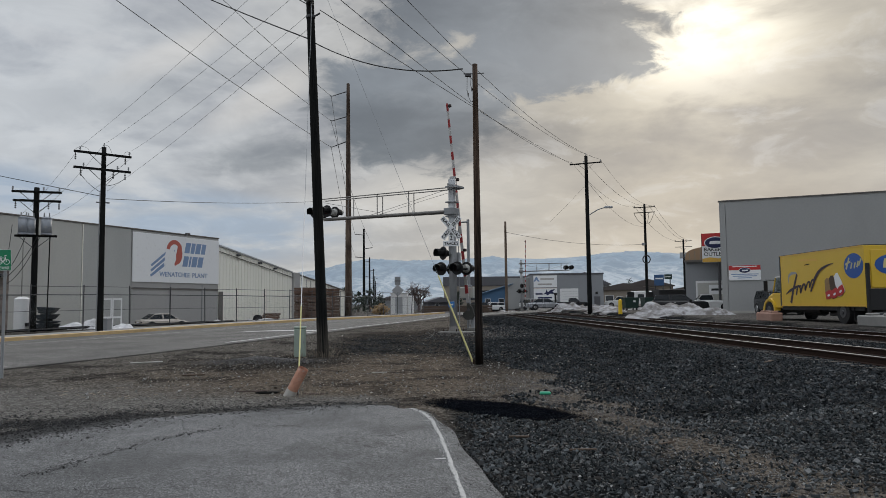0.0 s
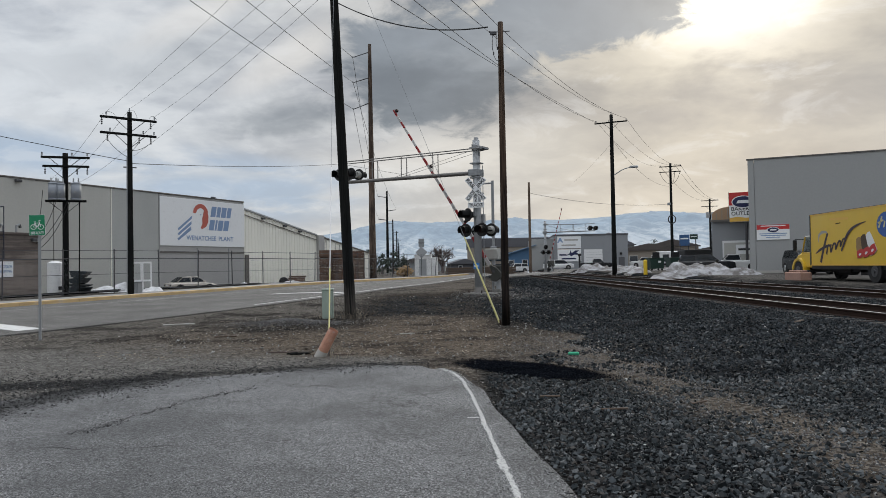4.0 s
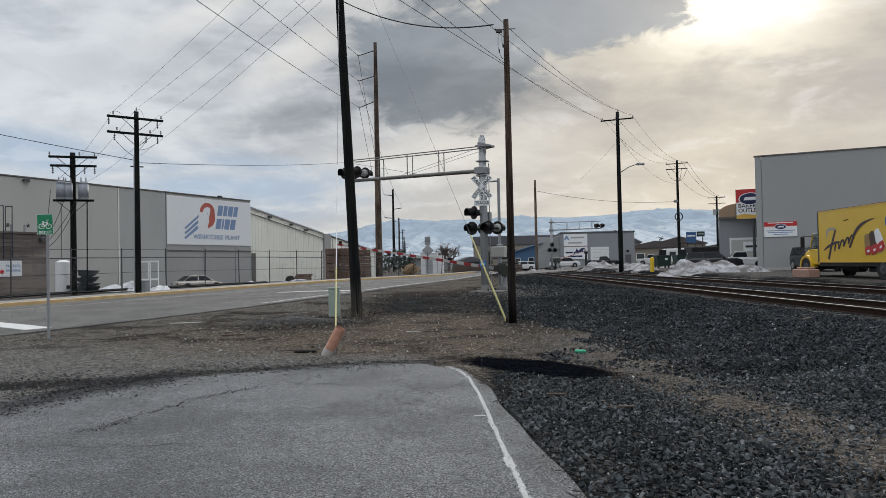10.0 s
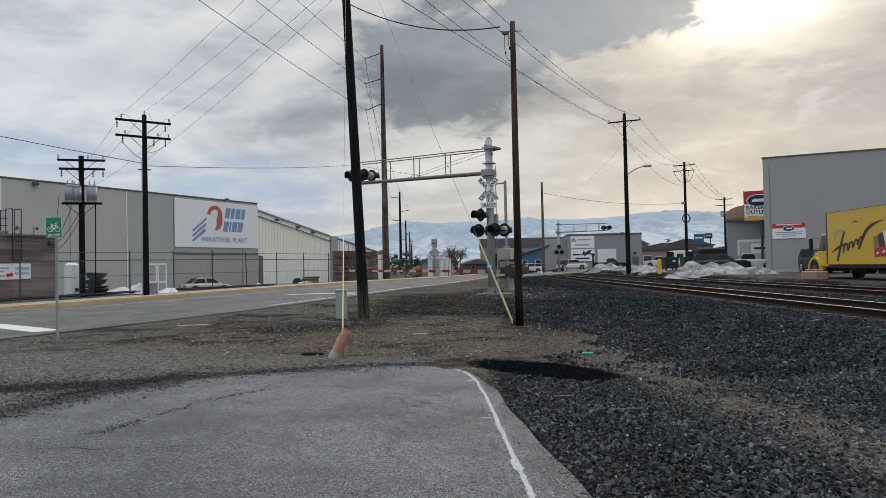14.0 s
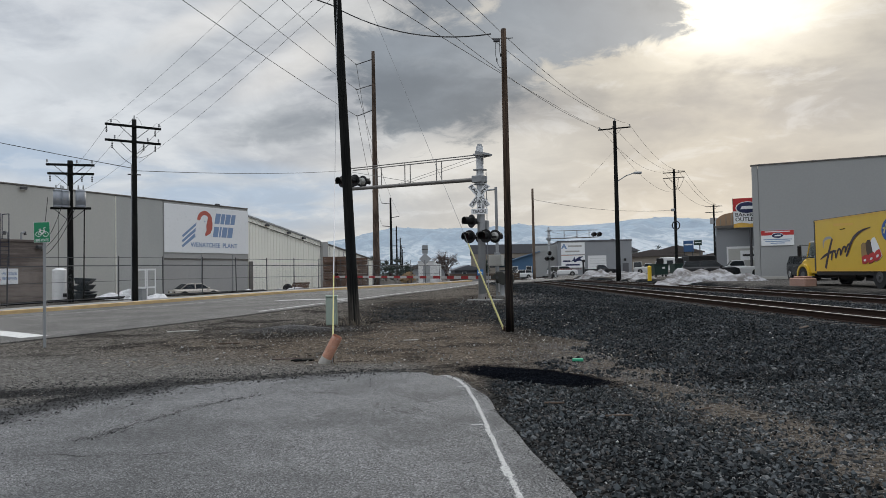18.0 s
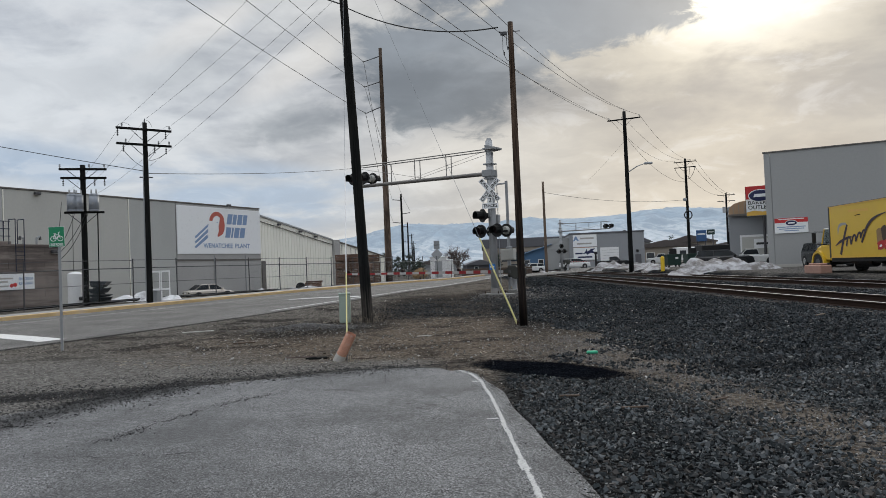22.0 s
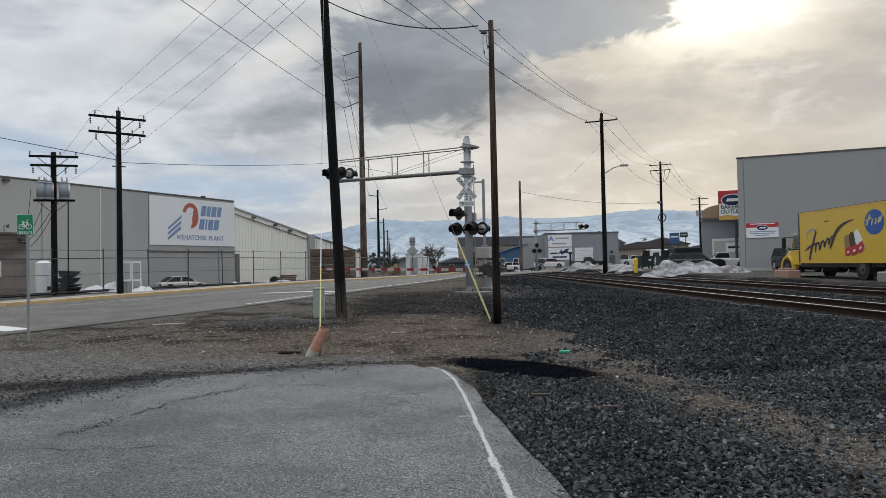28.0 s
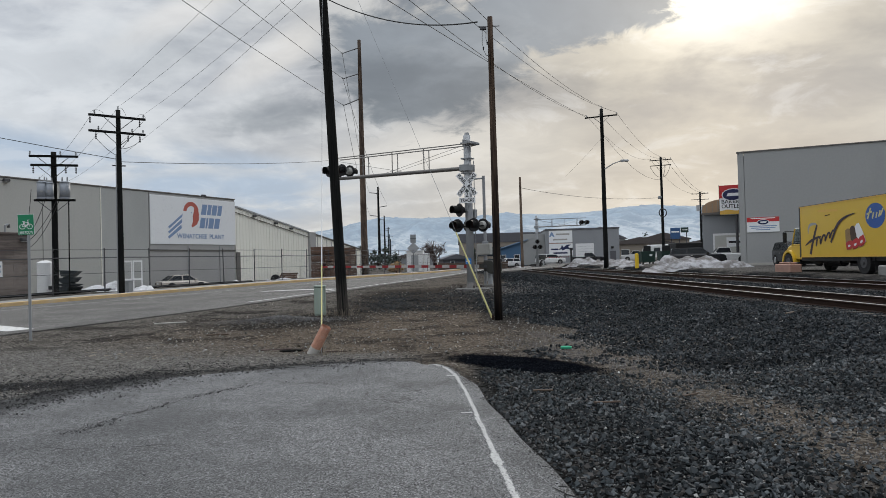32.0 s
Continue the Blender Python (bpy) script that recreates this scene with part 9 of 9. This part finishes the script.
# ---- loose stones ----
def stones(name, pts, smin, smax, mat, label, sink=0.16, flat=0.48, seed=1, thin=1.0):
    """One mesh of many small angular stones, each of eight corners."""
    rng = np.random.default_rng(seed)
    n = len(pts)
    cube = np.array([(x, y, z) for x in (-1, 1) for y in (-1, 1) for z in (-1, 1)], float)
    faces = np.array([(0, 1, 3, 2), (4, 6, 7, 5), (0, 4, 5, 1), (2, 3, 7, 6), (0, 2, 6, 4), (1, 5, 7, 3)])
    size = smin + (smax - smin) * rng.random(n) ** 2.4
    v = cube[None] * (0.40 + 0.60 * rng.random((n, 8, 1))) * (0.45 + 0.55 * rng.random((n, 1, 3)))
    v[:, :, 2] *= flat
    v[:, :, 1] *= thin
    q = rng.normal(size=(n, 4))
    q[:, 1:3] *= 0.5 if thin == 1.0 else 0.04
    q /= np.linalg.norm(q, axis=1, keepdims=True)
    w, x, y, z = q.T
    R = np.stack([np.stack([1 - 2 * (y * y + z * z), 2 * (x * y - z * w), 2 * (x * z + y * w)], 1), np.stack([2 * (x * y + z * w), 1 - 2 * (x * x + z * z), 2 * (y * z - x * w)], 1), np.stack([2 * (x * z - y * w), 2 * (y * z + x * w), 1 - 2 * (x * x + y * y)], 1)], 1)
    v = np.einsum("nij,nkj->nki", R, v) * size[:, None, None] * 0.5
    base = np.column_stack([pts[:, 0], pts[:, 1], ground_z(pts[:, 0], pts[:, 1]) + size * sink])
    if pts.shape[1] > 2:
        base[:, 2] += pts[:, 2]
    v += base[:, None, :]
    F = (faces[None] + (np.arange(n) * 8)[:, None, None]).reshape(-1, 4)
    me = bpy.data.meshes.new(name)
    me.vertices.add(n * 8)
    me.vertices.foreach_set("co", v.ravel())
    me.loops.add(len(F) * 4)
    me.loops.foreach_set("vertex_index", F.ravel())
    me.polygons.add(len(F))
    me.polygons.foreach_set("loop_start", np.arange(len(F)) * 4)
    me.materials.append(mat)
    me.update(calc_edges=True)
    me.shade_flat()
    return tagged(new(name, me), label, "gravel", kind="stuff")


def in_spill(x, y):
    ca, sa = math.cos(radians(-48)), math.sin(radians(-48))
    px, py = x - 0.98, y - 11.1
    q = np.hypot((px * ca + py * sa) / 1.5, (py * ca - px * sa) / 0.62) + 0.12 * np.sin(x * 7) * np.sin(y * 6) + 0.10 * np.sin(x * 17 + y * 5) * np.sin(y * 19 - x * 4)
    return np.clip(1.6 - 1.3 * q, 0, 1)


def build_stones():
    rng = np.random.default_rng(5)

    def cloud(n, x0, x1, y0, y1, keep=None):
        p = np.column_stack([rng.uniform(x0, x1, n), rng.uniform(y0, y1, n)])
        return p if keep is None else p[keep(p[:, 0], p[:, 1])]

    def off_apron(x, y):
        return ~apron_inside(x, y) & (in_spill(x, y) < 0.3)

    def ballast(x, y):
        u = across(x, y)
        edge = np.interp(y, [11, 13, 17, 20, 21.5, 25, 29], [1.5, 1.7, 2.2, 2.0, 0.8, 1.0, 2.7]) + 0.35 * np.sin(y * 0.9) + 0.25 * np.sin(y * 2.3 + x)
        line = np.interp(y, [5.5, 13.0], [3.4, 2.0])
        soil = (1.0 + 0.5 * np.sin(x * 5) * np.sin(y * 4)) * np.exp(-((x - line - 0.15 * np.sin(y * 3)) / 0.6) ** 2) * (y < 15.5) + 2.0 * in_spill(x, y)
        strip = (x > 0.35 + 0.12 * np.sin(y * 3)) & (y < 11.8)
        p = np.where(u > edge + 0.4, 1.0, np.where(strip, 0.75, 0.0))
        thin = (u > 1.2) & (u < 4.6 + 0.5 * np.sin(y)) & (y < 18) & (y > 7.5)
        p = np.where(thin & (p > 0.9), 0.68 + 0.22 * np.sin(x * 4 + y) * np.sin(y * 3) + 0.12 * (u - 1.2), p)
        p = np.clip(p - 0.8 * soil * (u < 5), 0, 1)
        return (rng.random(len(x)) < p) & off_apron(x, y) & (u < 16.4 + 0.2 * np.sin(y))

    stones("ballast_gravel", cloud(74000, 0.3, 8.5, 2.5, 10, ballast), 0.014, 0.075, M["ballast"], "dark grey angular ballast stones beside the track", seed=1)
    stones("ballast_gravel", cloud(78000, 0.3, 13.5, 10, 20, ballast), 0.025, 0.105, M["ballastdark"], "dark grey angular ballast stones beside the track", seed=2)
    stones("ballast_gravel", cloud(66000, -2, 16, 20, 36, ballast), 0.026, 0.105, M["ballastdark"], "dark grey angular ballast stones beside the track", seed=3)
    stones("ballast_gravel", cloud(13000, 2, 16.6, 36, 78, ballast), 0.07, 0.15, M["ballastdark"], "dark grey angular ballast stones between the rails", seed=4)
    # thin dark gravel strewn on the earth between the poles
    p = cloud(52000, -5.5, 2.5, 21.5, 34)
    k = np.clip(np.minimum((p[:, 0] + 4.4) / 1.6, (p[:, 1] - 21.9) / 0.8), 0, 1) * np.clip((33.5 - p[:, 1]) / 5.0, 0, 1)
    k = k * (0.62 + 0.4 * np.sin(p[:, 0] * 1.9 + p[:, 1]) * np.sin(p[:, 1] * 0.8 + 1.0))
    stones("ballast_gravel", p[rng.random(len(p)) < k], 0.014, 0.065, M["ballastdark"], "dark fine gravel strewn thinly on the earth", seed=33)
    p = cloud(12000, -0.6, 6.0, 27.5, 35.5, off_apron)
    k = np.exp(-((p[:, 0] - 2.2) / 2.2) ** 2 - ((p[:, 1] - 31.5) / 2.6) ** 2)
    stones("loose_pebbles", p[rng.random(len(p)) < k], 0.02, 0.085, M["mixed"], "dusty grey gravel round the foot of the signal mast", seed=34)
    # pale pebbles on the earth and the shoulder
    stones("loose_pebbles", cloud(34000, -14, 4.5, 8, 23, off_apron), 0.005, 0.03, M["pebble"], "pale and dark pebbles on the dry earth", seed=5)
    stones("loose_pebbles", cloud(3600, -9, 5, 12, 32, lambda x, y: off_apron(x, y) & ((x > -3.6) | (y > 15.5))), 0.012, 0.075, M["pebble"], "pale stones on the dry earth", seed=6)
    stones("loose_pebbles", cloud(320, 1, 7, 4, 20, off_apron), 0.012, 0.055, M["palestone"], "few white stones on the dark ballast", seed=9)
    # a low dumped heap of gravel before the pedestal
    p = rng.normal(0, 0.5, (5200, 2)) * (1.5, 0.7)
    p = np.column_stack([p, 0.13 * np.exp(-(p[:, 0] / 0.85) ** 2 - (p[:, 1] / 0.45) ** 2)]) + (-5.0, 20.3, 0)
    stones("gravel_heap", p, 0.012, 0.06, M["mixed"], "low dumped heap of grey gravel on the earth", seed=81)
    # a spill of black cold-mix asphalt
    p = cloud(110000, -1.0, 2.5, 9.0, 12.8)
    stones("asphalt_crumbs", p[rng.random(len(p)) < 0.8 * in_spill(p[:, 0], p[:, 1]) ** 1.6], 0.005, 0.03, M["black_crumb"], "black loose cold-mix asphalt spilt on the ground", seed=21)
    p = cloud(900, -6.5, 3.2, 12.6, 22, off_apron)
    stones("loose_pebbles", p, 0.02, 0.085, M["chip"], "scattered pale stones on the dry earth", seed=24)
    p = cloud(1500, -7.5, 3.2, 12.8, 23, off_apron)
    stones("dry_twigs", p[np.sin(p[:, 0] * 2.1) * np.sin(p[:, 1] * 1.7) > rng.uniform(-1.0, 0.8, len(p))], 0.05, 0.24, M["straw"], "bleached twigs and straw scattered on the earth", flat=0.08, sink=0.03, seed=25, thin=0.12)
    # small grit, twigs and clods on the earth
    stones("loose_pebbles", cloud(6500, -9, 3.5, 12, 22, lambda x, y: off_apron(x, y) & ((x > -3.6) | (y > 15.5))), 0.005, 0.022, M["clod"], "dark clods and grit on the dry earth", seed=22)
    # dark crumbs of broken asphalt along the ragged edge and the cracks of the lot
    for k, (cx, cy, along, over, turn) in enumerate(GRIT_TRACKS):
        g = rng.normal(0, 1, (int(1500 * along), 2)) * (along * 0.6, over * 0.85)
        keep = (np.sin(g[:, 0] * 9 + 3 * np.sin(g[:, 1] * 7)) + np.sin(g[:, 0] * 23 + g[:, 1] * 31)) > rng.uniform(-1.6, 1.4, len(g))
        g = g[keep]
        ca, sa = math.cos(radians(turn)), math.sin(radians(turn))
        x, y = cx + g[:, 0] * ca - g[:, 1] * sa, cy + g[:, 0] * sa + g[:, 1] * ca
        stones("asphalt_crumbs", np.column_stack([x, y, np.where(apron_inside(x, y), 0.024, 0.0)]), 0.008, 0.046, M["crumb"], "dark crumbs of broken asphalt on the lot", seed=40 + k)
    # flecks of sprayed paint beside the white line
    t = rng.random(17000)
    y = 11.1 - 10.1 * t ** 1.6
    x = np.interp(-y, [-11.1, -10.7, -10.0, -8.9, -7.4, -6.0, -4.9, -3.0, -1.0], [-0.38, -0.20, -0.05, 0.06, 0.165, 0.26, 0.345, 0.46, 0.58]) + rng.normal(0, 0.033, len(y))
    stones("paint_flecks", np.column_stack([x, y, np.full(len(x), 0.022)]), 0.005, 0.020, M["sprayline"], "white flecks of sprayed paint on the asphalt", flat=0.15, seed=71)
    # chips of paler stone on the ballast
    stones("loose_pebbles", cloud(9000, 0.6, 6, 4, 15, off_apron), 0.008, 0.034, M["chip"], "small pale grey chips on the dark ballast", seed=61)

    # greyer gravel trodden into the ballast beside the lot
    g = cloud(80000, 0.4, 5.5, 4.5, 16.0, off_apron)
    d = g[:, 0] - np.interp(g[:, 1], [5.5, 13.0], [3.4, 2.0])
    g = g[rng.random(len(g)) < np.exp(-(np.abs(d) / 0.85) ** 2.2) * (0.55 + 0.4 * np.sin(g[:, 0] * 6 + g[:, 1] * 2.3))]
    stones("loose_pebbles", g, 0.007, 0.036, M["mixed"], "grey and brown gravel trodden into the dark ballast", seed=62)
    # stones that rolled onto the asphalt's edge
    t = 2.6 + 8.4 * rng.random(1300) ** 1.1
    e = np.interp(t, [4.9, 5.6, 7.4, 9.5, 11.0, 11.6], [0.72, 0.64, 0.46, 0.18, -0.15, -0.6]) - np.abs(rng.normal(0, 0.085, len(t))) + 0.03
    stones("loose_pebbles", np.column_stack([e, t, np.full(len(t), 0.024)]), 0.005, 0.022, M["crumb"], "dark stones on the crumbling edge of the asphalt", seed=63)
    t = cloud(9000, -7.5, 0.4, 2.5, 11.5, apron_inside)
    stones("loose_pebbles", np.column_stack([t, np.full(len(t), 0.024)]), 0.004, 0.018, M["crumb"], "small dark grit on the old asphalt", seed=64)

    def trail(pts, n, spread, smin, smax, seed, lift=0.03):
        pts = np.array(pts)
        d = np.r_[0, np.cumsum(np.hypot(*np.diff(pts, axis=0).T))]
        t = rng.random(n) * d[-1]
        clump = np.clip(0.45 + 0.6 * np.sin(t * 5.1) * np.sin(t * 1.7 + 1) + 0.3 * np.sin(t * 13.0 + 2), 0, 1)
        t = t[rng.random(n) < 0.12 + 0.88 * clump * np.interp(t, [0, 0.6 * d[-1], d[-1]], [1, 1, 0.55])]
        x = np.interp(t, d, pts[:, 0]) + rng.normal(0, spread, len(t))
        y = np.interp(t, d, pts[:, 1]) + rng.normal(0, spread, len(t))
        stones("asphalt_crumbs", np.column_stack([x, y, np.full(len(x), lift)]), smin, smax, M["crumb"], "dark crumbs of broken asphalt on the lot", seed=seed)

    trail([(-9.5, 4.5), (-7.0, 6.2), (-5.39, 7.9), (-5.5, 9.2), (-5.02, 9.75), (-4.65, 10.36), (-4.3, 11.1), (-3.74, 11.1), (-2.93, 11.5), (-2.15, 11.4), (-1.46, 11.6), (-0.6, 11.7)], 6500, 0.34, 0.008, 0.034, 7)
    trail([(-9.5, 5.4), (-7.0, 7.4), (-5.6, 8.9), (-4.9, 9.6), (-3.9, 10.4), (-2.4, 10.9), (-0.8, 11.2)], 5200, 0.55, 0.007, 0.03, 9)
    trail([(-7.6, 10.6), (-6.2, 11.2), (-4.6, 11.7), (-3.0, 12.0), (-1.2, 12.2)], 3000, 0.4, 0.007, 0.03, 10, 0.012)
    trail([(-10, 9.4), (-6.74, 9.89), (-6.48, 10.36), (-5.97, 10.48), (-4.9, 10.2)], 3600, 0.34, 0.008, 0.034, 8)
    trail([(-3.78, 6.95), (-3.74, 7.1), (-3.6, 7.81), (-3.38, 8.55), (-3.02, 9.16), (-2.7, 9.6)], 900, 0.07, 0.006, 0.026, 12)
    trail([(-6.5, 6.6), (-4.42, 6.46), (-3.72, 6.42), (-3.29, 6.37), (-2.69, 6.45), (-2.06, 6.54)], 1100, 0.012, 0.004, 0.012, 13, 0.022)


M["mixed"] = stone_material("mixed_gravel", [(0.05, 0.05, 0.054), (0.12, 0.116, 0.12), (0.085, 0.078, 0.075), (0.17, 0.165, 0.162), (0.065, 0.068, 0.072), (0.15, 0.135, 0.12), (0.26, 0.255, 0.25)])
M["palestone"] = stone_material("pale_stone", [(0.4, 0.4, 0.39), (0.55, 0.55, 0.54), (0.3, 0.3, 0.29)])
M["chip"] = stone_material("pale_chip", [(0.12, 0.12, 0.118), (0.22, 0.22, 0.215), (0.08, 0.078, 0.074), (0.30, 0.295, 0.285)])
M["black_crumb"] = stone_material("cold_mix_crumb", rough=1.0, spec=0.0, cols=[(0.002, 0.0025, 0.004), (0.008, 0.0095, 0.013), (0.004, 0.005, 0.007), (0.020, 0.022, 0.027)])
M["clod"] = stone_material("earth_clod", [(0.02, 0.017, 0.014), (0.05, 0.042, 0.034), (0.03, 0.025, 0.021), (0.08, 0.07, 0.06)])
M["crumb"] = stone_material("asphalt_crumb", [(0.02, 0.02, 0.021), (0.05, 0.05, 0.05), (0.03, 0.03, 0.032), (0.09, 0.09, 0.09)])
build_stones()


# ---- ties: pieces of the tracks, last ----
def build_ties():
    shapes = []
    for k in range(5):
        b = shape()
        add_box(b, -1.3, 1.3, -0.11, 0.11, -0.17, 0.002, 0.012)
        me = bpy.data.meshes.new("tie")
        b.to_mesh(me)
        b.free()
        me.materials.append(M["tie"])
        shapes.append(me)
    for i, (t, v, d) in enumerate(TIES):
        o = new("tie", shapes[i % 5])
        o.parent = t
        o.matrix_local = pose(d[0], v, 0, 0, 0, d[1] * 40)


build_ties()


# ---- what moves ----
def gate_rows(g, pz, angles):
    """Poses of a gate's arm in the gate's own space: degrees above level."""
    return [(t, pose(0, 0, pz, 0, a, 0)) for t, a in angles]


def arm_of(g):
    return [c for c in g.children if c.name.startswith("arm") and not c.name.startswith("arm_")][0]


DROP = [(0.0, 84.1), (1.0, 83.9), (1.5, 83.6), (2.0, 81.2), (2.5, 75.2), (3.0, 68.2), (3.5, 62.2), (5.5, 36.6), (6.0, 31.6), (7.0, 23.3), (8.0, 17.3), (8.5, 14.5), (9.0, 12.1), (9.5, 9.9), (10.5, 7.15), (11.5, 3.65), (12.5, 1.45), (13.0, 1.05), (14.0, 0.95), (32.0, 0.95)]


FAR_DROP = [(0.0, 87.0), (1.5, 86.5), (2.0, 83.5), (2.5, 80.5), (3.0, 76.0), (3.5, 70.0), (5.5, 46.0), (6.0, 40.0), (7.0, 30.0), (8.0, 22.0), (9.0, 15.0), (10.0, 9.5), (11.0, 5.0), (12.0, 2.0), (13.0, 0.2), (14.0, 0.0), (32.0, 0.0)]


def motions():
    drive = [(0.0, 13.4), (1.0, 16.6), (2.0, 19.8), (3.0, 23.2), (3.5, 25.0), (5.5, 33.5), (8.0, 47.0), (10.0, 60.0), (32.0, 62.0)]
    walk(MOVING_CAR, [(t, pose(x, 92.6 + 0.10 * (x - 13.4), 0.68, 0, 0, 5)) for t, x in drive])
    walk(arm_of(GATE), gate_rows(GATE, 0.96, DROP))
    walk(arm_of(GATE_FAR), gate_rows(GATE_FAR, 1.2, FAR_DROP))


motions()
